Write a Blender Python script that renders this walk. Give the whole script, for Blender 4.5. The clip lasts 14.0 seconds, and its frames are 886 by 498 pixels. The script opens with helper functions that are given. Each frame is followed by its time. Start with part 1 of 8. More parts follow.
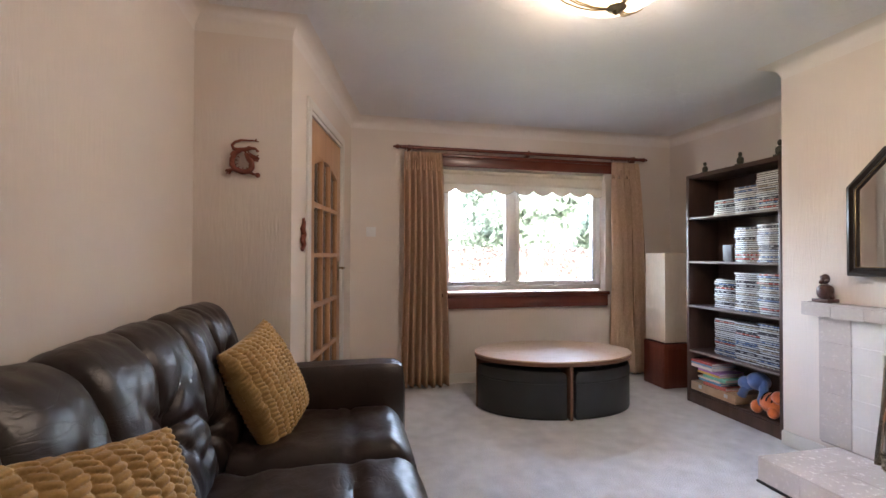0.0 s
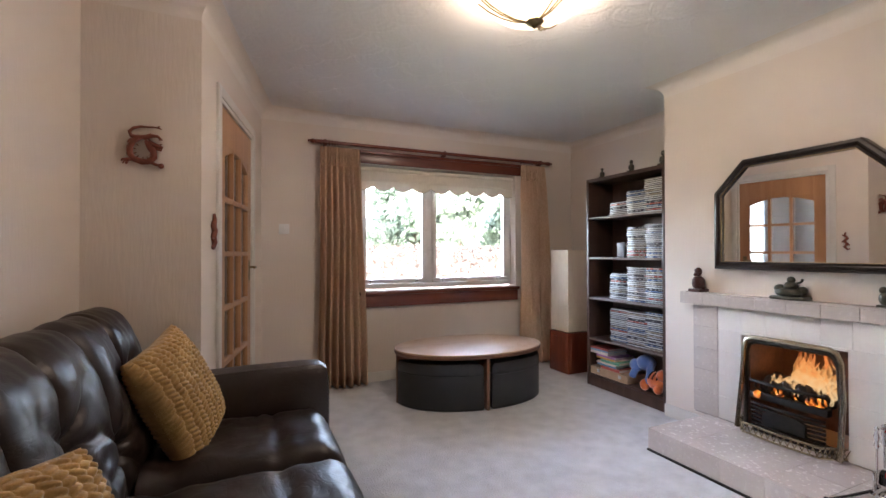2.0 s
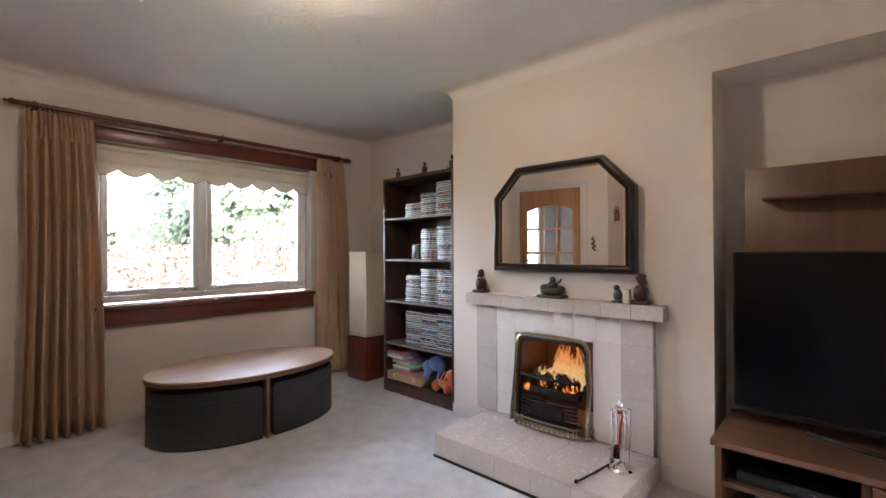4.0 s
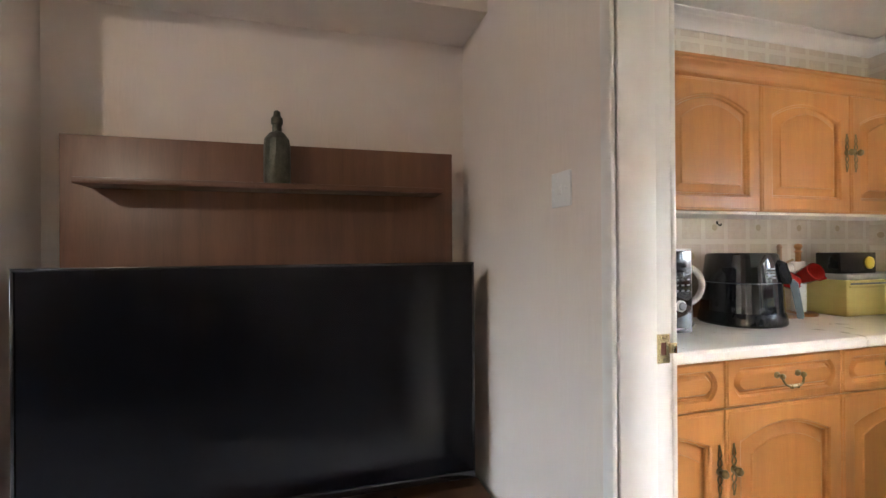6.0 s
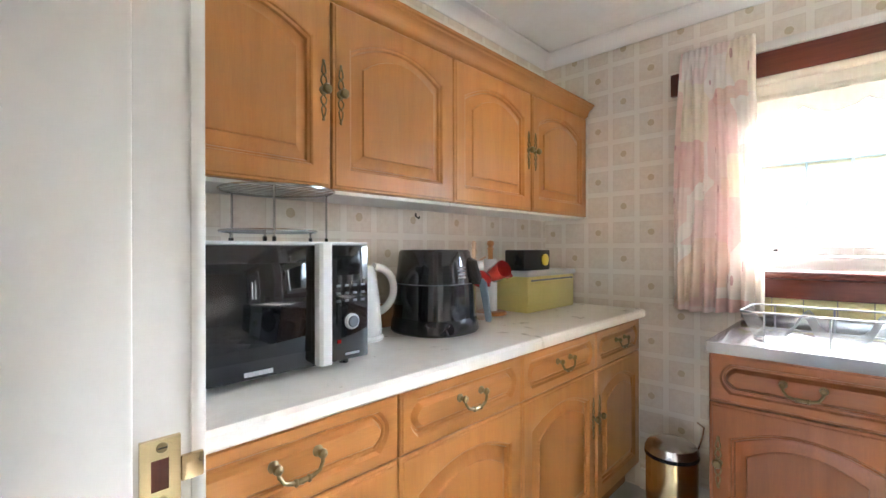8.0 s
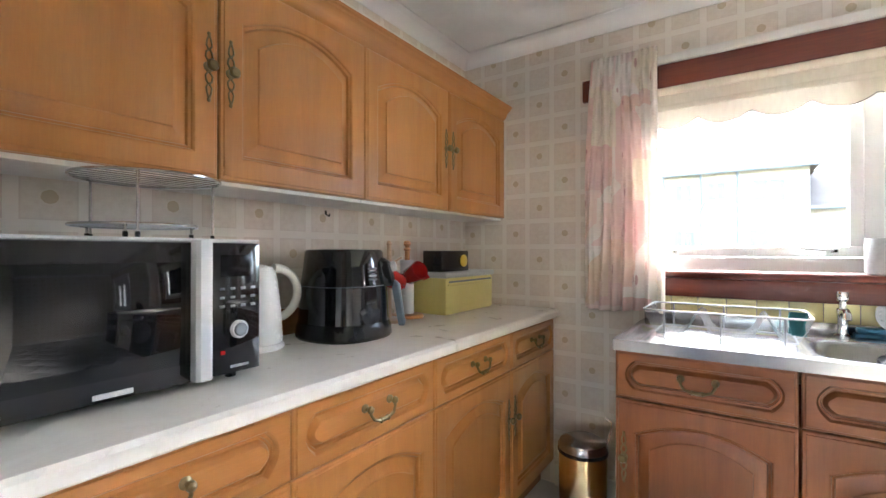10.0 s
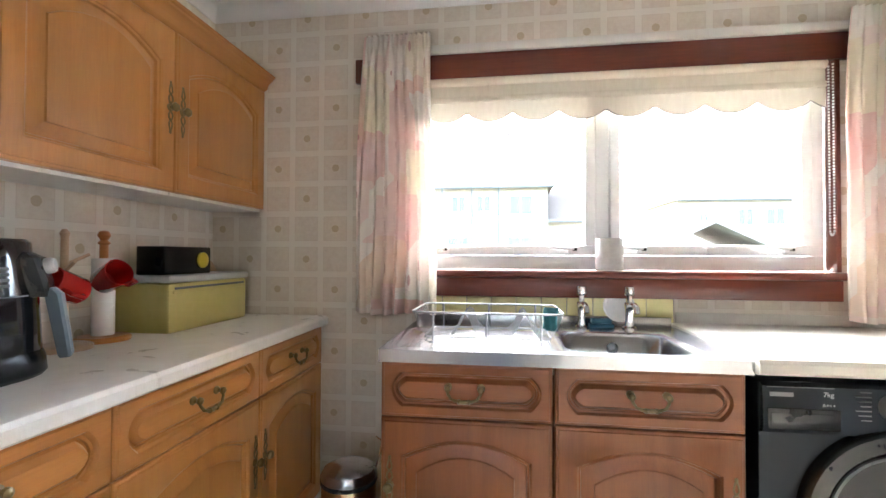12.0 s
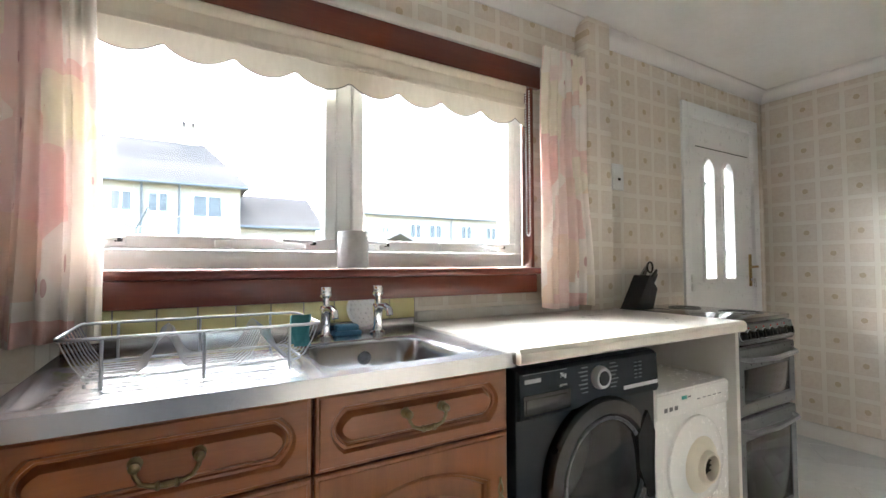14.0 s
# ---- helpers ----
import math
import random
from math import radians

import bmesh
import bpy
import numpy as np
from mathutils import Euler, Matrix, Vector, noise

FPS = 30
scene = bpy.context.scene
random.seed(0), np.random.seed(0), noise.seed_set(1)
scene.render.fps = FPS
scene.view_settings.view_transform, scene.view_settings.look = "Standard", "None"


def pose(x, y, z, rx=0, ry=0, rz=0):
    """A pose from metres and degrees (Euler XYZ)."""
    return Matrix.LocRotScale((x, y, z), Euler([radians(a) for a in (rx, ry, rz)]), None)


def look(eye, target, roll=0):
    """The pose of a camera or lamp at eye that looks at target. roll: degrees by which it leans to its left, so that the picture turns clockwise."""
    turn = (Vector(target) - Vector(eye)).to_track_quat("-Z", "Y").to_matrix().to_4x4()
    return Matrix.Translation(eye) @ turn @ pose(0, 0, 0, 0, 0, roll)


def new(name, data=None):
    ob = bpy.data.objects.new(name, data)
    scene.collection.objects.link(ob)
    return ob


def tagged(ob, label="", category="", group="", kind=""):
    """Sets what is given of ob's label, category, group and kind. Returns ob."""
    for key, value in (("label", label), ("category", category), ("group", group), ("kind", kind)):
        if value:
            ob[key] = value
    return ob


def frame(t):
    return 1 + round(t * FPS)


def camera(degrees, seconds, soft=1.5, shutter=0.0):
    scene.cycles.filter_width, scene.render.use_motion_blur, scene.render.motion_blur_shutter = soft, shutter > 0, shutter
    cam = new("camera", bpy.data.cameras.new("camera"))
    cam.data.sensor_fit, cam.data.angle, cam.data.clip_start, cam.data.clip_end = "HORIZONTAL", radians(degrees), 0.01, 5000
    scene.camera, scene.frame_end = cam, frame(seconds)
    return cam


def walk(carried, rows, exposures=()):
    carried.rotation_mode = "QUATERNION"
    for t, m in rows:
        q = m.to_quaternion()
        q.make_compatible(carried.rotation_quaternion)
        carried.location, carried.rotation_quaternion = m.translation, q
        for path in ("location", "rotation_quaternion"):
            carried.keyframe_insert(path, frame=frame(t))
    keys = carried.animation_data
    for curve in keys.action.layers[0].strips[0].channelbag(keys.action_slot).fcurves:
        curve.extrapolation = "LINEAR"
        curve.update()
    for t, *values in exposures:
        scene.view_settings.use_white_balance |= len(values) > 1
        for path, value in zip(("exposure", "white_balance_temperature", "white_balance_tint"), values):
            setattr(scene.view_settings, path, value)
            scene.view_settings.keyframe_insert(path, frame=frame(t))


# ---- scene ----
cam = camera(90.0, 14.0)
PATH = [
    (0, (0.376, 0.005, 1.181), (0.807, 1.957, 1.208), 0.2),
    (0.5, (0.327, 0.025, 1.2), (0.946, 1.926, 1.213), 0.1),
    (1, (0.308, 0.014, 1.187), (1.035, 1.877, 1.202), 0.0),
    (1.5, (0.301, 0.007, 1.18), (1.089, 1.846, 1.196), -0.0),
    (2, (0.288, 0.008, 1.181), (1.108, 1.832, 1.198), -0.1),
    (4.3, (0.741, 0.144, 1.205), (2.39, 1.276, 1.219), -0.1),
    (4.5, (0.849, 0.152, 1.2), (2.609, 1.102, 1.219), -0.0),
    (5, (1.144, 0.066, 1.214), (3.094, 0.509, 1.236), -0.1),
    (5.5, (1.388, -0.059, 1.234), (3.387, -0.136, 1.228), -0.4),
    (6, (1.632, -0.255, 1.239), (3.557, -0.798, 1.242), -0.4),
    (6.5, (1.803, -0.434, 1.236), (3.579, -1.355, 1.239), -0.2),
    (7, (1.926, -0.622, 1.233), (3.551, -1.789, 1.234), -0.0),
    (7.5, (1.964, -0.743, 1.22), (3.454, -2.077, 1.223), -0.0),
    (8, (1.968, -0.838, 1.218), (3.343, -2.29, 1.217), -0.1),
    (8.5, (1.959, -0.89, 1.212), (3.221, -2.441, 1.214), -0.0),
    (11, (1.989, -1.026, 1.204), (2.91, -2.801, 1.213), 0.2),
    (11.5, (1.993, -1.13, 1.193), (2.656, -3.017, 1.205), 0.4),
    (12, (1.986, -1.26, 1.18), (2.257, -3.241, 1.212), 0.2),
    (12.5, (1.979, -1.386, 1.167), (1.839, -3.381, 1.211), 0.2),
    (13, (1.979, -1.477, 1.155), (1.485, -3.414, 1.208), 0.0),
    (13.5, (2.024, -1.566, 1.144), (1.231, -3.402, 1.211), -0.1),
    (14, (2.082, -1.626, 1.134), (1.068, -3.349, 1.206), -0.2),
]
walk(cam, [(t, look(eye, target, roll)) for t, eye, target, roll in PATH], exposures=[(0.0, 6.4, 6300, 16), (2.0, 6.27, 6300, 16), (4.5, 6.05, 6550, 15), (6.0, 6.36, 6150, 12), (7.5, 6.55, 5700, 9), (8.5, 6.28, 5700, 9), (11.0, 6.05, 5750, 10), (12.5, 5.76, 5800, 9), (14.0, 5.29, 5800, 8)])

# ---- light ----
world = bpy.data.worlds.new("sky_world")
scene.world = world
world.use_nodes = True
_n, _l = world.node_tree.nodes, world.node_tree.links
_sky = _n.new("ShaderNodeTexSky")
_sky.sky_type = "NISHITA"
_sky.sun_disc = False
_sky.sun_elevation, _sky.sun_rotation = radians(38), radians(165)
_sky.dust_density = 4.0
_hsv = _n.new("ShaderNodeHueSaturation")
_hsv.inputs["Saturation"].default_value = 0.65
_l.new(_sky.outputs[0], _hsv.inputs["Color"])
_l.new(_hsv.outputs[0], _n["Background"].inputs["Color"])
_n["Background"].inputs["Strength"].default_value = 0.15

sun = new("sun", bpy.data.lights.new("sun", "SUN"))
sun.data.energy, sun.data.angle, sun.data.color = 0.34, radians(70), (1.0, 0.98, 0.95)
sun.matrix_world = look((0, 0, 23.4), (-7.75, 29.0, 0))


bulb = new("ceiling_bulb", bpy.data.lights.new("ceiling_bulb", "POINT"))
bulb.data.energy, bulb.data.color, bulb.data.shadow_soft_size = 0.42, (1.0, 0.81, 0.64), 0.05
bulb.location = (1.46, 1.62, 2.315)
fire_glow = new("fire_glow", bpy.data.lights.new("fire_glow", "POINT"))
fire_glow.data.energy, fire_glow.data.color, fire_glow.data.shadow_soft_size = 0.05, (1.0, 0.42, 0.13), 0.06
fire_glow.location = (3.17, 1.49, 0.44)


# ---- materials ----
def node_mat(name):
    m = bpy.data.materials.new(name)
    m.use_nodes = True
    return m, m.node_tree.nodes, m.node_tree.links, m.node_tree.nodes["Principled BSDF"]


def math_node(n, l, op, a, b=None, c=None):
    q = n.new("ShaderNodeMath")
    q.operation = op
    for i, v in enumerate((a, b, c)):
        if v is None:
            continue
        if isinstance(v, (int, float)):
            q.inputs[i].default_value = v
        else:
            l.new(v, q.inputs[i])
    return q.outputs[0]


def mix_color(n, l, fac, a, b):
    q = n.new("ShaderNodeMix")
    q.data_type = "RGBA"
    for sock, v in ((q.inputs[0], fac), (q.inputs[6], a), (q.inputs[7], b)):
        if isinstance(v, (int, float)):
            sock.default_value = v
        elif isinstance(v, tuple):
            sock.default_value = (*v, 1) if len(v) == 3 else v
        else:
            l.new(v, sock)
    return q.outputs[2]


def coords(n, l, stretch=(1, 1, 1), source="Object"):
    tc, mp = n.new("ShaderNodeTexCoord"), n.new("ShaderNodeMapping")
    mp.inputs["Scale"].default_value = stretch
    l.new(tc.outputs[source], mp.inputs["Vector"])
    return mp.outputs[0]


def noise_tex(n, l, vec, scale, detail=4, rough=0.55, distort=0.0):
    q = n.new("ShaderNodeTexNoise")
    q.inputs["Scale"].default_value, q.inputs["Detail"].default_value = scale, detail
    q.inputs["Roughness"].default_value, q.inputs["Distortion"].default_value = rough, distort
    l.new(vec, q.inputs["Vector"])
    return q.outputs["Fac"]


def ramp(n, l, fac, lo, hi):
    q = n.new("ShaderNodeMapRange")
    q.inputs["From Min"].default_value, q.inputs["From Max"].default_value = lo, hi
    l.new(fac, q.inputs["Value"])
    return q.outputs[0]


def bump_to(n, l, b, height, strength, distance):
    q = n.new("ShaderNodeBump")
    q.inputs["Strength"].default_value, q.inputs["Distance"].default_value = strength, distance
    l.new(height, q.inputs["Height"])
    l.new(q.outputs[0], b.inputs["Normal"])


def surface(name, c1, c2, scale=8.0, rough=0.5, metal=0.0, grain=60.0, bump=0.1, depth=0.002, stretch=(1, 1, 1), vary=0.0, coat=0.0, rough_var=0.1, sheen=0.0, gloss=0.5):
    """A surface of two colours mixed by broad and fine noise, with fine relief."""
    m, n, l, b = node_mat(name)
    v = coords(n, l, stretch)
    broad, fine = noise_tex(n, l, v, scale), noise_tex(n, l, v, grain, 6)
    f = math_node(n, l, "ADD", math_node(n, l, "MULTIPLY", broad, 0.65), math_node(n, l, "MULTIPLY", fine, 0.35))
    col = mix_color(n, l, ramp(n, l, f, 0.3, 0.7), c1, c2)
    if vary:
        info, hs = n.new("ShaderNodeObjectInfo"), n.new("ShaderNodeHueSaturation")
        l.new(math_node(n, l, "MULTIPLY_ADD", info.outputs["Random"], vary * 2, 1 - vary), hs.inputs["Value"])
        l.new(col, hs.inputs["Color"])
        col = hs.outputs[0]
    l.new(col, b.inputs["Base Color"])
    l.new(math_node(n, l, "MULTIPLY_ADD", fine, rough_var * 2, rough - rough_var), b.inputs["Roughness"])
    b.inputs["Metallic"].default_value = metal
    b.inputs["Specular IOR Level"].default_value = gloss
    b.inputs["Coat Weight"].default_value = coat
    b.inputs["Sheen Weight"].default_value = sheen
    if bump:
        bump_to(n, l, b, fine, bump, depth)
    return m


def wood(name, dark, light, rough=0.35, axis=2, ring=9.0, coat=0.2, vary=0.06, fine_amount=0.35):
    """Timber with stretched grain along one axis (0, 1 or 2)."""
    m, n, l, b = node_mat(name)
    st = [1.0, 1.0, 1.0]
    st[axis] = 0.07
    v = coords(n, l, tuple(st))
    big = noise_tex(n, l, v, ring, 3, 0.5, 1.6)
    fine = noise_tex(n, l, v, ring * 22, 5, 0.65)
    f = math_node(n, l, "ADD", math_node(n, l, "MULTIPLY", big, 1 - fine_amount), math_node(n, l, "MULTIPLY", fine, fine_amount))
    col = mix_color(n, l, ramp(n, l, f, 0.32, 0.68), dark, light)
    info, hs = n.new("ShaderNodeObjectInfo"), n.new("ShaderNodeHueSaturation")
    l.new(math_node(n, l, "MULTIPLY_ADD", info.outputs["Random"], vary * 2, 1 - vary), hs.inputs["Value"])
    l.new(col, hs.inputs["Color"])
    l.new(hs.outputs[0], b.inputs["Base Color"])
    l.new(math_node(n, l, "MULTIPLY_ADD", fine, 0.2, rough - 0.1), b.inputs["Roughness"])
    b.inputs["Coat Weight"].default_value = coat
    b.inputs["Coat Roughness"].default_value = 0.25
    bump_to(n, l, b, fine, 0.15, 0.001)
    return m


def plain(name, color, rough=0.5, metal=0.0, coat=0.0, emit=0.0, emit_color=None):
    m, n, l, b = node_mat(name)
    b.inputs["Base Color"].default_value = (*color, 1)
    b.inputs["Roughness"].default_value, b.inputs["Metallic"].default_value = rough, metal
    b.inputs["Coat Weight"].default_value = coat
    if emit:
        b.inputs["Emission Color"].default_value = (*(emit_color or color), 1)
        b.inputs["Emission Strength"].default_value = emit
    return m


def glass_mat(name, color=(1, 1, 1), rough=0.0):
    m, n, l, b = node_mat(name)
    tr, gl, mx, fr = n.new("ShaderNodeBsdfTransparent"), n.new("ShaderNodeBsdfGlossy"), n.new("ShaderNodeMixShader"), n.new("ShaderNodeFresnel")
    tr.inputs[0].default_value = (*color, 1)
    gl.inputs["Roughness"].default_value = rough
    fr.inputs["IOR"].default_value = 1.45
    l.new(fr.outputs[0], mx.inputs[0])
    l.new(tr.outputs[0], mx.inputs[1])
    l.new(gl.outputs[0], mx.inputs[2])
    l.new(mx.outputs[0], n["Material Output"].inputs[0])
    return m


def cream_paper(name, color, dark):
    """Embossed painted paper with an upright fibrous relief."""
    m, n, l, b = node_mat(name)
    v = coords(n, l, (1, 1, 0.16))
    f = noise_tex(n, l, v, 70, 5, 0.6)
    big = noise_tex(n, l, coords(n, l), 1.3, 3)
    col = mix_color(n, l, ramp(n, l, big, 0.3, 0.7), color, dark)
    l.new(mix_color(n, l, math_node(n, l, "MULTIPLY", ramp(n, l, f, 0.45, 0.7), 0.12), col, dark), b.inputs["Base Color"])
    b.inputs["Roughness"].default_value = 0.75
    bump_to(n, l, b, f, 0.55, 0.004)
    return m


def fan_ceiling(name):
    """White textured ceiling combed in overlapping shell shapes."""
    m, n, l, b = node_mat(name)
    sep = n.new("ShaderNodeSeparateXYZ")
    l.new(coords(n, l), sep.inputs[0])
    cell = 0.30
    heights = []
    for shift in (0.0, 0.5):
        px = math_node(n, l, "SUBTRACT", math_node(n, l, "FRACT", math_node(n, l, "ADD", math_node(n, l, "DIVIDE", sep.outputs[0], cell), shift)), 0.5)
        py = math_node(n, l, "FRACT", math_node(n, l, "ADD", math_node(n, l, "DIVIDE", sep.outputs[1], cell), shift))
        d = math_node(n, l, "SQRT", math_node(n, l, "ADD", math_node(n, l, "MULTIPLY", px, px), math_node(n, l, "MULTIPLY", py, py)))
        inside = math_node(n, l, "LESS_THAN", d, 0.5)
        rings = math_node(n, l, "MULTIPLY_ADD", math_node(n, l, "SINE", math_node(n, l, "MULTIPLY", d, 46.0)), 0.012, 0.3)
        edge = math_node(n, l, "LESS_THAN", math_node(n, l, "ABSOLUTE", math_node(n, l, "SUBTRACT", d, 0.482)), 0.018)
        heights.append(math_node(n, l, "MULTIPLY", inside, math_node(n, l, "ADD", rings, edge)))
    h = math_node(n, l, "MAXIMUM", heights[0], heights[1])
    blot = noise_tex(n, l, coords(n, l), 3, 3)
    l.new(mix_color(n, l, blot, (0.80, 0.79, 0.78), (0.74, 0.73, 0.73)), b.inputs["Base Color"])
    b.inputs["Roughness"].default_value = 0.7
    bump_to(n, l, b, math_node(n, l, "ADD", h, math_node(n, l, "MULTIPLY", noise_tex(n, l, coords(n, l), 60), 0.12)), 1.0, 0.026)
    return m


def square_paper(name, axis, u0, z0):
    """Beige kitchen paper: squares of 137 mm with pale bands between and a small round motif in every other square."""
    m, n, l, b = node_mat(name)
    sep = n.new("ShaderNodeSeparateXYZ")
    l.new(coords(n, l), sep.inputs[0])
    cell = 0.1375
    u = math_node(n, l, "ADD", math_node(n, l, "DIVIDE", math_node(n, l, "SUBTRACT", sep.outputs[axis], u0), cell), 40.5)
    w = math_node(n, l, "ADD", math_node(n, l, "DIVIDE", math_node(n, l, "SUBTRACT", sep.outputs[2], z0), cell), 40.5)
    fu = math_node(n, l, "ABSOLUTE", math_node(n, l, "SUBTRACT", math_node(n, l, "FRACT", u), 0.5))
    fw = math_node(n, l, "ABSOLUTE", math_node(n, l, "SUBTRACT", math_node(n, l, "FRACT", w), 0.5))
    edge = math_node(n, l, "MAXIMUM", fu, fw)
    band = math_node(n, l, "GREATER_THAN", edge, 0.40)
    line = math_node(n, l, "LESS_THAN", math_node(n, l, "ABSOLUTE", math_node(n, l, "SUBTRACT", edge, 0.39)), 0.012)
    odd = math_node(n, l, "MODULO", math_node(n, l, "ADD", math_node(n, l, "FLOOR", u), math_node(n, l, "FLOOR", w)), 2.0)
    even = math_node(n, l, "LESS_THAN", odd, 0.5)
    d = math_node(n, l, "SQRT", math_node(n, l, "ADD", math_node(n, l, "MULTIPLY", fu, fu), math_node(n, l, "MULTIPLY", fw, fw)))
    v = coords(n, l)
    speck, soft = noise_tex(n, l, v, 55, 5, 0.7), noise_tex(n, l, v, 14, 4)
    wob = math_node(n, l, "MULTIPLY_ADD", noise_tex(n, l, v, 120), 0.05, 0.095)
    dot = math_node(n, l, "MULTIPLY", math_node(n, l, "LESS_THAN", d, wob), even)
    halo = math_node(n, l, "MULTIPLY", math_node(n, l, "LESS_THAN", d, 0.15), even)
    base = mix_color(n, l, ramp(n, l, speck, 0.35, 0.65), (0.62, 0.54, 0.45), (0.68, 0.61, 0.52))
    base = mix_color(n, l, math_node(n, l, "MULTIPLY", ramp(n, l, soft, 0.4, 0.65), 0.25), base, (0.70, 0.64, 0.56))
    c = mix_color(n, l, math_node(n, l, "MULTIPLY", band, 0.75), base, (0.74, 0.69, 0.61))
    c = mix_color(n, l, math_node(n, l, "MULTIPLY", line, 0.45), c, (0.56, 0.48, 0.40))
    c = mix_color(n, l, math_node(n, l, "MULTIPLY", halo, 0.3), c, (0.74, 0.66, 0.52))
    c = mix_color(n, l, math_node(n, l, "MULTIPLY", dot, 0.75), c, (0.46, 0.36, 0.22))
    l.new(c, b.inputs["Base Color"])
    b.inputs["Roughness"].default_value = 0.5
    bump_to(n, l, b, math_node(n, l, "ADD", math_node(n, l, "MULTIPLY", speck, 0.4), band), 0.2, 0.0015)
    return m


def floral_curtain(name):
    """Thin kitchen curtain: soft blocks of pink, cream and yellow with small flower heads on stems."""
    m, n, l, b = node_mat(name)
    v = coords(n, l)
    br = n.new("ShaderNodeTexVoronoi")
    br.distance = "CHEBYCHEV"
    br.inputs["Scale"].default_value = 4.6
    l.new(coords(n, l, (0.75, 1.15, 1.0), "UV"), br.inputs["Vector"])
    cr = n.new("ShaderNodeValToRGB")
    sep = n.new("ShaderNodeSeparateColor")
    l.new(br.outputs["Color"], sep.inputs[0])
    l.new(sep.outputs[0], cr.inputs[0])
    stops = [(0.0, (0.86, 0.60, 0.56)), (0.25, (0.90, 0.74, 0.69)), (0.42, (0.93, 0.89, 0.83)), (0.66, (0.93, 0.89, 0.82)), (0.82, (0.92, 0.84, 0.66)), (1.0, (0.86, 0.64, 0.59))]
    cr.color_ramp.elements.remove(cr.color_ramp.elements[0])
    cr.color_ramp.elements[0].position, cr.color_ramp.elements[0].color = 0.0, (*stops[0][1], 1)
    for pos, col in stops[1:]:
        e = cr.color_ramp.elements.new(pos)
        e.color = (*col, 1)
    soft = mix_color(n, l, ramp(n, l, noise_tex(n, l, coords(n, l, (1, 1, 1), "UV"), 9, 3), 0.45, 0.95), cr.outputs[0], (0.92, 0.82, 0.75))
    fl = n.new("ShaderNodeTexVoronoi")
    fl.inputs["Scale"].default_value = 7.0
    l.new(coords(n, l, (1.3, 0.8, 1.0), "UV"), fl.inputs["Vector"])
    head = math_node(n, l, "LESS_THAN", fl.outputs["Distance"], 0.13)
    c = mix_color(n, l, math_node(n, l, "MULTIPLY", head, 0.55), soft, (0.50, 0.22, 0.24))
    df, tl, mx = n.new("ShaderNodeBsdfDiffuse"), n.new("ShaderNodeBsdfTranslucent"), n.new("ShaderNodeMixShader")
    mx.inputs[0].default_value = 0.34
    for q in (df, tl):
        l.new(c, q.inputs["Color"])
    l.new(df.outputs[0], mx.inputs[1])
    l.new(tl.outputs[0], mx.inputs[2])
    l.new(mx.outputs[0], n["Material Output"].inputs[0])
    return m


def thin_cloth(name, c1, c2, through_light, scale=30):
    m, n, l, b = node_mat(name)
    f = noise_tex(n, l, coords(n, l, (1, 1, 0.3)), scale, 4)
    c = mix_color(n, l, ramp(n, l, f, 0.35, 0.65), c1, c2)
    df, tl, mx = n.new("ShaderNodeBsdfDiffuse"), n.new("ShaderNodeBsdfTranslucent"), n.new("ShaderNodeMixShader")
    mx.inputs[0].default_value = through_light
    for q in (df, tl):
        l.new(c, q.inputs["Color"])
    l.new(df.outputs[0], mx.inputs[1])
    l.new(tl.outputs[0], mx.inputs[2])
    l.new(mx.outputs[0], n["Material Output"].inputs[0])
    return m


def marble_top(name):
    m, n, l, b = node_mat(name)
    v = coords(n, l)
    a, d = noise_tex(n, l, v, 7, 6, 0.6, 1.2), noise_tex(n, l, v, 3, 4, 0.55, 2.5)
    vein = math_node(n, l, "LESS_THAN", math_node(n, l, "ABSOLUTE", math_node(n, l, "SUBTRACT", d, 0.5)), 0.012)
    c = mix_color(n, l, ramp(n, l, a, 0.3, 0.7), (0.74, 0.69, 0.61), (0.82, 0.785, 0.72))
    l.new(mix_color(n, l, math_node(n, l, "MULTIPLY", vein, 0.08), c, (0.55, 0.50, 0.43)), b.inputs["Base Color"])
    l.new(math_node(n, l, "MULTIPLY_ADD", a, 0.15, 0.22), b.inputs["Roughness"])
    return m


def creased_leather(name):
    """Dark brown hide with fine pebble grain and a net of soft creases."""
    m, n, l, b = node_mat(name)
    v = coords(n, l)
    broad, fine = noise_tex(n, l, v, 5), noise_tex(n, l, v, 260, 4)
    fold = math_node(n, l, "ABSOLUTE", math_node(n, l, "SUBTRACT", noise_tex(n, l, coords(n, l, (1.0, 0.6, 1.5)), 10, 3, 0.55, 1.4), 0.5))
    crease = math_node(n, l, "SUBTRACT", 1.0, ramp(n, l, fold, 0.0, 0.045))
    worn = noise_tex(n, l, v, 38, 4)
    l.new(mix_color(n, l, ramp(n, l, broad, 0.3, 0.7), (0.016, 0.0095, 0.008), (0.030, 0.018, 0.0145)), b.inputs["Base Color"])
    l.new(math_node(n, l, "MULTIPLY_ADD", worn, 0.16, 0.31), b.inputs["Roughness"])
    h = math_node(n, l, "ADD", math_node(n, l, "MULTIPLY", fine, 0.10), math_node(n, l, "MULTIPLY", worn, 0.10))
    bump_to(n, l, b, math_node(n, l, "SUBTRACT", h, math_node(n, l, "MULTIPLY", crease, 0.24)), 0.35, 0.004)
    return m


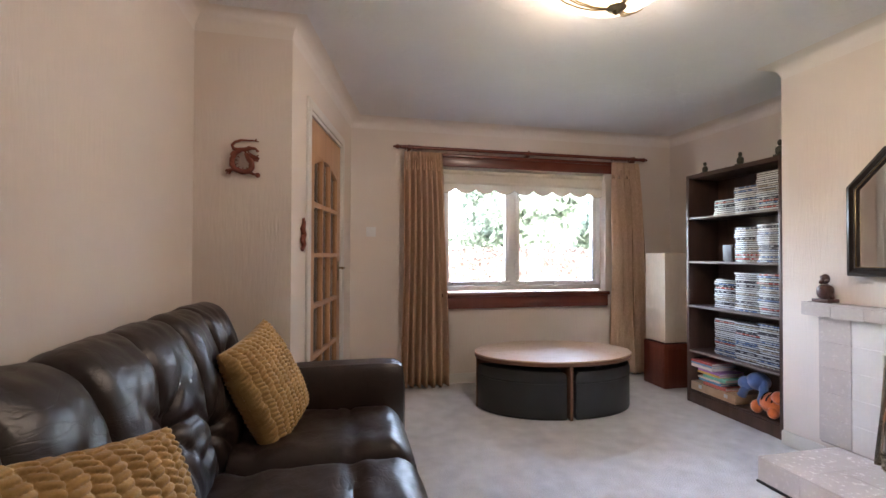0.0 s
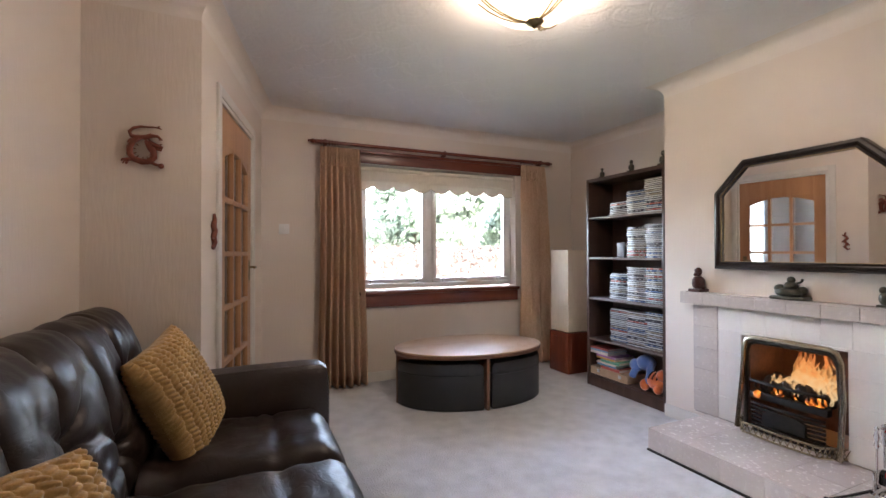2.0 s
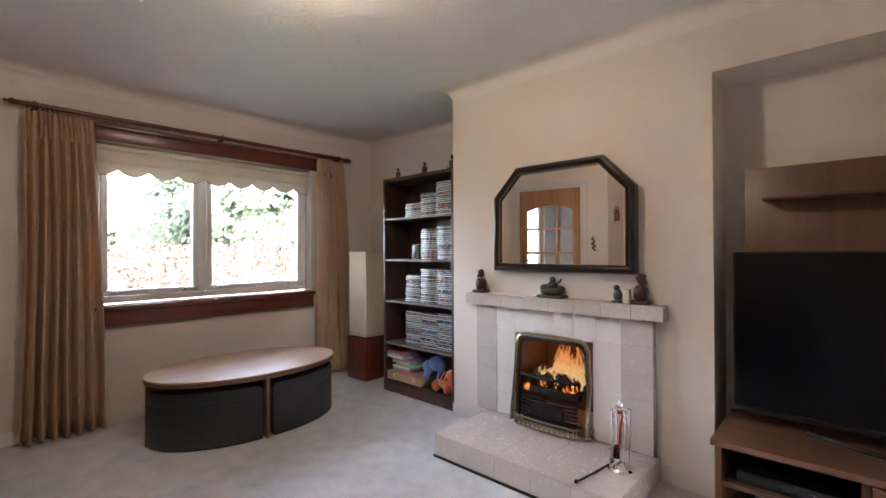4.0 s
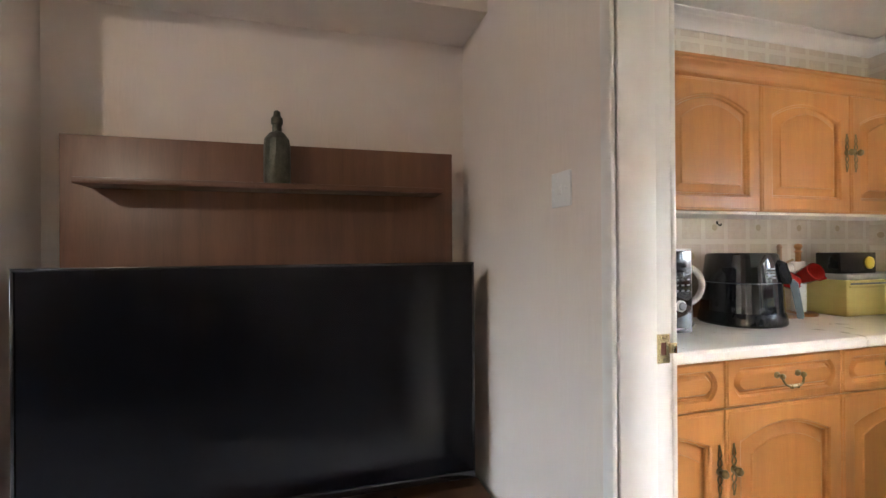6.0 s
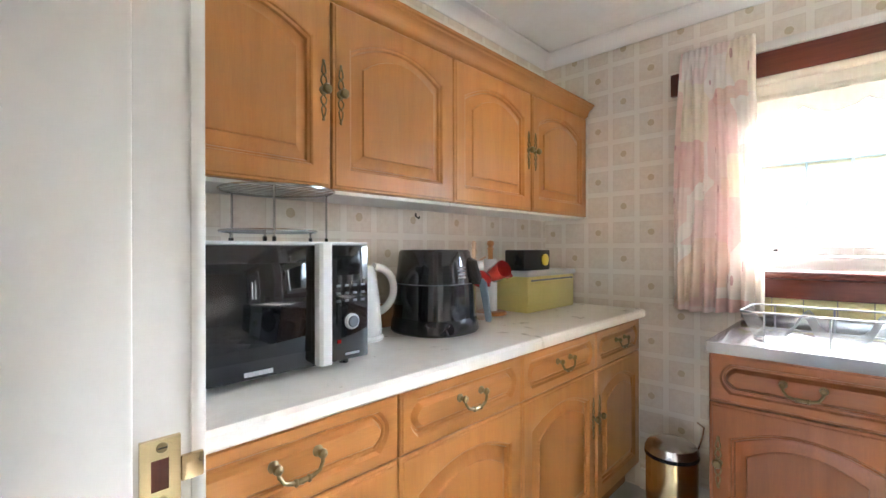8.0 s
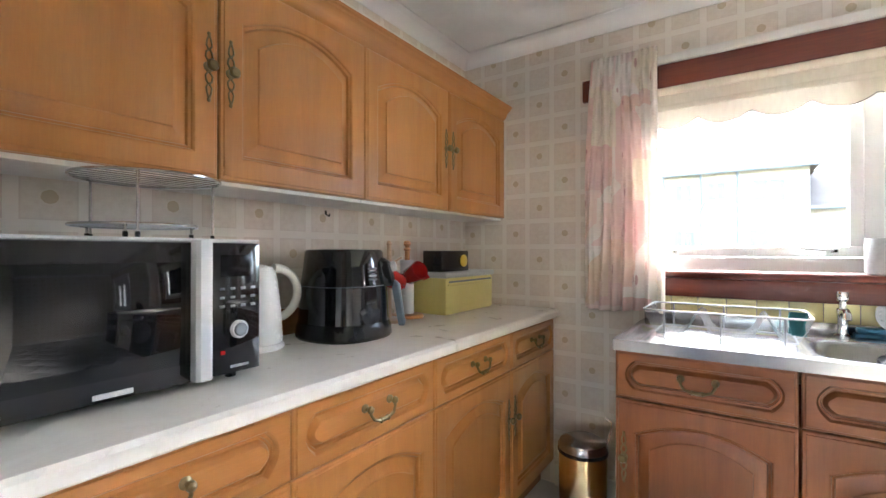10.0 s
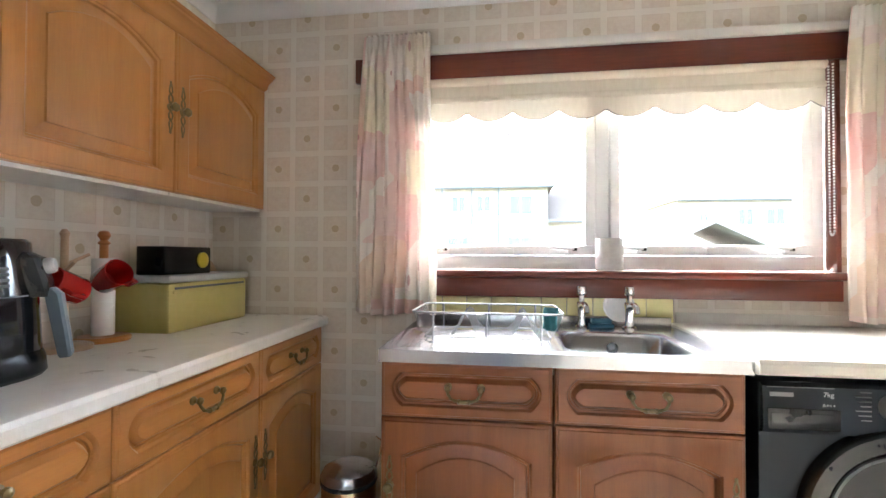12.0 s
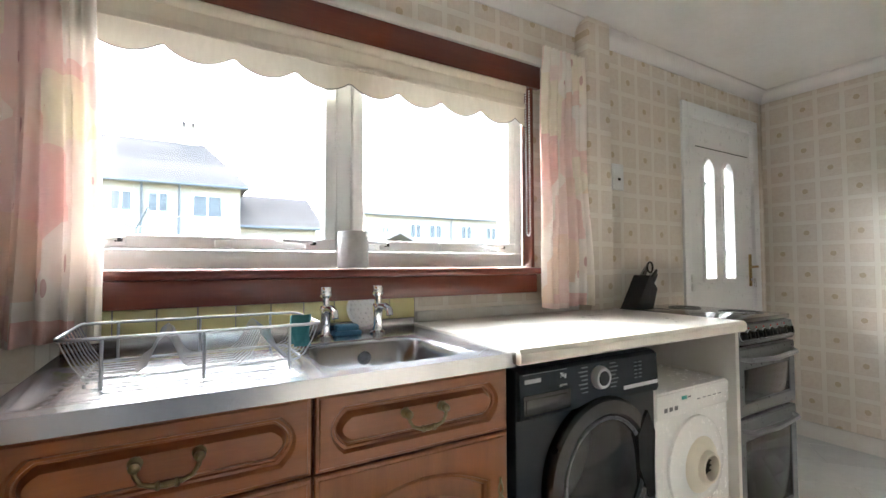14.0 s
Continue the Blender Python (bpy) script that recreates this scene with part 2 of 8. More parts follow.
M = {}
M["lounge_wall"] = cream_paper("lounge_wall_paper", (0.73, 0.655, 0.585), (0.69, 0.61, 0.535))
M["fan_ceiling"] = fan_ceiling("fan_ceiling")
M["kitchen_ceiling"] = surface("kitchen_ceiling_paint", (0.78, 0.76, 0.73), (0.72, 0.70, 0.66), 5, 0.7, grain=26, bump=0.5, depth=0.006)
M["white"] = surface("white_gloss_paint", (0.70, 0.675, 0.63), (0.63, 0.60, 0.55), 4, 0.35, grain=40, bump=0.04)
M["coving"] = surface("coving_paint", (0.80, 0.78, 0.76), (0.76, 0.74, 0.72), 3, 0.6, grain=60, bump=0.1)
M["coving_cream"] = surface("coving_cream_paint", (0.76, 0.70, 0.64), (0.72, 0.66, 0.60), 3, 0.65, grain=60, bump=0.1)
M["upvc"] = surface("white_plastic_frame", (0.82, 0.82, 0.81), (0.79, 0.79, 0.78), 3, 0.3, grain=30, bump=0.0)
M["carpet"] = surface("grey_carpet", (0.43, 0.43, 0.442), (0.66, 0.66, 0.672), 9.0, 0.95, grain=110, bump=0.8, depth=0.012, sheen=0.3)
M["leather"] = creased_leather("dark_leather")
M["grey_braid"] = plain("grey_braid", (0.22, 0.20, 0.19), 0.8)
M["worn_brass"] = surface("worn_bright_brass", (0.40, 0.36, 0.27), (0.56, 0.50, 0.38), 30, 0.24, 1.0, grain=90, bump=0.05)
M["edge_strip"] = plain("worn_edge_strip", (0.20, 0.165, 0.145), 0.35)
M["grey_mark"] = plain("pale_grey_print", (0.34, 0.34, 0.35), 0.5)
M["satin_silver"] = plain("satin_silver_plastic", (0.70, 0.71, 0.72), 0.38, 0.25)
M["cream_plastic"] = plain("aged_cream_plastic", (0.66, 0.61, 0.50), 0.4)
M["handle_grey"] = plain("oven_handle_grey", (0.20, 0.21, 0.22), 0.35, 0.3)
M["oven_glass"] = plain("microwave_door_glass", (0.006, 0.006, 0.007), 0.03)
M["tinted"] = plain("tinted_door_glass", (0.010, 0.010, 0.011), 0.10)
M["tinted"].node_tree.nodes["Principled BSDF"].inputs["Specular IOR Level"].default_value = 0.3
M["black_leather"] = surface("black_vinyl", (0.012, 0.013, 0.014), (0.02, 0.021, 0.022), 5, 0.42, grain=160, bump=0.2)
M["mustard"] = surface("mustard_fabric", (0.33, 0.19, 0.055), (0.50, 0.32, 0.12), 20, 0.9, grain=220, bump=0.5, sheen=0.3)
M["oak"] = wood("honey_oak", (0.42, 0.172, 0.042), (0.52, 0.230, 0.064), 0.33, 2)
M["oak_h"] = wood("honey_oak_across", (0.42, 0.172, 0.042), (0.52, 0.230, 0.064), 0.33, 1)
# Redder oak of the sink fronts, also darkened for the shade they stand in.
M["oak_red"] = wood("shaded_red_brown_oak", (0.175, 0.054, 0.013), (0.255, 0.086, 0.022), 0.42, 2, coat=0.06)
M["oak_red_h"] = wood("shaded_red_brown_oak_across", (0.175, 0.054, 0.013), (0.255, 0.086, 0.022), 0.42, 1, coat=0.06)
M["oak_dark"] = wood("oak_plinth", (0.20, 0.075, 0.02), (0.30, 0.12, 0.04), 0.5, 1)
M["oak_x"] = wood("honey_oak_sideways", (0.40, 0.165, 0.045), (0.56, 0.26, 0.085), 0.38, 0)
M["mahogany"] = wood("red_mahogany", (0.095, 0.016, 0.008), (0.19, 0.040, 0.018), 0.32, 0, 7, 0.4)
M["mahogany_v"] = wood("red_mahogany_upright", (0.095, 0.016, 0.008), (0.17, 0.035, 0.016), 0.32, 2, 7, 0.4)
M["bookcase"] = wood("dark_walnut_foil", (0.045, 0.022, 0.015), (0.085, 0.045, 0.032), 0.45, 2, 8, 0.1)
M["walnut"] = wood("walnut_foil", (0.10, 0.042, 0.018), (0.17, 0.075, 0.035), 0.42, 2, 10, 0.15)
M["walnut_h"] = wood("walnut_foil_across", (0.08, 0.034, 0.016), (0.14, 0.06, 0.03), 0.42, 1, 10, 0.15)
M["beech"] = wood("beech_table_top", (0.44, 0.29, 0.18), (0.56, 0.38, 0.25), 0.30, 0, 8, 0.25)
M["walnut_edge"] = wood("table_edge", (0.15, 0.07, 0.04), (0.22, 0.11, 0.06), 0.4, 2)
M["door_oak"] = wood("glazed_door_timber", (0.36, 0.17, 0.07), (0.48, 0.25, 0.12), 0.35, 2, 8, 0.3)
M["worktop"] = marble_top("marbled_worktop")
M["steel"] = surface("brushed_steel", (0.36, 0.36, 0.37), (0.46, 0.46, 0.47), 6, 0.22, 1.0, grain=150, bump=0.03, stretch=(1, 8, 1), rough_var=0.06)
M["chrome"] = plain("chrome", (0.80, 0.80, 0.81), 0.08, 1.0)
M["brass"] = surface("antique_brass", (0.16, 0.12, 0.065), (0.30, 0.235, 0.13), 30, 0.34, 1.0, grain=90, bump=0.1)
M["bright_brass"] = surface("polished_brass", (0.58, 0.46, 0.26), (0.66, 0.54, 0.32), 20, 0.2, 1.0, grain=90, bump=0.02)
M["iron"] = surface("cast_iron", (0.012, 0.011, 0.010), (0.03, 0.026, 0.022), 30, 0.55, 0.6, grain=160, bump=0.3)
M["screen"] = plain("black_screen", (0.004, 0.004, 0.005), 0.16)
M["screen"].node_tree.nodes["Principled BSDF"].inputs["Specular IOR Level"].default_value = 0.2
M["black_plastic"] = surface("black_plastic", (0.010, 0.010, 0.011), (0.016, 0.016, 0.017), 10, 0.25, grain=20, bump=0.0, rough_var=0.02)
M["gloss_black"] = plain("gloss_black", (0.008, 0.008, 0.009), 0.08, coat=0.5)
M["grey_plastic"] = plain("grey_plastic", (0.16, 0.17, 0.18), 0.4)
M["white_plastic"] = surface("white_plastic", (0.80, 0.80, 0.79), (0.77, 0.77, 0.75), 10, 0.25, grain=60, bump=0.0)
M["silver"] = plain("silver_plastic", (0.62, 0.63, 0.64), 0.3, 0.7)
M["mirror"] = plain("mirror_silver", (0.92, 0.92, 0.92), 0.0, 1.0)
M["mirror_frame"] = surface("black_brown_frame", (0.012, 0.009, 0.008), (0.022, 0.015, 0.012), 10, 0.3, grain=20, bump=0.0, rough_var=0.03)
# Pane colours are greyed to hold down the outdoor brightness, the kitchen's more.
M["glass"] = glass_mat("window_glass", (0.82, 0.83, 0.83))
M["kitchen_dim_glass"] = glass_mat("dimming_kitchen_glass", (0.74, 0.755, 0.755))
M["frosted"] = glass_mat("frosted_glass", (0.88, 0.90, 0.90), 0.15)
M["gold_curtain"] = thin_cloth("gold_curtain_cloth", (0.65, 0.46, 0.315), (0.75, 0.55, 0.39), 0.32, 120)
M["blind"] = thin_cloth("cream_blind_cloth", (0.70, 0.63, 0.51), (0.74, 0.67, 0.55), 0.018, 60)
M["shade"] = thin_cloth("cream_lamp_shade", (0.72, 0.62, 0.49), (0.76, 0.66, 0.53), 0.15, 40)
M["floral"] = floral_curtain("floral_curtain_cloth")
M["paper_y"] = square_paper("square_paper_window_wall", 0, 2.74, 1.577)
M["paper_x"] = square_paper("square_paper_side_wall", 1, -2.792, 1.75)
M["hearth_tile"] = surface("taupe_tile", (0.50, 0.445, 0.41), (0.57, 0.51, 0.475), 6, 0.25, grain=50, bump=0.03, vary=0.03)
M["text_tile"] = surface("textured_cream_tile", (0.66, 0.62, 0.58), (0.73, 0.69, 0.65), 9, 0.36, grain=60, bump=0.35, depth=0.003, vary=0.03)
M["grout"] = surface("grout", (0.30, 0.27, 0.25), (0.38, 0.345, 0.32), 20, 0.9)
M["yellow_tile"] = surface("yellow_tile", (0.74, 0.66, 0.30), (0.78, 0.70, 0.36), 6, 0.15, grain=30, bump=0.02, vary=0.06)
M["floor_tile"] = surface("pale_floor_vinyl", (0.50, 0.50, 0.48), (0.60, 0.60, 0.58), 4, 0.35, grain=30, bump=0.05, vary=0.05)
M["yellow_tin"] = surface("yellow_enamel", (0.62, 0.53, 0.17), (0.68, 0.58, 0.22), 5, 0.35, grain=40, bump=0.03)
M["charcoal"] = surface("charcoal_enamel", (0.012, 0.017, 0.023), (0.015, 0.021, 0.029), 5, 0.30, grain=10, bump=0.0, rough_var=0.02, gloss=0.15)
M["slate"] = surface("grey_oven_enamel", (0.055, 0.060, 0.066), (0.075, 0.08, 0.087), 5, 0.3, grain=60, bump=0.02)
M["red"] = plain("red_glaze", (0.42, 0.015, 0.012), 0.15, coat=0.4)
M["dark_resin"] = surface("dark_red_resin", (0.03, 0.010, 0.009), (0.09, 0.028, 0.022), 40, 0.3, grain=120, bump=0.3)
M["verdigris"] = surface("aged_bronze", (0.035, 0.035, 0.025), (0.11, 0.11, 0.08), 35, 0.4, 0.5, grain=120, bump=0.4)
M["red_bronze"] = surface("copper_resin", (0.13, 0.035, 0.02), (0.28, 0.08, 0.045), 40, 0.35, 0.3, grain=120, bump=0.3)


# ---- shapes: each gives (vertices, faces) ----
def merge(*gs):
    v, f = [], []
    for gv, gf in gs:
        o = len(v)
        v.extend(gv)
        f.extend([tuple(i + o for i in q) for q in gf])
    return v, f


def xf(g, m):
    return [tuple(m @ Vector(p)) for p in g[0]], g[1]


def box(x0, y0, z0, x1, y1, z1, bev=0.0, seg=2):
    x0, x1, y0, y1, z0, z1 = min(x0, x1), max(x0, x1), min(y0, y1), max(y0, y1), min(z0, z1), max(z0, z1)
    bm = bmesh.new()
    bmesh.ops.create_cube(bm, size=1.0)
    for v in bm.verts:
        v.co = Vector(((x0 + x1) / 2 + v.co.x * (x1 - x0), (y0 + y1) / 2 + v.co.y * (y1 - y0), (z0 + z1) / 2 + v.co.z * (z1 - z0)))
    if bev:
        bmesh.ops.bevel(bm, geom=bm.edges[:], offset=bev, segments=seg, affect="EDGES", profile=0.5)
    bm.verts.index_update()
    g = [tuple(v.co) for v in bm.verts], [tuple(v.index for v in f.verts) for f in bm.faces]
    bm.free()
    return g


def loft(loops, cap0=True, cap1=True, closed=True):
    n = len(loops[0])
    v = [tuple(p) for lp in loops for p in lp]
    f = []
    for i in range(len(loops) - 1):
        for j in range(n if closed else n - 1):
            k = (j + 1) % n
            f.append((i * n + j, i * n + k, (i + 1) * n + k, (i + 1) * n + j))
    if cap0:
        f.append(tuple(range(n))[::-1])
    if cap1:
        f.append(tuple((len(loops) - 1) * n + j for j in range(n)))
    return v, f


def prism(poly, axis, a, b):
    """A flat outline pushed along x, y or z from a to b. The outline's two numbers are the other two axes in order."""
    def at(p, d):
        return {"x": (d, p[0], p[1]), "y": (p[0], d, p[1]), "z": (p[0], p[1], d)}[axis]
    return loft([[at(p, a) for p in poly], [at(p, b) for p in poly]])


def lathe(profile, seg=24, at=(0, 0, 0)):
    """A profile of (radius, height) turned round the z axis."""
    loops = [[(at[0] + r * math.cos(2 * math.pi * j / seg), at[1] + r * math.sin(2 * math.pi * j / seg), at[2] + z) for j in range(seg)] for r, z in profile]
    return loft(loops)


def tube(points, r, seg=8, closed=False):
    pts = [Vector(p) for p in points]
    loops, up = [], None
    for i, p in enumerate(pts):
        if closed:
            t = pts[(i + 1) % len(pts)] - pts[i - 1]
        else:
            t = pts[min(i + 1, len(pts) - 1)] - pts[max(i - 1, 0)]
        t.normalize()
        if up is None:
            up = Vector((0, 0, 1)) if abs(t.z) < 0.9 else Vector((1, 0, 0))
        up = (up - t * up.dot(t)).normalized()
        side = t.cross(up)
        rr = r[i] if isinstance(r, (list, tuple)) else r
        loops.append([tuple(p + rr * (math.cos(2 * math.pi * j / seg) * up + math.sin(2 * math.pi * j / seg) * side)) for j in range(seg)])
    if closed:
        loops.append(loops[0])
    return loft(loops, not closed, not closed)


def ball(c, r, seg=14, rings=9):
    rx, ry, rz = r if isinstance(r, tuple) else (r, r, r)
    loops = []
    for i in range(rings + 1):
        a = math.pi * (i + 0.02) / (rings + 0.04) - math.pi / 2
        loops.append([(c[0] + rx * math.cos(a) * math.cos(2 * math.pi * j / seg), c[1] + ry * math.cos(a) * math.sin(2 * math.pi * j / seg), c[2] + rz * math.sin(a)) for j in range(seg)])
    return loft(loops)


def rounded(x0, y0, z0, x1, y1, z1, p=4.0, seg=20, rings=12, puff=0.0):
    """A soft block: a superellipsoid, swollen on its faces."""
    def sp(w, e):
        return math.copysign(abs(w) ** e, w)
    cx, cy, cz, rx, ry, rz = (x0 + x1) / 2, (y0 + y1) / 2, (z0 + z1) / 2, abs(x1 - x0) / 2, abs(y1 - y0) / 2, abs(z1 - z0) / 2
    e = 2.0 / p
    loops = []
    for i in range(rings + 1):
        a = math.pi * (i + 0.03) / (rings + 0.06) - math.pi / 2
        loops.append([(cx + rx * sp(math.cos(a), e) * sp(math.cos(2 * math.pi * (j + 0.5) / seg), e),
                       cy + ry * sp(math.cos(a), e) * sp(math.sin(2 * math.pi * (j + 0.5) / seg), e), cz + rz * sp(math.sin(a), e)) for j in range(seg)])
    return loft(loops)


ORIGIN = {}


def mesh_object(name, g, mat, smooth=35):
    me = bpy.data.meshes.new(name)
    me.from_pydata(g[0], [], g[1])
    me.validate()
    bm = bmesh.new()
    bm.from_mesh(me)
    bmesh.ops.recalc_face_normals(bm, faces=bm.faces[:])
    bm.to_mesh(me)
    bm.free()
    if mat is not None:
        me.materials.append(M[mat] if isinstance(mat, str) else mat)
    if smooth:
        me.shade_smooth()
        me.set_sharp_from_angle(angle=radians(smooth))
    return me


def structure(name, g, mat, label="", category="", smooth=35):
    ob = new(name, mesh_object(name, g, mat, smooth))
    return tagged(ob, label, category or name.split("_")[0], kind="structure")


def thing(name, at, label, category, group="", kind=""):
    ob = new(name)
    ob.empty_display_size = 0.05
    ob.location = at
    ORIGIN[ob.name] = Vector(at)
    return tagged(ob, label, category, group, kind)


def solid(name, g, mat, label, category, group="", kind="", smooth=35):
    """A thing that is one mesh."""
    ob = new(name, mesh_object(name, g, mat, smooth))
    return tagged(ob, label, category, group, kind)


def part(name, g, mat, parent, label="", smooth=35, kind=""):
    o = ORIGIN.get(parent.name, Vector((0, 0, 0)))
    g = [(p[0] - o.x, p[1] - o.y, p[2] - o.z) for p in g[0]], g[1]
    ob = new(name, mesh_object(name, g, mat, smooth))
    ob.parent = parent
    ORIGIN[ob.name] = o
    return tagged(ob, label, kind=kind)


def share(name, me, parent, m):
    """One more piece on a mesh that others use too."""
    ob = new(name, me)
    ob.parent = parent
    ob.matrix_basis = m
    return ob


def holed(axis, a, b, u0, u1, z0, z1, holes):
    """A wall slab between a and b on its thin axis, from u0 to u1 and z0 to z1, with (u0, u1, z0, z1) openings through it."""
    us = sorted({u0, u1, *[h[0] for h in holes], *[h[1] for h in holes]})
    zs = sorted({z0, z1, *[h[2] for h in holes], *[h[3] for h in holes]})
    idx, v, f = {}, [], []

    def vert(i, j, s):
        if (i, j, s) not in idx:
            d = (a, b)[s]
            idx[(i, j, s)] = len(v)
            v.append((d, us[i], zs[j]) if axis == "x" else (us[i], d, zs[j]))
        return idx[(i, j, s)]

    def filled(i, j):
        if not (0 <= i < len(us) - 1 and 0 <= j < len(zs) - 1):
            return False
        cu, cz = (us[i] + us[i + 1]) / 2, (zs[j] + zs[j + 1]) / 2
        return not any(h[0] < cu < h[1] and h[2] < cz < h[3] for h in holes)
    for i in range(len(us) - 1):
        for j in range(len(zs) - 1):
            if not filled(i, j):
                continue
            for s in (0, 1):
                f.append((vert(i, j, s), vert(i + 1, j, s), vert(i + 1, j + 1, s), vert(i, j + 1, s)))
            for di, dj, c in ((-1, 0, ((i, j), (i, j + 1))), (1, 0, ((i + 1, j), (i + 1, j + 1))), (0, -1, ((i, j), (i + 1, j))), (0, 1, ((i, j + 1), (i + 1, j + 1)))):
                if not filled(i + di, j + dj):
                    f.append((vert(*c[0], 0), vert(*c[1], 0), vert(*c[1], 1), vert(*c[0], 1)))
    return v, f


def cove_loop(corners, drop, reach, z, lip):
    """A concave coving round a room, mitred at every corner; corners run anticlockwise seen from above."""
    prof = [(0, 0), (0, -drop), (lip, -drop)]
    for k in range(9):
        t = k / 8 * math.pi / 2
        prof.append((lip + (reach - 2 * lip) * (1 - math.cos(t)), -drop + lip * 0.7 + (drop - lip * 1.7) * math.sin(t)))
    prof += [(reach, -lip), (reach, 0)] if lip else [(reach, 0)]
    loops, n = [], len(corners)
    for i in range(n + 1):
        p0, p1, p2 = (Vector(corners[(i + d) % n]) for d in (-1, 0, 1))
        a, b = (p1 - p0).normalized(), (p2 - p1).normalized()
        na, nb = Vector((-a.y, a.x)), Vector((-b.y, b.x))
        bis = (na + nb).normalized()
        bis = bis / max(0.3, bis.dot(na))
        loops.append([(p1.x + bis.x * u, p1.y + bis.y * u, z + w) for u, w in prof])
    return loft(loops, False, False)


# ---- structure: lounge ----
CEIL, KCEIL = 2.40, 2.345
DW0, DW1 = Vector((0.10, 2.433, 0)), Vector((0.42, 4.0, 0))   # the splayed wall with the glazed door
dw_dir = (DW1 - DW0).normalized()
dw_angle = math.degrees(math.atan2(dw_dir.y, dw_dir.x))
dw_m = Matrix.Translation(DW0) @ pose(0, 0, 0, 0, 0, dw_angle)  # local x runs along the wall, local -y... +y points into the hall
dw_len = (DW1 - DW0).length

structure("floor", box(-1.6, -0.905, -0.12, 3.9, 4.2, 0.0), "carpet", "grey cut-pile carpet with trodden marks", "carpet")
structure("ceiling", box(-1.6, -0.98, CEIL, 3.9, 4.2, CEIL + 0.12), "fan_ceiling", "white ceiling combed in overlapping shell shapes", "ceiling")
structure("wall_front", holed("y", 4.0, 4.24, -1.6, 3.9, 0.0, CEIL, [(1.245, 2.93, 0.82, 2.0), (-0.98, -0.18, 0.0, 2.05)]), "lounge_wall", "cream papered wall with the front window", "wall")
structure("wall_left", box(-0.49, -0.98, 0, -0.37, 2.433, CEIL), "lounge_wall", "cream papered side wall behind the sofa", "wall")
structure("wall_recess", box(-1.6, 2.433, 0, 0.094, 2.553, CEIL), "lounge_wall", "cream papered return wall with a dragon ornament", "wall")
structure("wall_hall_end", box(-1.6, 2.553, 0, -1.5, 4.0, CEIL), "lounge_wall", "cream wall of the hall", "wall")
DOOR_U0, DOOR_U1 = 0.335, 1.165
structure("wall_hall_door", xf(merge(holed("y", 0.0, 0.10, 0.0, dw_len + 0.02, 0.0, CEIL, [(DOOR_U0 - 0.03, DOOR_U1 + 0.03, 0.0, 2.05)])), dw_m), "lounge_wall", "cream papered wall round the glazed door", "wall")
structure("wall_right", box(3.68, 2.29, 0, 3.9, 4.0, CEIL), "lounge_wall", "cream papered wall behind the bookcase", "wall")
structure("chimney_breast", holed("x", 3.09, 3.68, 0.61, 2.29, 0.0, CEIL, [(1.185, 1.735, 0.135, 0.69)]), "lounge_wall", "cream papered chimney breast", "wall")
structure("chimney_back", merge(box(3.45, 1.15, 0.05, 3.55, 1.83, 0.8), box(3.68, 0.55, 0, 3.9, 2.29, CEIL)), "iron", "sooty back of the fire opening", "wall")
structure("alcove_back", box(3.37, -0.835, 0, 3.68, 0.61, CEIL), "lounge_wall", "cream papered back of the television alcove", "wall")
structure("alcove_bulkhead", box(3.09, -0.835, 2.075, 3.37, 0.61, CEIL), "lounge_wall", "cream papered beam over the television alcove", "wall")
OPEN0, OPEN1 = 1.60, 2.425
structure("wall_partition", holed("y", -0.905, -0.835, -1.6, 3.9, 0.0, CEIL, [(OPEN0, OPEN1, 0.0, 2.06)]), "lounge_wall", "cream papered wall beside the kitchen doorway", "wall")
structure("coving", cove_loop([(-0.37, -0.835), (3.09, -0.835), (3.09, 2.29), (3.68, 2.29), (3.68, 4.0), (0.42, 4.0), (0.10, 2.433), (-0.37, 2.433)], 0.095, 0.095, CEIL, 0.0), "coving_cream", "cream concave plaster coving", "coving", smooth=50)


def skirt(p0, p1, inward, h=0.085, t=0.016):
    d = Vector((*inward, 0)).normalized()
    prof = [(0, 0), (t, 0), (t, h - 0.012), (t * 0.6, h), (0, h)]
    return loft([[(p[0] + d.x * a, p[1] + d.y * a, b) for a, b in prof] for p in (p0, p1)])


structure("baseboard", merge(skirt((0.42, 4.0), (3.68, 4.0), (0, -1)), skirt((3.68, 2.29), (3.68, 4.0), (-1, 0)), skirt((3.09, 2.035), (3.09, 2.29), (-1, 0)), skirt((3.09, 0.61), (3.09, 0.868), (-1, 0)),
          skirt((-0.37, -0.835), (-0.37, 2.433), (1, 0)), skirt((-0.37, 2.433), (0.1, 2.433), (0, -1)), skirt((2.45, -0.835), (3.37, -0.835), (0, 1)), skirt((3.09, 0.61), (3.37, 0.61), (0, -1)),
          skirt((-0.37, -0.835), (1.57, -0.835), (0, 1))), "white", "white painted skirting board", "skirting")

# ---- structure: kitchen ----
KX0, KX1, KY0, KY1 = -1.48, 3.34, -3.175, -0.985
structure("floor_kitchen", box(-1.7, KY0 - 0.05, -0.12, 3.9, -0.905, -0.004), "grout", "dark joints of the kitchen floor", "floor")
structure("ceiling_kitchen", box(-1.7, -3.4, KCEIL, 3.9, -0.98, KCEIL + 0.1), "kitchen_ceiling", "white stippled kitchen ceiling", "ceiling")
structure("wall_kitchen_window", holed("y", KY0 - 0.26, KY0, -1.7, 3.6, -0.1, KCEIL, [(0.695, 2.435, 1.09, 2.0), (-1.40, -0.49, -0.1, 2.13)]), "paper_y", "beige square-patterned papered wall with the kitchen window", "wall")
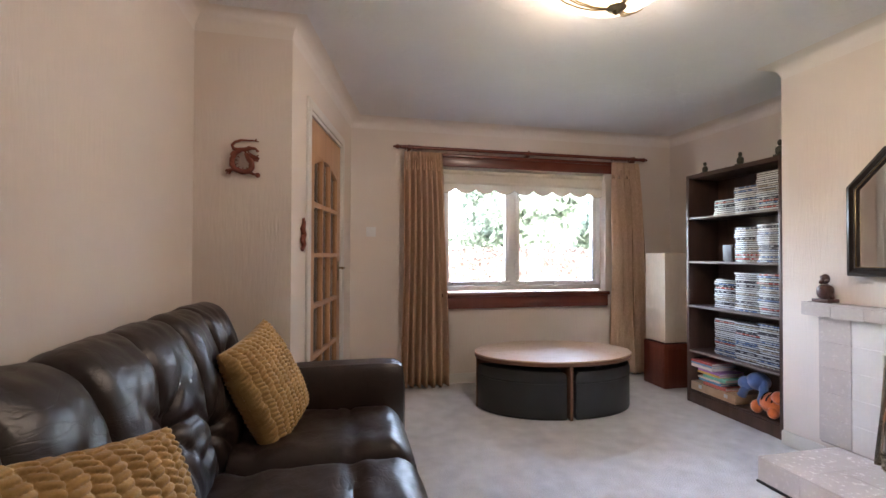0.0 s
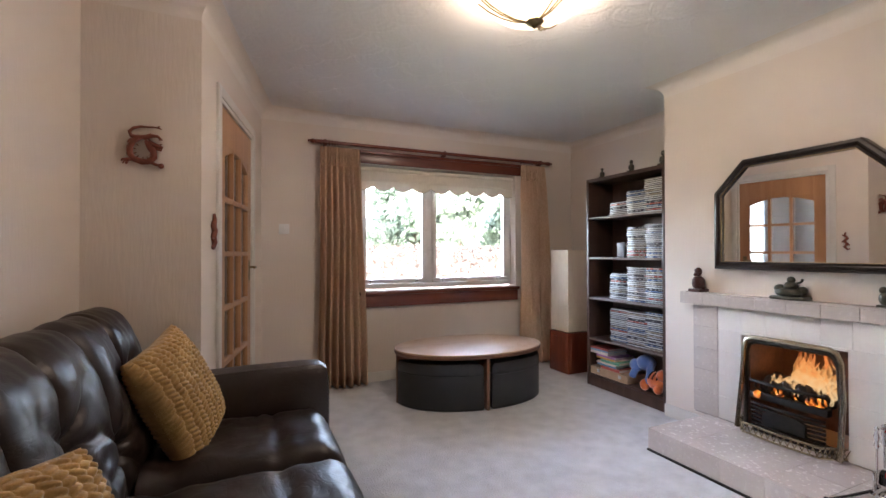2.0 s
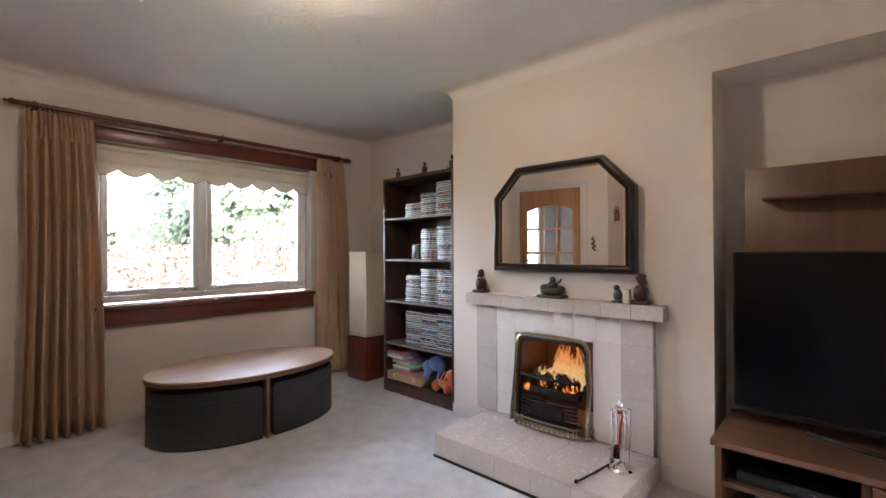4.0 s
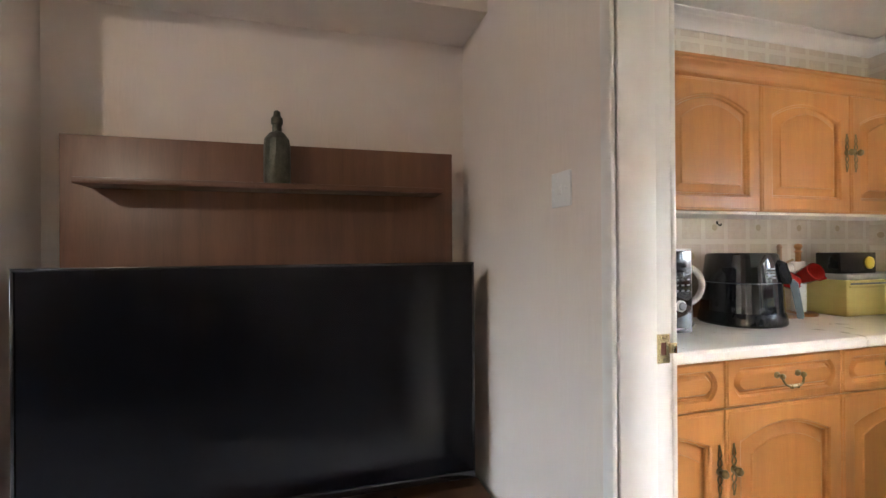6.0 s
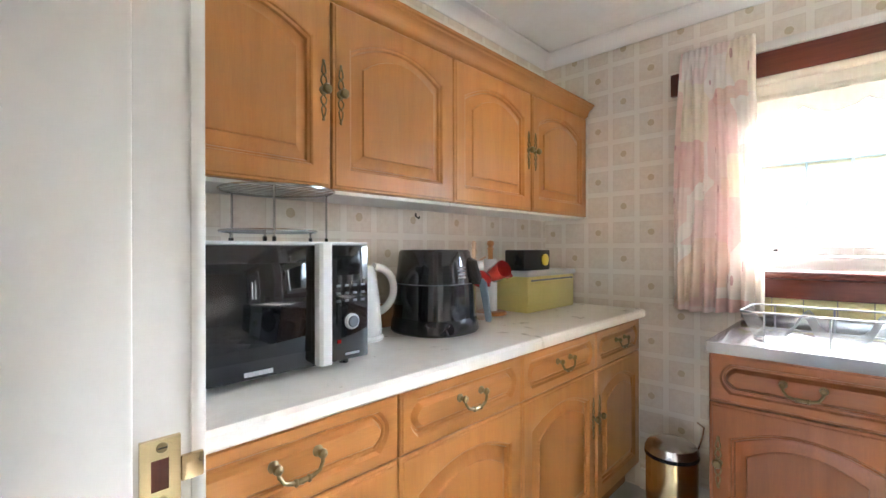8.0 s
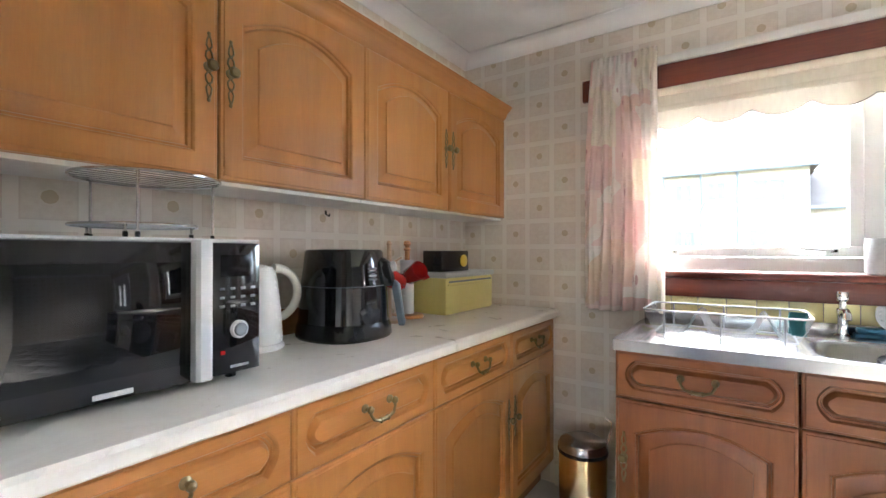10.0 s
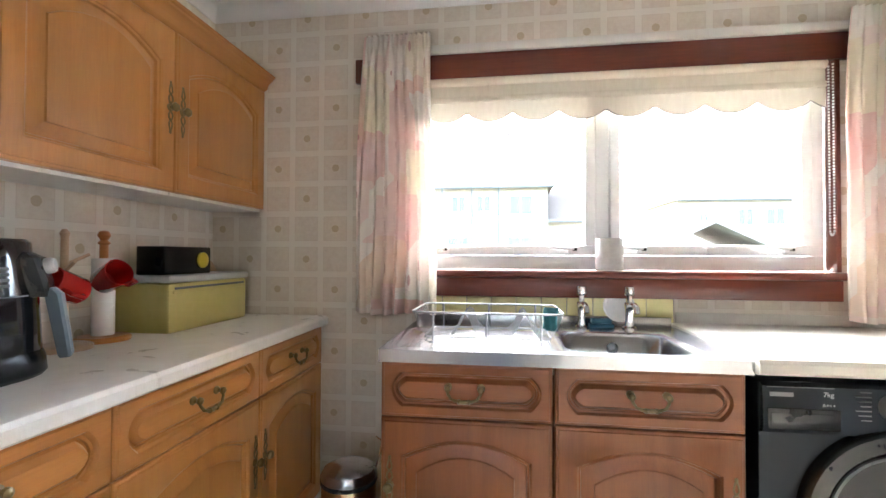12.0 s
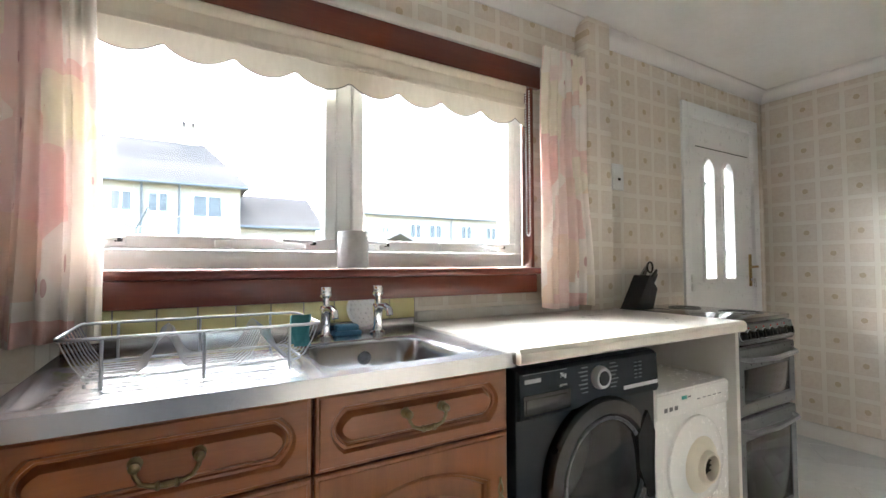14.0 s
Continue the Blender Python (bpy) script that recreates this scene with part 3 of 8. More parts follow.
structure("wall_kitchen_units", box(KX1, KY0, -0.1, 3.6, -0.98, KCEIL), "paper_x", "beige square-patterned papered wall behind the units", "wall")
structure("wall_kitchen_end", box(-1.7, KY0, -0.1, KX0, -0.98, KCEIL), "paper_x", "beige square-patterned papered end wall", "wall")
structure("wall_kitchen_partition", holed("y", KY1, -0.905, -1.48, 3.34, -0.1, KCEIL, [(OPEN0, OPEN1, -0.1, 2.06)]), "paper_y", "beige square-patterned papered wall with the doorway", "wall")
structure("pipe_boxing", box(0.241, KY0, 0.915, 0.401, KY0 + 0.085, KCEIL, 0.004), "paper_y", "papered pipe boxing beside the window", "boxing")
structure("coving_kitchen", cove_loop([(KX0, KY0), (KX1, KY0), (KX1, KY1), (KX0, KY1)], 0.07, 0.07, KCEIL, 0.006), "coving", "off-white concave kitchen coving", "coving")
structure("baseboard_kitchen", merge(skirt((KX0, KY0), (KX0, KY1), (1, 0), 0.10), skirt((2.36, KY0), (2.79, KY0), (0, 1), 0.10)), "white", "cream painted kitchen skirting", "skirting")
# doorway lining, white gloss: a stop board towards the lounge, the rebate that the plate sits in, a bead on either edge
lin = []
for sgn, ox in ((-1, OPEN1), (1, OPEN0)):
    def jamb(a, b, y0, y1, bev):
        return box(min(ox + sgn * a, ox + sgn * b), y0, 0, max(ox + sgn * a, ox + sgn * b), y1, 2.06, bev)
    lin += [jamb(0.0, 0.028, -0.978, -0.832, 0.003), jamb(0.0275, 0.038, -0.924, -0.833, 0.004), jamb(0.004, 0.031, -0.981, -0.967, 0.005), jamb(0.002, 0.037, -0.829, -0.815, 0.006)]
lin.append(box(OPEN0 + 0.028, -0.978, 2.032, OPEN1 - 0.028, -0.825, 2.06, 0.003))
structure("door_frame_kitchen", merge(*lin), "white", "white gloss painted doorway lining", "door frame")


# ---- windows ----
def window(name, axis_y, out, x0, x1, z0, z1, mullions, label, foot=0.045, glazing="glass"):
    """A white plastic window in the plane y = axis_y; out is the way to the outside (+1 or -1)."""
    w = thing(name, ((x0 + x1) / 2, axis_y, z0), label, "window", kind="structure")
    d, fw = 0.06 * out, 0.045
    rails = [box(x0, axis_y, z0, x1, axis_y + d, z0 + foot, 0.004), box(x0, axis_y, z1 - fw, x1, axis_y + d, z1, 0.004),
             box(x0, axis_y, z0 + foot, x0 + fw, axis_y + d, z1 - fw, 0.004), box(x1 - fw, axis_y, z0 + foot, x1, axis_y + d, z1 - fw, 0.004)]
    edges = [x0 + fw]
    for mx in mullions:
        rails.append(box(mx - 0.028, axis_y, z0 + foot, mx + 0.028, axis_y + d, z1 - fw, 0.004))
        edges += [mx - 0.028, mx + 0.028]
    edges.append(x1 - fw)
    part("window_frame", merge(*rails), "upvc", w)
    for a, b in zip(edges[::2], edges[1::2]):
        y0, y1, s = axis_y - 0.012 * out, axis_y + 0.045 * out, 0.042
        za, zb = z0 + foot + 0.003, z1 - fw - 0.003
        a, b = a + 0.003, b - 0.003
        sash = part("sash", merge(box(a, y0, za, b, y1, za + s, 0.006), box(a, y0, zb - s, b, y1, zb, 0.006), box(a, y0, za + s, a + s, y1, zb - s, 0.006), box(b - s, y0, za + s, b, y1, zb - s, 0.006)), "upvc", w)
        pane = part("pane", box(a + s - 0.004, axis_y + 0.014 * out, za + s - 0.004, b - s + 0.004, axis_y + 0.020 * out, zb - s + 0.004), glazing, sash, "glass pane greyed to dim the outdoors")
        pane.visible_shadow = False
        # catches along the bottom rail
        for k, fx in enumerate((0.12, 0.48, 0.84)):
            cx, yy = a + (b - a) * fx, y0 - 0.001 * out
            if k == 1:
                g = merge(box(cx - 0.026, yy, za + 0.004, cx + 0.026, yy - 0.018 * out, za + 0.030, 0.004), box(cx - 0.036, yy, za + 0.030, cx + 0.036, yy - 0.012 * out, za + 0.040, 0.003))
                part("stay_block", g, "upvc", sash)
            else:
                g = merge(box(cx - 0.020, yy, za + 0.006, cx + 0.020, yy - 0.016 * out, za + 0.034, 0.004),
                          tube([(cx, yy - 0.018 * out, za + 0.028), (cx + 0.04, yy - 0.028 * out, za + 0.030), (cx + 0.10, yy - 0.030 * out, za + 0.034)], [0.008, 0.007, 0.006], 8))
                h = part("window_handle", g, "upvc", sash)
                part("lock_button", box(cx - 0.014, yy - 0.016 * out, za + 0.018, cx + 0.006, yy - 0.022 * out, za + 0.030, 0.002), "black_plastic", sash)
    return w


window("window_1", 4.10, 1, 1.245, 2.93, 0.84, 1.995, [1.975], "white double glazed front window with two panes")
window("window_2", KY0 - 0.045, -1, 0.715, 2.415, 1.122, 1.995, [1.570], "white double glazed kitchen window with two panes", 0.061, "kitchen_dim_glass")

# mahogany boards round the windows
structure("sill_front", merge(box(1.235, 3.93, 0.795, 2.94, 4.10, 0.83, 0.008), box(1.245, 3.955, 0.685, 2.93, 3.998, 0.794, 0.004)), "mahogany", "red mahogany window sill and apron", "sill")
structure("head_front", merge(box(1.16, 3.975, 2.0, 3.02, 3.998, 2.115, 0.004), box(1.16, 3.955, 2.085, 3.02, 3.974, 2.115, 0.006)), "mahogany", "red mahogany board over the window", "trim")
structure("sill_kitchen", merge(box(0.697, KY0 - 0.045, 1.092, 2.433, KY0 + 0.075, 1.121, 0.010), box(0.715, KY0 + 0.002, 1.012, 2.415, KY0 + 0.055, 1.091, 0.004)), "mahogany", "red mahogany window sill and apron", "sill")
structure("head_kitchen", merge(box(0.716, KY0 - 0.045, 1.965, 2.414, KY0 + 0.004, 1.998, 0.003), box(0.66, KY0 + 0.004, 1.948, 2.64, KY0 + 0.03, 2.052, 0.004)), "mahogany", "red mahogany board over the kitchen window", "trim")
structure("head_trim_kitchen", box(0.66, KY0 + 0.002, 2.053, 2.37, KY0 + 0.045, 2.088, 0.003), "white", "white strip along the top of the board", "trim")
structure("reveal_kitchen", merge(box(0.697, KY0 - 0.045, 1.122, 0.714, KY0 + 0.02, 1.964, 0.003), box(2.416, KY0 - 0.045, 1.122, 2.433, KY0 + 0.02, 1.964, 0.003)), "mahogany_v", "red mahogany side boards of the kitchen window", "trim")


def scallop_blind(name, x0, x1, y, z_top, z_low, per, cusp, deep, out, label):
    """A roller blind with a scalloped hem; per is the width of a scallop, cusp the place of one point between two."""
    b = thing(name, ((x0 + x1) / 2, y, z_top), label, "blind")
    n = int((x1 - x0) / per * 14)
    pts = []
    for k in range(n + 1):
        px = x0 + (x1 - x0) * k / n
        pts.append((px, z_low + deep * (1 - abs(math.sin(math.pi * (px - cusp) / per)) ** 0.75)))
    v, f = [], []
    rows = 6
    for i, (px, pz) in enumerate(pts):
        for r in range(rows + 1):
            zz = pz + (z_top - pz) * r / rows
            v.append((px, y + 0.0015 * math.sin(px * 9 + r), zz))
    for i in range(len(pts) - 1):
        for r in range(rows):
            a = i * (rows + 1) + r
            f.append((a, a + rows + 1, a + rows + 2, a + 1))
    part("cloth", (v, f), "blind", b)
    part("edging", tube([(px, y - 0.001 * out, pz) for px, pz in pts], 0.0022, 5), "grey_braid", b, "grey-brown braid edging")
    part("hem_batten", box(x0, y - 0.008 * out, z_low + 0.088, x1, y - 0.002 * out, z_low + 0.112, 0.002), "blind", b)
    part("roller", tube([(x0, y + 0.004 * out, z_top), (x1, y + 0.004 * out, z_top)], 0.021, 18), "blind", b)
    return b


scallop_blind("roller_blind", 1.25, 2.925, 4.055, 1.965, 1.765, 0.198, 1.98, 0.050, 1, "cream scalloped roller blind, rolled up")
kb = scallop_blind("roller_blind", 0.74, 2.39, KY0 + 0.008, 1.938, 1.757, 0.193, 1.565, 0.042, -1, "cream scalloped roller blind, rolled up high")
chain_pts = [(0.722, KY0 - 0.004, 1.93 - 0.012 * i) for i in range(54)] + [(0.722, KY0 + 0.020, 1.93 - 0.012 * i) for i in range(54)] + [(0.722, KY0 + 0.008 + 0.012 * math.cos(a), 1.288 - 0.022 * math.sin(a)) for a in np.linspace(0.3, 2.85, 6)]
part("bead_chain", merge(*[ball(p, 0.0045, 6, 4) for p in chain_pts]), "white_plastic", kb, "white bead chain")


def curtain(name, x0, x1, top0, top1, y, z0, z1, folds, mat, label, seed, amp=0.035, lean=0.0):
    """A hanging curtain: x0..x1 at the hem, top0..top1 at the gathered head."""
    rng = random.Random(seed)
    cols, rows = folds * 10, 26
    ph = [rng.uniform(-0.5, 0.5) for _ in range(folds + 2)]
    am = [rng.uniform(0.6, 1.25) for _ in range(folds + 2)]
    v, f, uv = [], [], []
    for r in range(rows + 1):
        t = r / rows
        zz = z1 + (z0 - z1) * t
        ease = t ** 0.7
        for c in range(cols + 1):
            s = c / cols
            k = s * folds
            i = int(k)
            wob = am[min(i, folds)] * (1 - (k - i)) + am[min(i + 1, folds + 1)] * (k - i)
            a = amp * wob * (0.45 + 0.55 * ease)
            xa, xb = top0 + (x0 - top0) * ease, top1 + (x1 - top1) * ease
            xx = xa + (xb - xa) * s + 0.008 * math.sin(5 * t + ph[min(i, folds)] * 4)
            yy = y + a * math.sin(2 * math.pi * k + ph[min(i, folds)] * 0.8) + 0.006 * math.sin(9 * t + 3 * s)
            if t < 0.06:
                yy = y + a * 0.8 * math.sin(4 * math.pi * k)
            v.append((xx, yy, zz + (0.006 * math.sin(7 * s) if r == rows else 0)))
    n = cols + 1
    for r in range(rows):
        for c in range(cols):
            f.append((r * n + c, r * n + c + 1, (r + 1) * n + c + 1, (r + 1) * n + c))
    ob = solid(name, (v, f), mat, label, "curtain", smooth=80)
    layer = ob.data.uv_layers.new(name="cloth")
    for loop in ob.data.loops:
        q = loop.vertex_index
        layer.data[loop.index].uv = ((q % n) / cols * 1.0, (1 - (q // n) / rows) * abs(z1 - z0))
    mod = ob.modifiers.new("thickness", "SOLIDIFY")
    mod.thickness = 0.002
    return ob


curtain("curtain", 0.86, 1.29, 0.89, 1.215, 3.90, 0.02, 2.10, 7, "gold_curtain", "long gold curtain gathered beside the front window", 3, 0.06)
curtain("curtain", 2.93, 3.36, 2.95, 3.22, 3.90, 0.03, 2.10, 7, "gold_curtain", "long gold curtain drawn back beside the floor lamp", 8, 0.06)
curtain("kitchen_curtain", 2.265, 2.61, 2.285, 2.57, KY0 + 0.118, 0.94, 2.105, 7, "floral", "short pink and cream floral kitchen curtain", 5, 0.030)
curtain("kitchen_curtain", 0.455, 0.745, 0.475, 0.73, KY0 + 0.12, 0.945, 2.10, 6, "floral", "short pink and cream floral kitchen curtain", 12, 0.028)

rod = thing("curtain_pole", (2.07, 3.93, 2.145), "red mahogany curtain pole with turned ends", "curtain pole")
part("pole", tube([(0.86, 3.925, 2.145), (3.28, 3.925, 2.145)], 0.016, 16), "mahogany", rod)
for sx, ex in ((-1, 0.86), (1, 3.28)):
    fin = xf(lathe([(0.012, 0), (0.020, 0.006), (0.012, 0.014), (0.022, 0.03), (0.018, 0.045), (0.008, 0.058), (0.013, 0.066), (0.004, 0.076)], 16), Matrix.Translation((ex, 3.925, 2.145)) @ pose(0, 0, 0, 0, 90 * sx, 0))
    part("finial", fin, "mahogany", rod)
for bx in (0.93, 2.07, 3.2):
    part("bracket", merge(box(bx - 0.012, 3.925, 2.115, bx + 0.012, 3.999, 2.14, 0.003), tube([(bx, 3.925 + 0.022 * math.cos(a), 2.145 + 0.022 * math.sin(a)) for a in np.linspace(0, 2 * math.pi, 14)[:-1]], 0.006, 6, True)), "mahogany", rod)
for i in range(14):
    rx = 0.895 + 0.024 * i if i < 7 else 2.955 + 0.036 * (i - 7)
    part("curtain_ring", tube([(rx, 3.925 + 0.021 * math.cos(a), 2.142 + 0.021 * math.sin(a)) for a in np.linspace(0, 2 * math.pi, 14)[:-1]], 0.004, 6, True), "mahogany", rod)

# ---- sofa ----
def back_cushion(y0, y1, seed):
    """A plump back cushion that rolls over the top of the sofa, buttoned and pleated."""
    curve = [(-0.05, 0.40), (-0.012, 0.46), (-0.005, 0.54), (-0.022, 0.63), (-0.050, 0.70), (-0.072, 0.76), (-0.092, 0.83), (-0.122, 0.90), (-0.170, 0.955), (-0.230, 0.978), (-0.290, 0.962), (-0.328, 0.90), (-0.340, 0.80), (-0.340, 0.62)]
    c = np.array(curve)
    u = np.concatenate([[0], np.cumsum(np.hypot(*np.diff(c, axis=0).T))])
    m = 84
    uu = np.linspace(0, u[-1], m)
    px, pz = np.interp(uu, u, c[:, 0]), np.interp(uu, u, c[:, 1])
    for _ in range(5):
        px[1:-1] = (px[:-2] + 2 * px[1:-1] + px[2:]) / 4
        pz[1:-1] = (pz[:-2] + 2 * pz[1:-1] + pz[2:]) / 4
    tx, tz = np.gradient(px), np.gradient(pz)
    ln = np.hypot(tx, tz)
    nx, nz = tz / ln, -tx / ln
    w = y1 - y0
    buttons = [(0.5, 0.335), (0.02, 0.20), (0.98, 0.20)]
    loops = []
    for i in range(57):
        s = i / 56
        e = min(s, 1 - s) / 0.13
        side = math.sqrt(max(0.0, 1 - (1 - min(e, 1)) ** 2))
        lp = []
        for k in range(m):
            d = 0.042 * (side - 1)
            q = uu[k]
            for bs, bu in buttons:
                dy, dz = (s - bs) * w, q - bu
                r = math.hypot(dy, dz)
                d -= 0.075 * math.exp(-(r / 0.036) ** 2) + 0.036 * math.exp(-(r / 0.10) ** 2)
                ang = math.atan2(dz, dy)
                d -= 0.030 * math.exp(-(r / 0.15) ** 2) * (1 - math.exp(-(r / 0.03) ** 2)) * (0.5 + 0.5 * math.cos(7 * ang + 3 * bs + seed)) ** 6
                if bu > 0.2:
                    # a seam running up from the button and over the top
                    up = 1 / (1 + math.exp(-(q - 0.16) / 0.03)) / (1 + math.exp((q - 0.80) / 0.04))
                    drift = dy - 0.02 * math.sin(7 * q + seed + 5 * bs)
                    d -= (0.016 * math.exp(-(drift / 0.009) ** 2) + 0.007 * math.exp(-(drift / 0.04) ** 2)) * up
            # low seam between the two lower pleats
            d -= 0.012 * math.exp(-((q - 0.245) / 0.02) ** 2) * math.exp(-((s - 0.5) * w / 0.13) ** 2)
            d += 0.007 * noise.noise(Vector((s * 5, q * 9, seed))) + 0.0035 * noise.noise(Vector((s * 16, q * 20, seed + 3)))
            lp.append((px[k] + nx[k] * d, y0 + w * s, pz[k] + nz[k] * d))
        lp += [(-0.27, y0 + w * s, 0.60), (-0.20, y0 + w * s, 0.42)]
        loops.append(lp)
    return loft(loops)


def seat_cushion(y0, y1, x0, x1, z0, z1, seed):
    nx, ny = 34, 24
    top, bot = [], []
    for j in range(nx + 1):
        t = j / nx
        for i in range(ny + 1):
            s = i / ny
            e = min(s, 1 - s) / 0.16
            e = math.sqrt(max(0, 1 - (1 - min(e, 1)) ** 2))
            fr = math.sqrt(max(0, 1 - (1 - min((1 - t) / 0.17, 1)) ** 2))
            z = z0 + (z1 - z0) * (0.45 + 0.40 * e * max(fr, 0.0) + 0.15 * e)
            z = z0 + (z - z0) * (0.25 + 0.75 * fr) if t > 0.8 else z
            z -= 0.010 * math.exp(-((t - 0.62) / 0.03) ** 2) + 0.012 * math.exp(-((t - 0.12) / 0.05) ** 2)
            z += 0.008 * noise.noise(Vector((s * 4, t * 9, seed))) + 0.004 * noise.noise(Vector((s * 14, t * 22, seed)))
            z -= 0.006 * max(0.0, 1 - abs(noise.noise(Vector((s * 3, t * 7, seed + 9)))) / 0.06) * fr
            top.append((x0 + (x1 - x0) * t + 0.012 * e * t, y0 + (y1 - y0) * s, z))
            bot.append((x0 + (x1 - x0) * t, y0 + (y1 - y0) * s, z0))
    n, o = ny + 1, (nx + 1) * (ny + 1)
    v, f = top + bot, []
    for j in range(nx):
        for i in range(ny):
            a = j * n + i
            f += [(a, a + 1, a + n + 1, a + n), (o + a + n, o + a + n + 1, o + a + 1, o + a)]
    for i in range(ny):
        a, b = i, nx * n + i
        f += [(a + 1, a, o + a, o + a + 1), (b, b + 1, o + b + 1, o + b)]
    for j in range(nx):
        a, b = j * n, j * n + ny
        f += [(a, a + n, o + a + n, o + a), (b + n, b, o + b, o + b + n)]
    return v, f


sofa = thing("sofa", (0.15, 1.37, 0.0), "dark brown leather three-seat sofa with buttoned back", "sofa")
part("base", merge(box(-0.28, 0.42, 0.05, 0.58, 2.36, 0.30, 0.03)), "leather", sofa)
part("back_frame", rounded(-0.345, 0.44, 0.06, -0.12, 2.37, 0.80, 8, 28, 14), "leather", sofa)
for k in range(3):
    a = 2.19 - 0.555 * (k + 1)
    part("seat_cushion", seat_cushion(a + 0.004, a + 0.551, -0.02, 0.655, 0.27, 0.475, k + 2.0), "leather", sofa)
    part("back_cushion", back_cushion(a + 0.002, a + 0.553, k + 5), "leather", sofa, smooth=80)


def sofa_arm(y0, y1):
    cy, hw = (y0 + y1) / 2, (y1 - y0) / 2
    loops = []
    for k, (x, sc, zt) in enumerate([(-0.30, 1.0, 0.63), (-0.1, 1.0, 0.635), (0.3, 1.0, 0.645), (0.56, 1.0, 0.645), (0.635, 0.97, 0.64), (0.665, 0.86, 0.62), (0.675, 0.6, 0.56)]):
        lp = []
        for j in range(20):
            a = 2 * math.pi * j / 20
            yy = cy + hw * sc * math.copysign(abs(math.cos(a)) ** 0.45, math.cos(a))
            zz = 0.06 + (zt - 0.06) * (0.5 + 0.5 * math.copysign(abs(math.sin(a)) ** 0.5, math.sin(a)))
            lp.append((x, yy, zz))
        loops.append(lp)
    return loft(loops)


part("arm", sofa_arm(2.20, 2.405), "leather", sofa)
part("arm", sofa_arm(0.36, 0.565), "leather", sofa)
for fx in (-0.2, 0.5):
    for fy in (0.48, 2.3):
        part("foot", box(fx, fy - 0.03, 0, fx + 0.06, fy + 0.03, 0.06, 0.004), "bookcase", sofa)


def cushion(center, size, yaw, lean, roll, seed):
    """A square scatter cushion covered in rows of knobbly gathered fabric."""
    n = 168
    front, back = [], []
    for j in range(n + 1):
        for i in range(n + 1):
            s, t = i / n * 2 - 1, j / n * 2 - 1
            th = 0.085 * (max(0, 1 - abs(s) ** 2.6) * max(0, 1 - abs(t) ** 2.6)) ** 0.5
            col = i / n * 12 + 0.10 * math.sin(j / n * 40 + seed)
            c = col - math.floor(col) - 0.5
            k = j / n * 25 + 0.55 * c * (1 if int(col) % 2 else -1) + 0.37 * int(col)
            loop_ = abs(math.sin(math.pi * k)) ** 0.7
            knob = 0.016 * (max(0, 1 - (2 * c) ** 2) ** 0.5 * (0.35 + 0.65 * loop_) - 0.45)
            knob += 0.003 * noise.noise(Vector((s * 9, t * 9, seed)))
            pin = 1 - 0.06 * (1 - abs(s) ** 2) * abs(t) ** 3
            pin2 = 1 - 0.06 * (1 - abs(t) ** 2) * abs(s) ** 3
            front.append((th + knob, s * size / 2 * pin2, t * size / 2 * pin))
            back.append((-th - knob, s * size / 2 * pin2, t * size / 2 * pin))
    m, o = n + 1, (n + 1) ** 2
    v, f = front + back, []
    for j in range(n):
        for i in range(n):
            a = j * m + i
            f += [(a, a + 1, a + m + 1, a + m), (o + a + m, o + a + m + 1, o + a + 1, o + a)]
    for i in range(n):
        a, b = i, n * m + i
        f += [(a + 1, a, o + a, o + a + 1), (b, b + 1, o + b + 1, o + b)]
        a, b = i * m, i * m + n
        f += [(a, a + m, o + a + m, o + a), (b + m, b, o + b, o + b + m)]
    ob = solid("scatter_cushion", (v, f), "mustard", "mustard scatter cushion of knobbly gathered fabric", "cushion", "cushions on the sofa", smooth=80)
    ob.matrix_basis = Matrix.Translation(center) @ pose(0, 0, 0, 0, 0, yaw) @ pose(0, 0, 0, 0, lean, 0) @ pose(0, 0, 0, roll, 0, 0)
    return ob


cushion((0.065, 1.99, 0.64), 0.46, -14, -24, 9, 1)
cushion((0.0, 0.80, 0.665), 0.44, -16, -28, -14, 2)

# ---- oval coffee table with four ottomans ----
table = thing("coffee_table", (2.0, 3.285, 0.0), "oval beech-topped coffee table with stools tucked under", "coffee table")
TC, TA, TB, TR = Vector((2.0, 3.285, 0)), 0.63, 0.40, radians(-6)


def oval(a, b, seg=56, a0=0.0, a1=2 * math.pi, full=True):
    k = seg if full else seg + 1
    out = []
    for j in range(k):
        t = a0 + (a1 - a0) * j / seg
        x, y = a * math.cos(t), b * math.sin(t)
        out.append((TC.x + x * math.cos(TR) - y * math.sin(TR), TC.y + x * math.sin(TR) + y * math.cos(TR)))
    return out


def oval_slab(a, b, z0, z1, bev=0.004):
    return loft([[(x, y, z) for x, y in oval(a - d, b - d)] for d, z in ((bev, z0), (0, z0 + bev), (0, z1 - bev), (bev, z1))])


part("tabletop", oval_slab(TA, TB, 0.412, 0.424), "beech", table)
part("top_edge", oval_slab(TA - 0.002, TB - 0.002, 0.386, 0.4115), "walnut_edge", table, "darker walnut edge band")
for a in (0, 90, 180, 270):
    t = radians(a)
    ex, ey = (TA - 0.012) * math.cos(t), (TB - 0.012) * math.sin(t)
    g = box(0.0, -0.011, 0.0, math.hypot(ex, ey), 0.011, 0.386, 0.002)
    part("leg_panel", xf(g, Matrix.Translation(TC) @ pose(0, 0, 0, 0, 0, a - 6)), "walnut_edge", table)


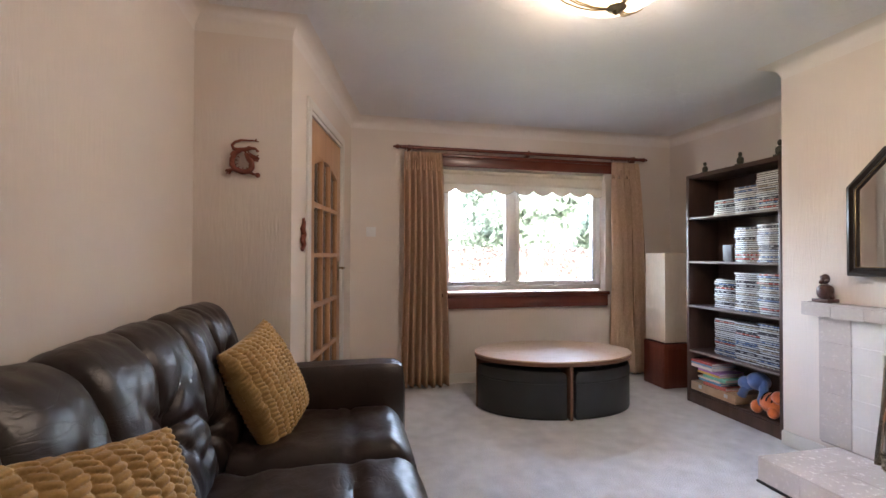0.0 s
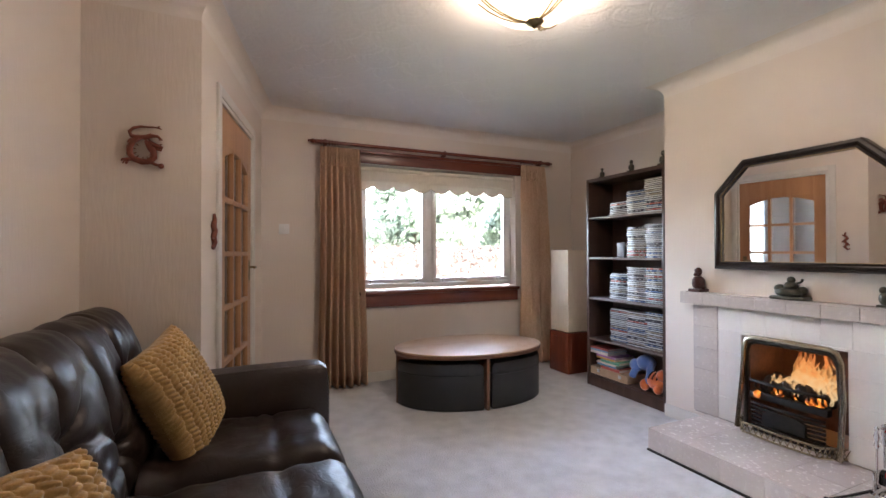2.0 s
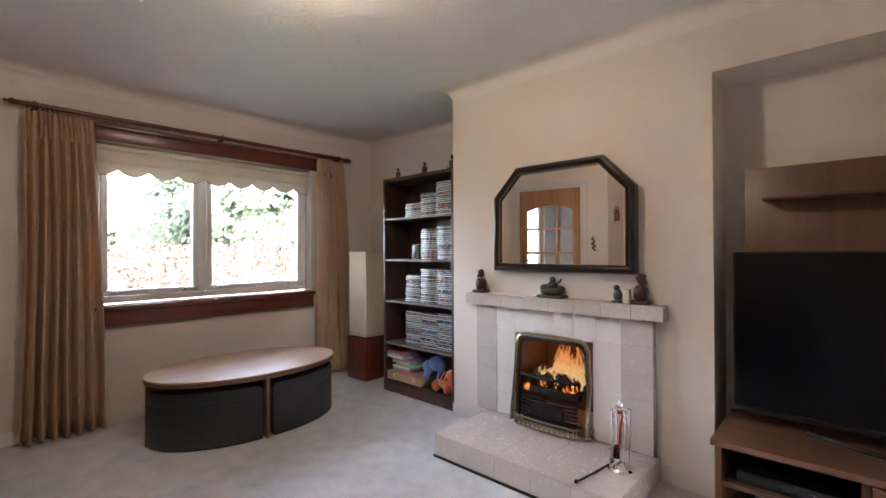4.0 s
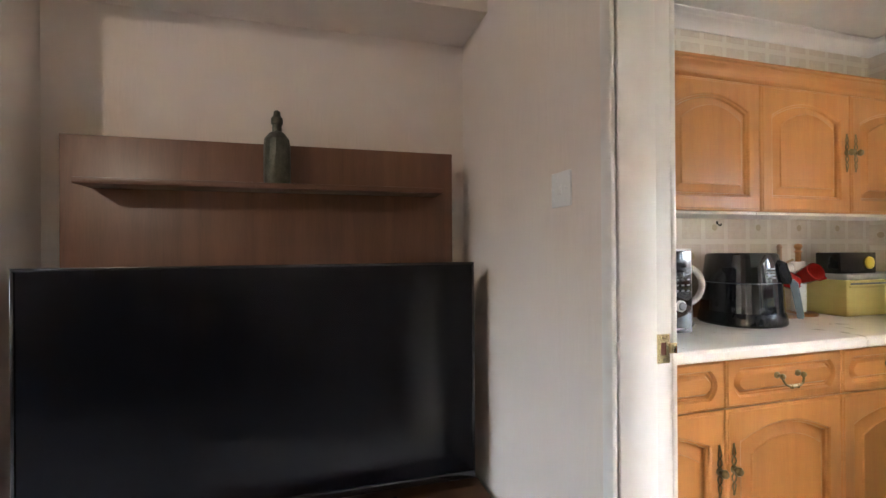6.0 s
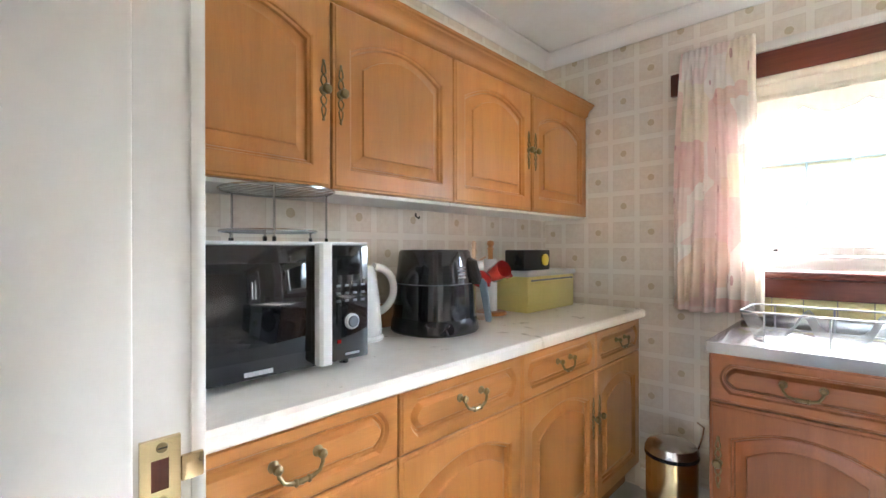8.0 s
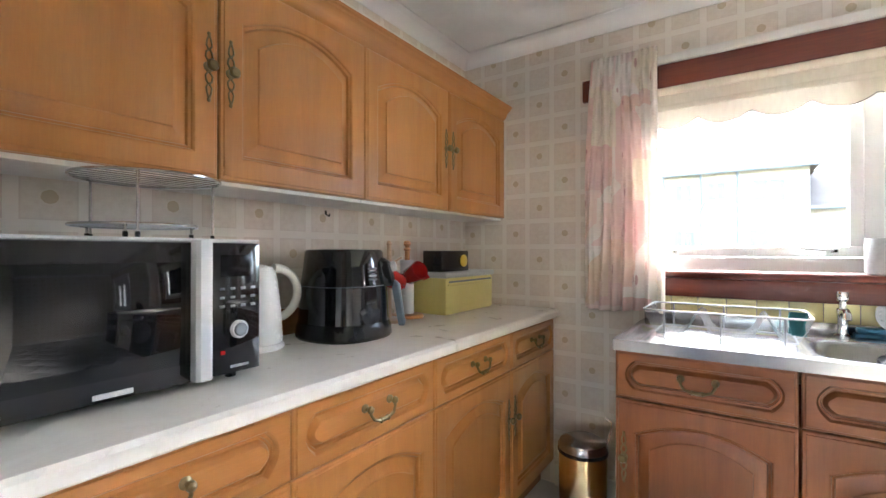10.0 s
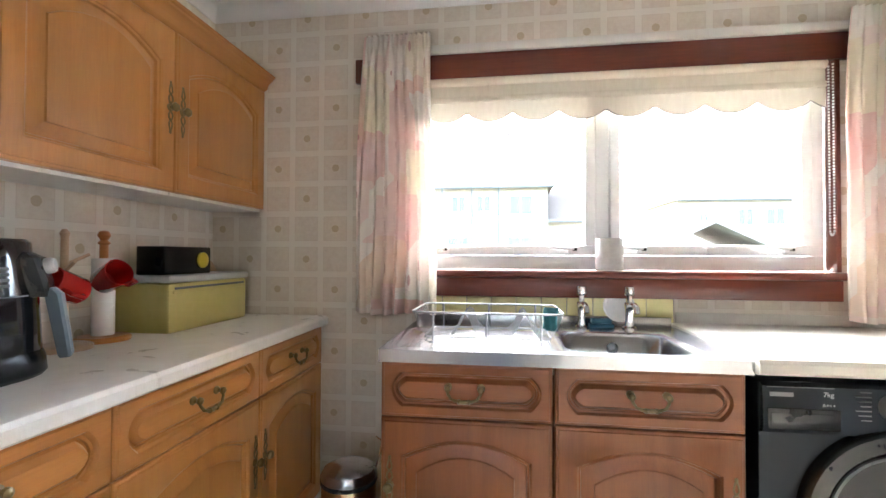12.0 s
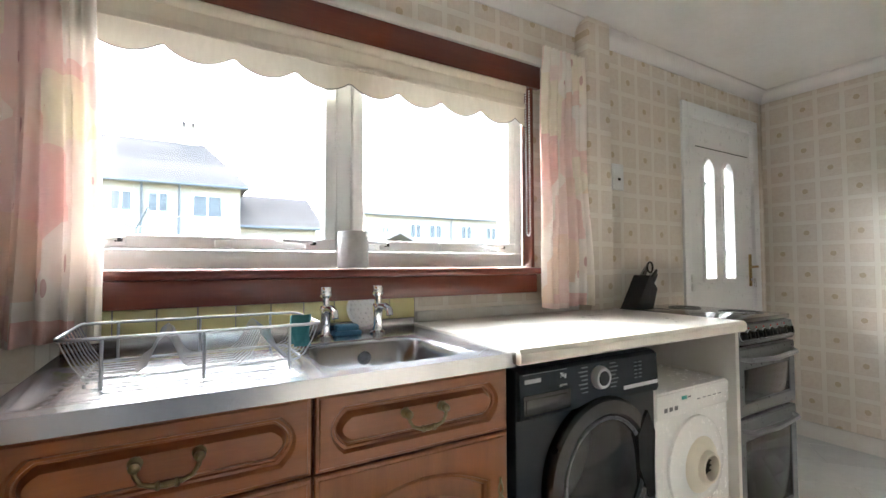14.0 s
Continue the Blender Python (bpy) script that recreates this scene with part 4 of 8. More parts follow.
def ottoman(q):
    a0, a1 = radians(90 * q + 3.2), radians(90 * q + 86.8)
    arc = [((TA - 0.016) * math.cos(a0 + (a1 - a0) * j / 14), (TB - 0.016) * math.sin(a0 + (a1 - a0) * j / 14)) for j in range(15)]
    inner = [(0.03 * math.copysign(1, math.cos((a0 + a1) / 2)), 0.03 * math.copysign(1, math.sin((a0 + a1) / 2)))]
    poly = arc + inner
    cx, cy = sum(p[0] for p in poly) / len(poly), sum(p[1] for p in poly) / len(poly)
    o = thing("ottoman", (0, 0, 0), "black leather wedge-shaped stool tucked under the table", "stool", "stools under the coffee table")

    def at(sc, z):
        return [(cx + (p[0] - cx) * sc, cy + (p[1] - cy) * sc, z) for p in poly]
    part("body", loft([at(0.985, 0.006), at(1.0, 0.014), at(1.0, 0.255), at(0.985, 0.262)]), "black_leather", o)
    part("seat_pad", loft([at(0.975, 0.264), at(1.0, 0.272), at(1.004, 0.30), at(0.99, 0.326), at(0.93, 0.344), at(0.7, 0.352)]), "black_leather", o)
    part("piping", tube([(*p[:2], 0.263) for p in at(1.0, 0)], 0.004, 6, True), "black_leather", o)
    o.matrix_basis = Matrix.Translation(TC) @ pose(0, 0, 0, 0, 0, -6)


for q in range(4):
    ottoman(q)

# ---- bookcase ----
bk = thing("bookcase", (3.27, 2.72, 0.0), "tall dark walnut open bookcase beside the chimney breast", "bookcase")
BX0, BX1, BY0, BY1, BH = 3.115, 3.41, 2.312, 3.128, 1.836
for sy in (BY0, BY1 - 0.024):
    part("side", box(BX0, sy, 0, BX1, sy + 0.024, BH, 0.0015), "bookcase", bk)
part("top", box(BX0, BY0 + 0.024, BH - 0.03, BX1, BY1 - 0.024, BH - 0.001, 0.0015), "bookcase", bk)
part("back_panel", box(BX1 - 0.006, BY0 + 0.024, 0.02, BX1, BY1 - 0.024, BH - 0.03), "bookcase", bk)
part("plinth", box(BX0 + 0.004, BY0 + 0.024, 0, BX0 + 0.02, BY1 - 0.024, 0.085, 0.001), "bookcase", bk)
SHELVES = [0.088, 0.405, 0.765, 1.12, 1.475]
for i, z in enumerate(SHELVES):
    part("shelf", box(BX0 + 0.006, BY0 + 0.024, z, BX1 - 0.006, BY1 - 0.024, z + 0.018, 0.001), "bookcase", bk)
    if i:
        part("shelf_edge", box(BX0 + 0.003, BY0 + 0.0245, z + 0.002, BX0 + 0.0058, BY1 - 0.0245, z + 0.016), "edge_strip", bk, "paler edge strip")

# ---- fireplace ----
fp = thing("fireplace", (3.06, 1.46, 0.0), "tiled fireplace in taupe and cream with raised hearth", "fireplace")
HX, HZ = 2.50, 0.132
part("surround_core", holed("x", 3.048, 3.088, 0.875, 2.03, HZ, 0.838, [(1.20, 1.72, HZ - 0.01, 0.68)]), "grout", fp)
part("hearth_core", box(HX + 0.012, 0.865, 0.012, 3.085, 1.925, HZ - 0.012), "grout", fp)
part("mantel_core", box(3.012, 0.825, 0.845, 3.088, 2.09, 0.905), "grout", fp)
part("carpet_gripper", box(HX - 0.012, 0.855, 0.0, HX, 1.935, 0.012, 0.002), "iron", fp, "dark strip along the hearth")

fr = thing("fire_insert", (3.06, 1.495, HZ), "open fire with brass surround, basket grate and burning coals", "fire")
# brass hood frame with rounded top corners, leaning out at the foot
hood = [(1.765, HZ + 0.01), (1.762, 0.40), (1.752, 0.60), (1.735, 0.645), (1.70, 0.660), (1.495, 0.663), (1.29, 0.660), (1.255, 0.645), (1.238, 0.60), (1.228, 0.40), (1.225, HZ + 0.01)]
part("hood_frame", tube([(3.028 - 0.055 * max(0, (0.45 - z)) / 0.32, y, z) for y, z in hood], 0.014, 10), "worn_brass", fr, "bright worn brass hood frame")
part("inner_frame", tube([(3.036, 1.495 + (y - 1.495) * 0.93, HZ + (z - HZ) * 0.955) for y, z in hood], 0.011, 8), "iron", fr)
part("firebox", merge(box(3.09, 1.205, HZ + 0.004, 3.44, 1.225, 0.67), box(3.09, 1.755, HZ + 0.004, 3.44, 1.775, 0.67), box(3.43, 1.225, HZ + 0.004, 3.448, 1.755, 0.67), box(3.05, 1.225, 0.63, 3.20, 1.755, 0.672)), surface("sooty_firebrick", (0.05, 0.032, 0.026), (0.15, 0.085, 0.06), 9, 0.9, grain=60, bump=0.4), fr)
part("ash_cover", box(3.01, 1.29, HZ + 0.004, 3.08, 1.70, 0.17, 0.01), "iron", fr)
part("grate_shelf", box(3.00, 1.29, 0.325, 3.05, 1.70, 0.365, 0.006), "iron", fr)
for k in range(7):
    part("grate_bar", tube([(3.005 - 0.02 * math.sin(math.pi * j / 10), 1.30 + 0.39 * j / 10, 0.175 + 0.021 * k) for j in range(11)], 0.008, 6), "iron", fr)
part("ash_plate", prism([(1.38, 0.205), (1.61, 0.205), (1.61, 0.265), (1.56, 0.285), (1.43, 0.285), (1.38, 0.265)], "x", 2.968, 2.990), "iron", fr)
for k in range(12):
    part("basket_bar", tube([(3.03, 1.31 + 0.032 * k, 0.365), (2.995, 1.31 + 0.032 * k, 0.395), (3.0, 1.31 + 0.032 * k, 0.425)], 0.006, 6), "iron", fr)
part("basket_rail", tube([(2.998 - 0.02 * math.sin(math.pi * j / 10), 1.29 + 0.41 * j / 10, 0.425) for j in range(11)], 0.009, 8), "iron", fr)
fen = [(3.03, 1.775), (2.93, 1.70), (2.915, 1.495), (2.93, 1.29), (3.03, 1.215)]
wall_pts = []
for k in range(13):
    a = k / 12 * 4
    i = min(int(a), 3)
    u = a - i
    wall_pts.append((fen[i][0] + (fen[i + 1][0] - fen[i][0]) * u, fen[i][1] + (fen[i + 1][1] - fen[i][1]) * u))
bars = [tube([(x, y, HZ + 0.012) for x, y in wall_pts], 0.006, 6), tube([(x, y, HZ + 0.062) for x, y in wall_pts], 0.006, 6)]
for k in range(48):
    a = k / 47 * 4
    i = min(int(a), 3)
    u = a - i
    x, y = fen[i][0] + (fen[i + 1][0] - fen[i][0]) * u, fen[i][1] + (fen[i + 1][1] - fen[i][1]) * u
    d = 0.012 if k % 2 else -0.012
    bars.append(tube([(x, y + d, HZ + 0.012), (x, y - d, HZ + 0.062)], 0.0028, 5))
part("fender", merge(*bars), "worn_brass", fr, "low pierced brass fender")

M["coal"] = surface("glowing_coal", (0.02, 0.016, 0.014), (0.06, 0.045, 0.04), 12, 0.9, grain=60, bump=0.8, depth=0.01)
_m, _nn, _ll, _b = node_mat("ember")
_b.inputs["Base Color"].default_value = (0.1, 0.03, 0.01, 1)
_f = ramp(_nn, _ll, noise_tex(_nn, _ll, coords(_nn, _ll), 22, 3), 0.42, 0.62)
_ll.new(mix_color(_nn, _ll, _f, (0.5, 0.03, 0.0), (1.0, 0.35, 0.05)), _b.inputs["Emission Color"])
_ll.new(math_node(_nn, _ll, "MULTIPLY", _f, 0.022), _b.inputs["Emission Strength"])
M["ember"] = _m


def flame_mat():
    m, n, l, b = node_mat("flame")
    sep = n.new("ShaderNodeSeparateXYZ")
    l.new(coords(n, l), sep.inputs[0])
    hgt = ramp(n, l, sep.outputs[2], 0.26, 0.52)
    c = n.new("ShaderNodeValToRGB")
    c.color_ramp.elements[0].color, c.color_ramp.elements[1].color = (1.0, 0.72, 0.36, 1), (0.9, 0.13, 0.015, 1)
    e = c.color_ramp.elements.new(0.45)
    e.color = (1.0, 0.45, 0.13, 1)
    wob = math_node(n, l, "ADD", hgt, math_node(n, l, "MULTIPLY_ADD", noise_tex(n, l, coords(n, l), 30, 3), 0.9, -0.45))
    l.new(wob, c.inputs[0])
    em, tr, mx = n.new("ShaderNodeEmission"), n.new("ShaderNodeBsdfTransparent"), n.new("ShaderNodeMixShader")
    l.new(c.outputs[0], em.inputs[0])
    em.inputs[1].default_value = 0.012
    l.new(ramp(n, l, noise_tex(n, l, coords(n, l, (1, 1, 0.4)), 48, 4, 0.6, 0.8), 0.34, 0.74), mx.inputs[0])
    l.new(tr.outputs[0], mx.inputs[1])
    l.new(em.outputs[0], mx.inputs[2])
    l.new(mx.outputs[0], n["Material Output"].inputs[0])
    return m


M["flame"] = flame_mat()
rng = random.Random(4)
part("coal_bed", merge(*[xf(ball((0, 0, 0), (rng.uniform(0.025, 0.045), rng.uniform(0.025, 0.05), rng.uniform(0.02, 0.035)), 9, 6), Matrix.Translation((rng.uniform(3.04, 3.24), rng.uniform(1.31, 1.68), 0.375 + rng.uniform(0, 0.05))) @ pose(0, 0, 0, rng.uniform(0, 90), rng.uniform(0, 90), 0)) for _ in range(46)]), "coal", fr, kind="stuff")
part("ember_bed", merge(*[ball((rng.uniform(3.0, 3.2), rng.uniform(1.32, 1.67), rng.uniform(0.345, 0.39)), rng.uniform(0.02, 0.034), 9, 6) for _ in range(20)]), "ember", fr, kind="stuff")


def flame(x, y, z0, h, w, sway, seed):
    r = random.Random(seed)
    p1, p2 = r.uniform(0, 6), r.uniform(0, 6)
    loops = []
    for k in range(15):
        t = k / 14
        rad = w * (math.sin(math.pi * min(1, t * 0.75 + 0.22)) ** 1.2) * (1 - t) ** 0.45 + 0.001
        rad *= 1 + 0.22 * math.sin(9 * t + p1)
        cx, cy = x + 0.012 * math.sin(6 * t + p1), y + sway * t * t + 0.018 * math.sin(7 * t + p2)
        loops.append([(cx + rad * 0.45 * math.cos(2 * math.pi * j / 10), cy + rad * math.sin(2 * math.pi * j / 10), z0 + h * t) for j in range(10)])
    return loft(loops)


rng = random.Random(12)
for k in range(40):
    fy = 1.435 + max(-0.15, min(0.20, rng.gauss(0, 0.075)))
    reach_ = math.exp(-((fy - 1.42) / 0.11) ** 2)
    fh = (0.07 + 0.20 * reach_) * rng.uniform(0.55, 1.05)
    part("flame", flame(rng.uniform(3.06, 3.20), fy, 0.372 + rng.uniform(0, 0.03), fh, rng.uniform(0.014, 0.034), rng.uniform(-0.05, 0.05), k), "flame", fr, "bright orange flame")

fr.location, fr.scale = (3.06, 1.46, HZ), (1, 0.926, 1.035)

# ---- mirror over the mantel ----
mir = thing("wall_mirror", (3.09, 1.418, 1.077), "wide mirror with clipped top corners in a dark frame", "mirror")
MO = [(1.882, 1.076), (0.955, 1.076), (0.955, 1.556), (1.132, 1.741), (1.703, 1.741), (1.882, 1.556)]


def inset(poly, d):
    out, n = [], len(poly)
    for i in range(n):
        p0, p1, p2 = Vector(poly[i - 1]), Vector(poly[i]), Vector(poly[(i + 1) % n])
        a, b = (p1 - p0).normalized(), (p2 - p1).normalized()
        na, nb = Vector((a.y, -a.x)), Vector((b.y, -b.x))
        c = sum((Vector(q) for q in poly), Vector((0, 0))) / n
        if na.dot(c - p1) < 0:
            na, nb = -na, -nb
        bis = (na + nb).normalized()
        out.append(tuple(p1 + bis * (d / max(0.2, bis.dot(na)))))
    return out


loops = [[(x, y, z) for y, z in inset(MO, d)] for d, x in ((0.0, 3.088), (0.0, 3.040), (0.006, 3.028), (0.020, 3.024), (0.030, 3.034), (0.036, 3.036), (0.046, 3.026), (0.050, 3.034), (0.050, 3.088))]
part("frame", loft(loops, False, False), "mirror_frame", mir, smooth=25)
part("inner_bead", tube([(3.031, y, z) for y, z in inset(MO, 0.0485)], 0.0025, 6, True), "bright_brass", mir)
glass_in = inset(MO, 0.047)
part("mirror_glass", prism(glass_in, "x", 3.046, 3.060), "mirror", mir)
mir.matrix_basis = Matrix.Translation((3.082, 1.418, 1.077)) @ pose(0, 0, 0, 0, 0, -1.15)

# ---- television alcove ----
st = thing("television_stand", (3.05, -0.11, 0.0), "low dark walnut television stand filling the alcove", "television stand")
TX0 = 2.765
part("top", box(TX0, -0.815, 0.375, 3.36, 0.565, 0.402, 0.003), "walnut_h", st)
part("base", box(TX0 + 0.02, -0.80, 0.0, 3.34, 0.55, 0.055, 0.002), "walnut_h", st)
for sy in (-0.80, 0.525, -0.345, 0.07):
    part("side", box(TX0 + 0.012, sy, 0.055, 3.34, sy + 0.025, 0.375, 0.002), "walnut", st)
part("shelf", box(TX0 + 0.03, 0.095, 0.205, 3.34, 0.525, 0.225, 0.002), "walnut_h", st)
part("shelf", box(TX0 + 0.03, -0.775, 0.205, 3.34, -0.345, 0.225, 0.002), "walnut_h", st)
part("drawer_front", box(TX0, -0.318, 0.062, TX0 + 0.02, 0.068, 0.368, 0.003), "walnut_h", st)
part("back", box(3.32, -0.78, 0.055, 3.335, 0.53, 0.375), "walnut", st)
for by in (-0.62, 0.31):
    bx = solid("media_box", merge(box(TX0 + 0.06, by - 0.17, 0.225, 3.15, by + 0.17, 0.275, 0.004), box(TX0 + 0.056, by - 0.15, 0.243, TX0 + 0.060, by - 0.05, 0.258)), "black_plastic", "flat black media player on the stand's shelf", "media player")
for by in (0.2, 0.36):
    solid("magazine_pile", merge(*[box(TX0 + 0.05 + 0.005 * k, by - 0.07, 0.055 + 0.012 * k, 3.0, by + 0.065, 0.0655 + 0.012 * k, 0.001) for k in range(8)]), "text_tile", "pile of magazines and leaflets in the stand", "magazines")
pn = thing("television_back_panel", (3.26, -0.12, 0.40), "walnut back panel with a narrow shelf above the television", "wall unit")
part("panel", box(3.246, -0.748, 0.402, 3.266, 0.503, 1.602, 0.002), "walnut", pn)
part("shelf", box(3.13, -0.68, 1.437, 3.2455, 0.42, 1.455, 0.002), "walnut_h", pn)
part("batten", box(3.267, -0.60, 0.40, 3.368, -0.52, 1.5), "bookcase", pn)
part("batten", box(3.267, 0.30, 0.40, 3.368, 0.38, 1.5), "bookcase", pn)
tv = thing("television", (3.07, -0.12, 0.402), "large flat black television, switched off", "television")
part("screen", box(3.062, -0.758, 0.487, 3.066, 0.516, 1.188), "screen", tv)
part("bezel", merge(box(3.058, -0.767, 1.188, 3.07, 0.525, 1.197, 0.002), box(3.058, -0.767, 0.462, 3.07, 0.525, 0.487, 0.002), box(3.058, -0.767, 0.487, 3.07, -0.758, 1.188, 0.002), box(3.058, 0.516, 0.487, 3.07, 0.525, 1.188, 0.002)), "gloss_black", tv)
part("back_shell", box(3.07, -0.76, 0.47, 3.10, 0.52, 1.19, 0.008), "black_plastic", tv)
part("neck", box(3.07, -0.18, 0.415, 3.11, -0.06, 0.50, 0.006), "black_plastic", tv)
part("foot", tube([(3.10 - 0.13 * math.sin(math.pi * j / 16), -0.50 + 0.76 * j / 16, 0.408) for j in range(17)], 0.009, 8), "black_plastic", tv)
part("logo_bar", box(3.0565, -0.15, 0.468, 3.0575, -0.09, 0.476), "silver", tv)

# ---- kitchen units ----
KN = 10


def arch_loop(y0, y1, z0, z1, rise, inset_d, x):
    """A closed outline with a bowed top; the same number of points for every inset."""
    a, b, c, d = y0 + inset_d, y1 - inset_d, z0 + inset_d, z1 - inset_d
    rr = rise
    pts = [(a + (b - a) * k / 4, c) for k in range(4)] + [(b, c + (d - rr - c) * k / 4) for k in range(4)]
    for k in range(KN + 1):
        t = k / KN
        s = 1 - 2 * t
        pts.append((b + (a - b) * t, d - rr + rr * (1 - s * s)))
    pts += [(a, d - rr + (c - d + rr) * k / 4) for k in range(1, 4)]
    return [(x, y, z) for y, z in pts]


def side_bow_loop(y0, y1, z0, z1, bow, inset_d, x):
    a, b, c, d = y0 + inset_d, y1 - inset_d, z0 + inset_d, z1 - inset_d
    pts = [(a + bow + (b - a - 2 * bow) * k / 5, c) for k in range(5)]
    for k in range(KN + 1):
        t = k / KN
        pts.append((b - bow + bow * (1 - (1 - 2 * t) ** 2), c + (d - c) * t))
    pts += [(b - bow + (a - b + 2 * bow) * k / 5, d) for k in range(1, 5)]
    for k in range(KN):
        t = k / KN
        pts.append((a + bow - bow * (1 - (1 - 2 * t) ** 2), d + (c - d) * t))
    return [(x, y, z) for y, z in pts]


def cathedral_front(w, h, rise=0.05, m=0.062):
    """A door front in local axes: x is out of the face, y across, z up from the lower left corner."""
    A = lambda i, r, x: arch_loop(0, w, 0, h, r, i, x)
    return loft([A(0.0, 0, -0.020), A(0.0, 0, -0.007), A(0.003, 0, -0.0035), A(0.009, 0, -0.003), A(0.011, 0, 0.0), A(m - 0.004, rise, 0.0), A(m + 0.001, rise, -0.003), A(m + 0.003, rise, -0.008), A(m + 0.009, rise, -0.010), A(m + 0.012, rise, -0.018),
                 A(m + 0.017, rise, -0.018), A(m + 0.045, rise, -0.0045), A(m + 0.047, rise, 0.0)])


def drawer_front(w, h):
    B = lambda i, b, x: side_bow_loop(0, w, 0, h, b, i, x)
    return loft([B(0.0, 0.0001, -0.020), B(0.0, 0.0001, -0.007), B(0.003, 0.0001, -0.0035), B(0.008, 0.0001, -0.003), B(0.010, 0.0001, 0.0), B(0.032, 0.028, 0.0), B(0.035, 0.028, -0.004), B(0.037, 0.028, -0.010), B(0.042, 0.028, -0.011), B(0.044, 0.026, -0.016),
                 B(0.048, 0.024, -0.016), B(0.056, 0.022, -0.002), B(0.058, 0.022, 0.0)])


def bail_handle():
    """Two turned posts with a drooping bail, x out of the face, centred."""
    gs = []
    for s in (-1, 1):
        gs.append(xf(lathe([(0.011, 0), (0.012, 0.004), (0.006, 0.009), (0.006, 0.016), (0.010, 0.020), (0.009, 0.027), (0.003, 0.031)], 12), Matrix.Translation((0, s * 0.048, 0.012)) @ pose(0, 0, 0, 0, 90, 0)))
    pts = [(0.020, -0.048, 0.012), (0.024, -0.047, -0.002), (0.027, -0.038, -0.016), (0.027, -0.022, -0.022), (0.027, 0, -0.024), (0.027, 0.022, -0.022), (0.027, 0.038, -0.016), (0.024, 0.047, -0.002), (0.020, 0.048, 0.012)]
    gs.append(tube(pts, [0.004, 0.004, 0.0038, 0.0045, 0.0065, 0.0045, 0.0038, 0.004, 0.004], 8))
    gs += [xf(ball((0, 0, 0), (0.008, 0.005, 0.008), 10, 6), Matrix.Translation((0.027, s * 0.014, -0.0235))) for s in (-1, 1)]
    return merge(*gs)


def knob_plate():
    """A round knob on a tall pierced back plate."""
    gs = [xf(lathe([(0.007, 0), (0.006, 0.010), (0.013, 0.016), (0.015, 0.022), (0.011, 0.029), (0.003, 0.031)], 14), pose(0, 0, 0, 0, 90, 0)), xf(lathe([(0.013, 0), (0.013, 0.003), (0.010, 0.005)], 14), pose(0, 0, 0, 0, 90, 0))]
    for s in (-1, 1):
        gs.append(xf(ball((0, 0, 0), (0.003, 0.005, 0.006), 8, 5), Matrix.Translation((0.002, 0, s * 0.082))))
        for w in (-1, 1):
            gs.append(tube([(0.002, 0.001 * w, s * 0.012), (0.003, 0.009 * w, s * 0.024), (0.003, 0.007 * w, s * 0.036), (0.003, 0.001 * w, s * 0.043)], 0.0026, 6))
            gs.append(tube([(0.002, 0.001 * w, s * 0.043), (0.003, 0.007 * w, s * 0.052), (0.003, 0.0055 * w, s * 0.064), (0.003, 0.0005 * w, s * 0.080)], 0.0024, 6))
    return merge(*gs)


DOOR_MESH = {}


def shared_mesh(key, g, mat):
    if key not in DOOR_MESH:
        DOOR_MESH[key] = mesh_object(key.split("|")[0], g, mat, 28)
    return DOOR_MESH[key]


def base_unit(face, w, z_drawer0, z_top, handle_side, body_depth, label, group, body_top=None, tone="oak"):
    """A base cabinet; face maps local axes (x out of the front, y across, z up) to the room."""
    u = new("base_cabinet")
    u.matrix_basis = face
    tagged(u, label, "cabinet", group)
    body = part("body", merge(box(-body_depth, 0.001, 0.12, -0.021, w - 0.001, body_top or z_top, 0.001)), tone, u)
    part("plinth", box(-body_depth, 0.001, 0.0, -0.075, w - 0.001, 0.119), "oak_dark", u)
    dh, gap = z_drawer0 - 0.125, 0.002
    door = share("door", shared_mesh("door|%.3f%.3f%s" % (w, dh, tone), cathedral_front(w - 2 * gap, dh - gap), tone), u, Matrix.Translation((0, gap, 0.125)))
    drawer = share("drawer", shared_mesh("drawer|%.3f%.3f%s" % (w, z_top - z_drawer0, tone), drawer_front(w - 2 * gap, z_top - z_drawer0 - 2 * gap), tone + "_h"), u, Matrix.Translation((0, gap, z_drawer0 + gap)))
    hd = share("handle", shared_mesh("bail", bail_handle(), "brass"), drawer, Matrix.Translation((0, (w - 2 * gap) / 2, (z_top - z_drawer0) / 2)))
    tagged(hd, "antique brass bail handle")
    hk = share("knob", shared_mesh("knob", knob_plate(), "brass"), door, Matrix.Translation((0, 0.028 if handle_side < 0 else w - 0.032, dh - 0.20)))
    tagged(hk, "antique brass knob on a pierced plate")
    return u


def wall_unit(face, w, z0, z1, handle_side, depth, label):
    u = new("wall_cabinet")
    u.matrix_basis = face
    tagged(u, label, "cabinet", "wall cabinets in a row")
    part("body", box(-depth, 0.001, z0, -0.021, w - 0.001, z1, 0.001), "oak", u)
    part("underside", box(-depth, 0.002, z0 - 0.012, -0.024, w - 0.002, z0 - 0.001), "white", u, "white painted underside")
    door = share("door", shared_mesh("wdoor|%.3f" % w, cathedral_front(w - 0.004, z1 - z0, 0.06), "oak"), u, Matrix.Translation((0, 0.002, z0)))
    hk = share("knob", shared_mesh("knob", knob_plate(), "brass"), door, Matrix.Translation((0, 0.026 if handle_side < 0 else w - 0.030, 0.275)))
    tagged(hk, "antique brass knob on a pierced plate")


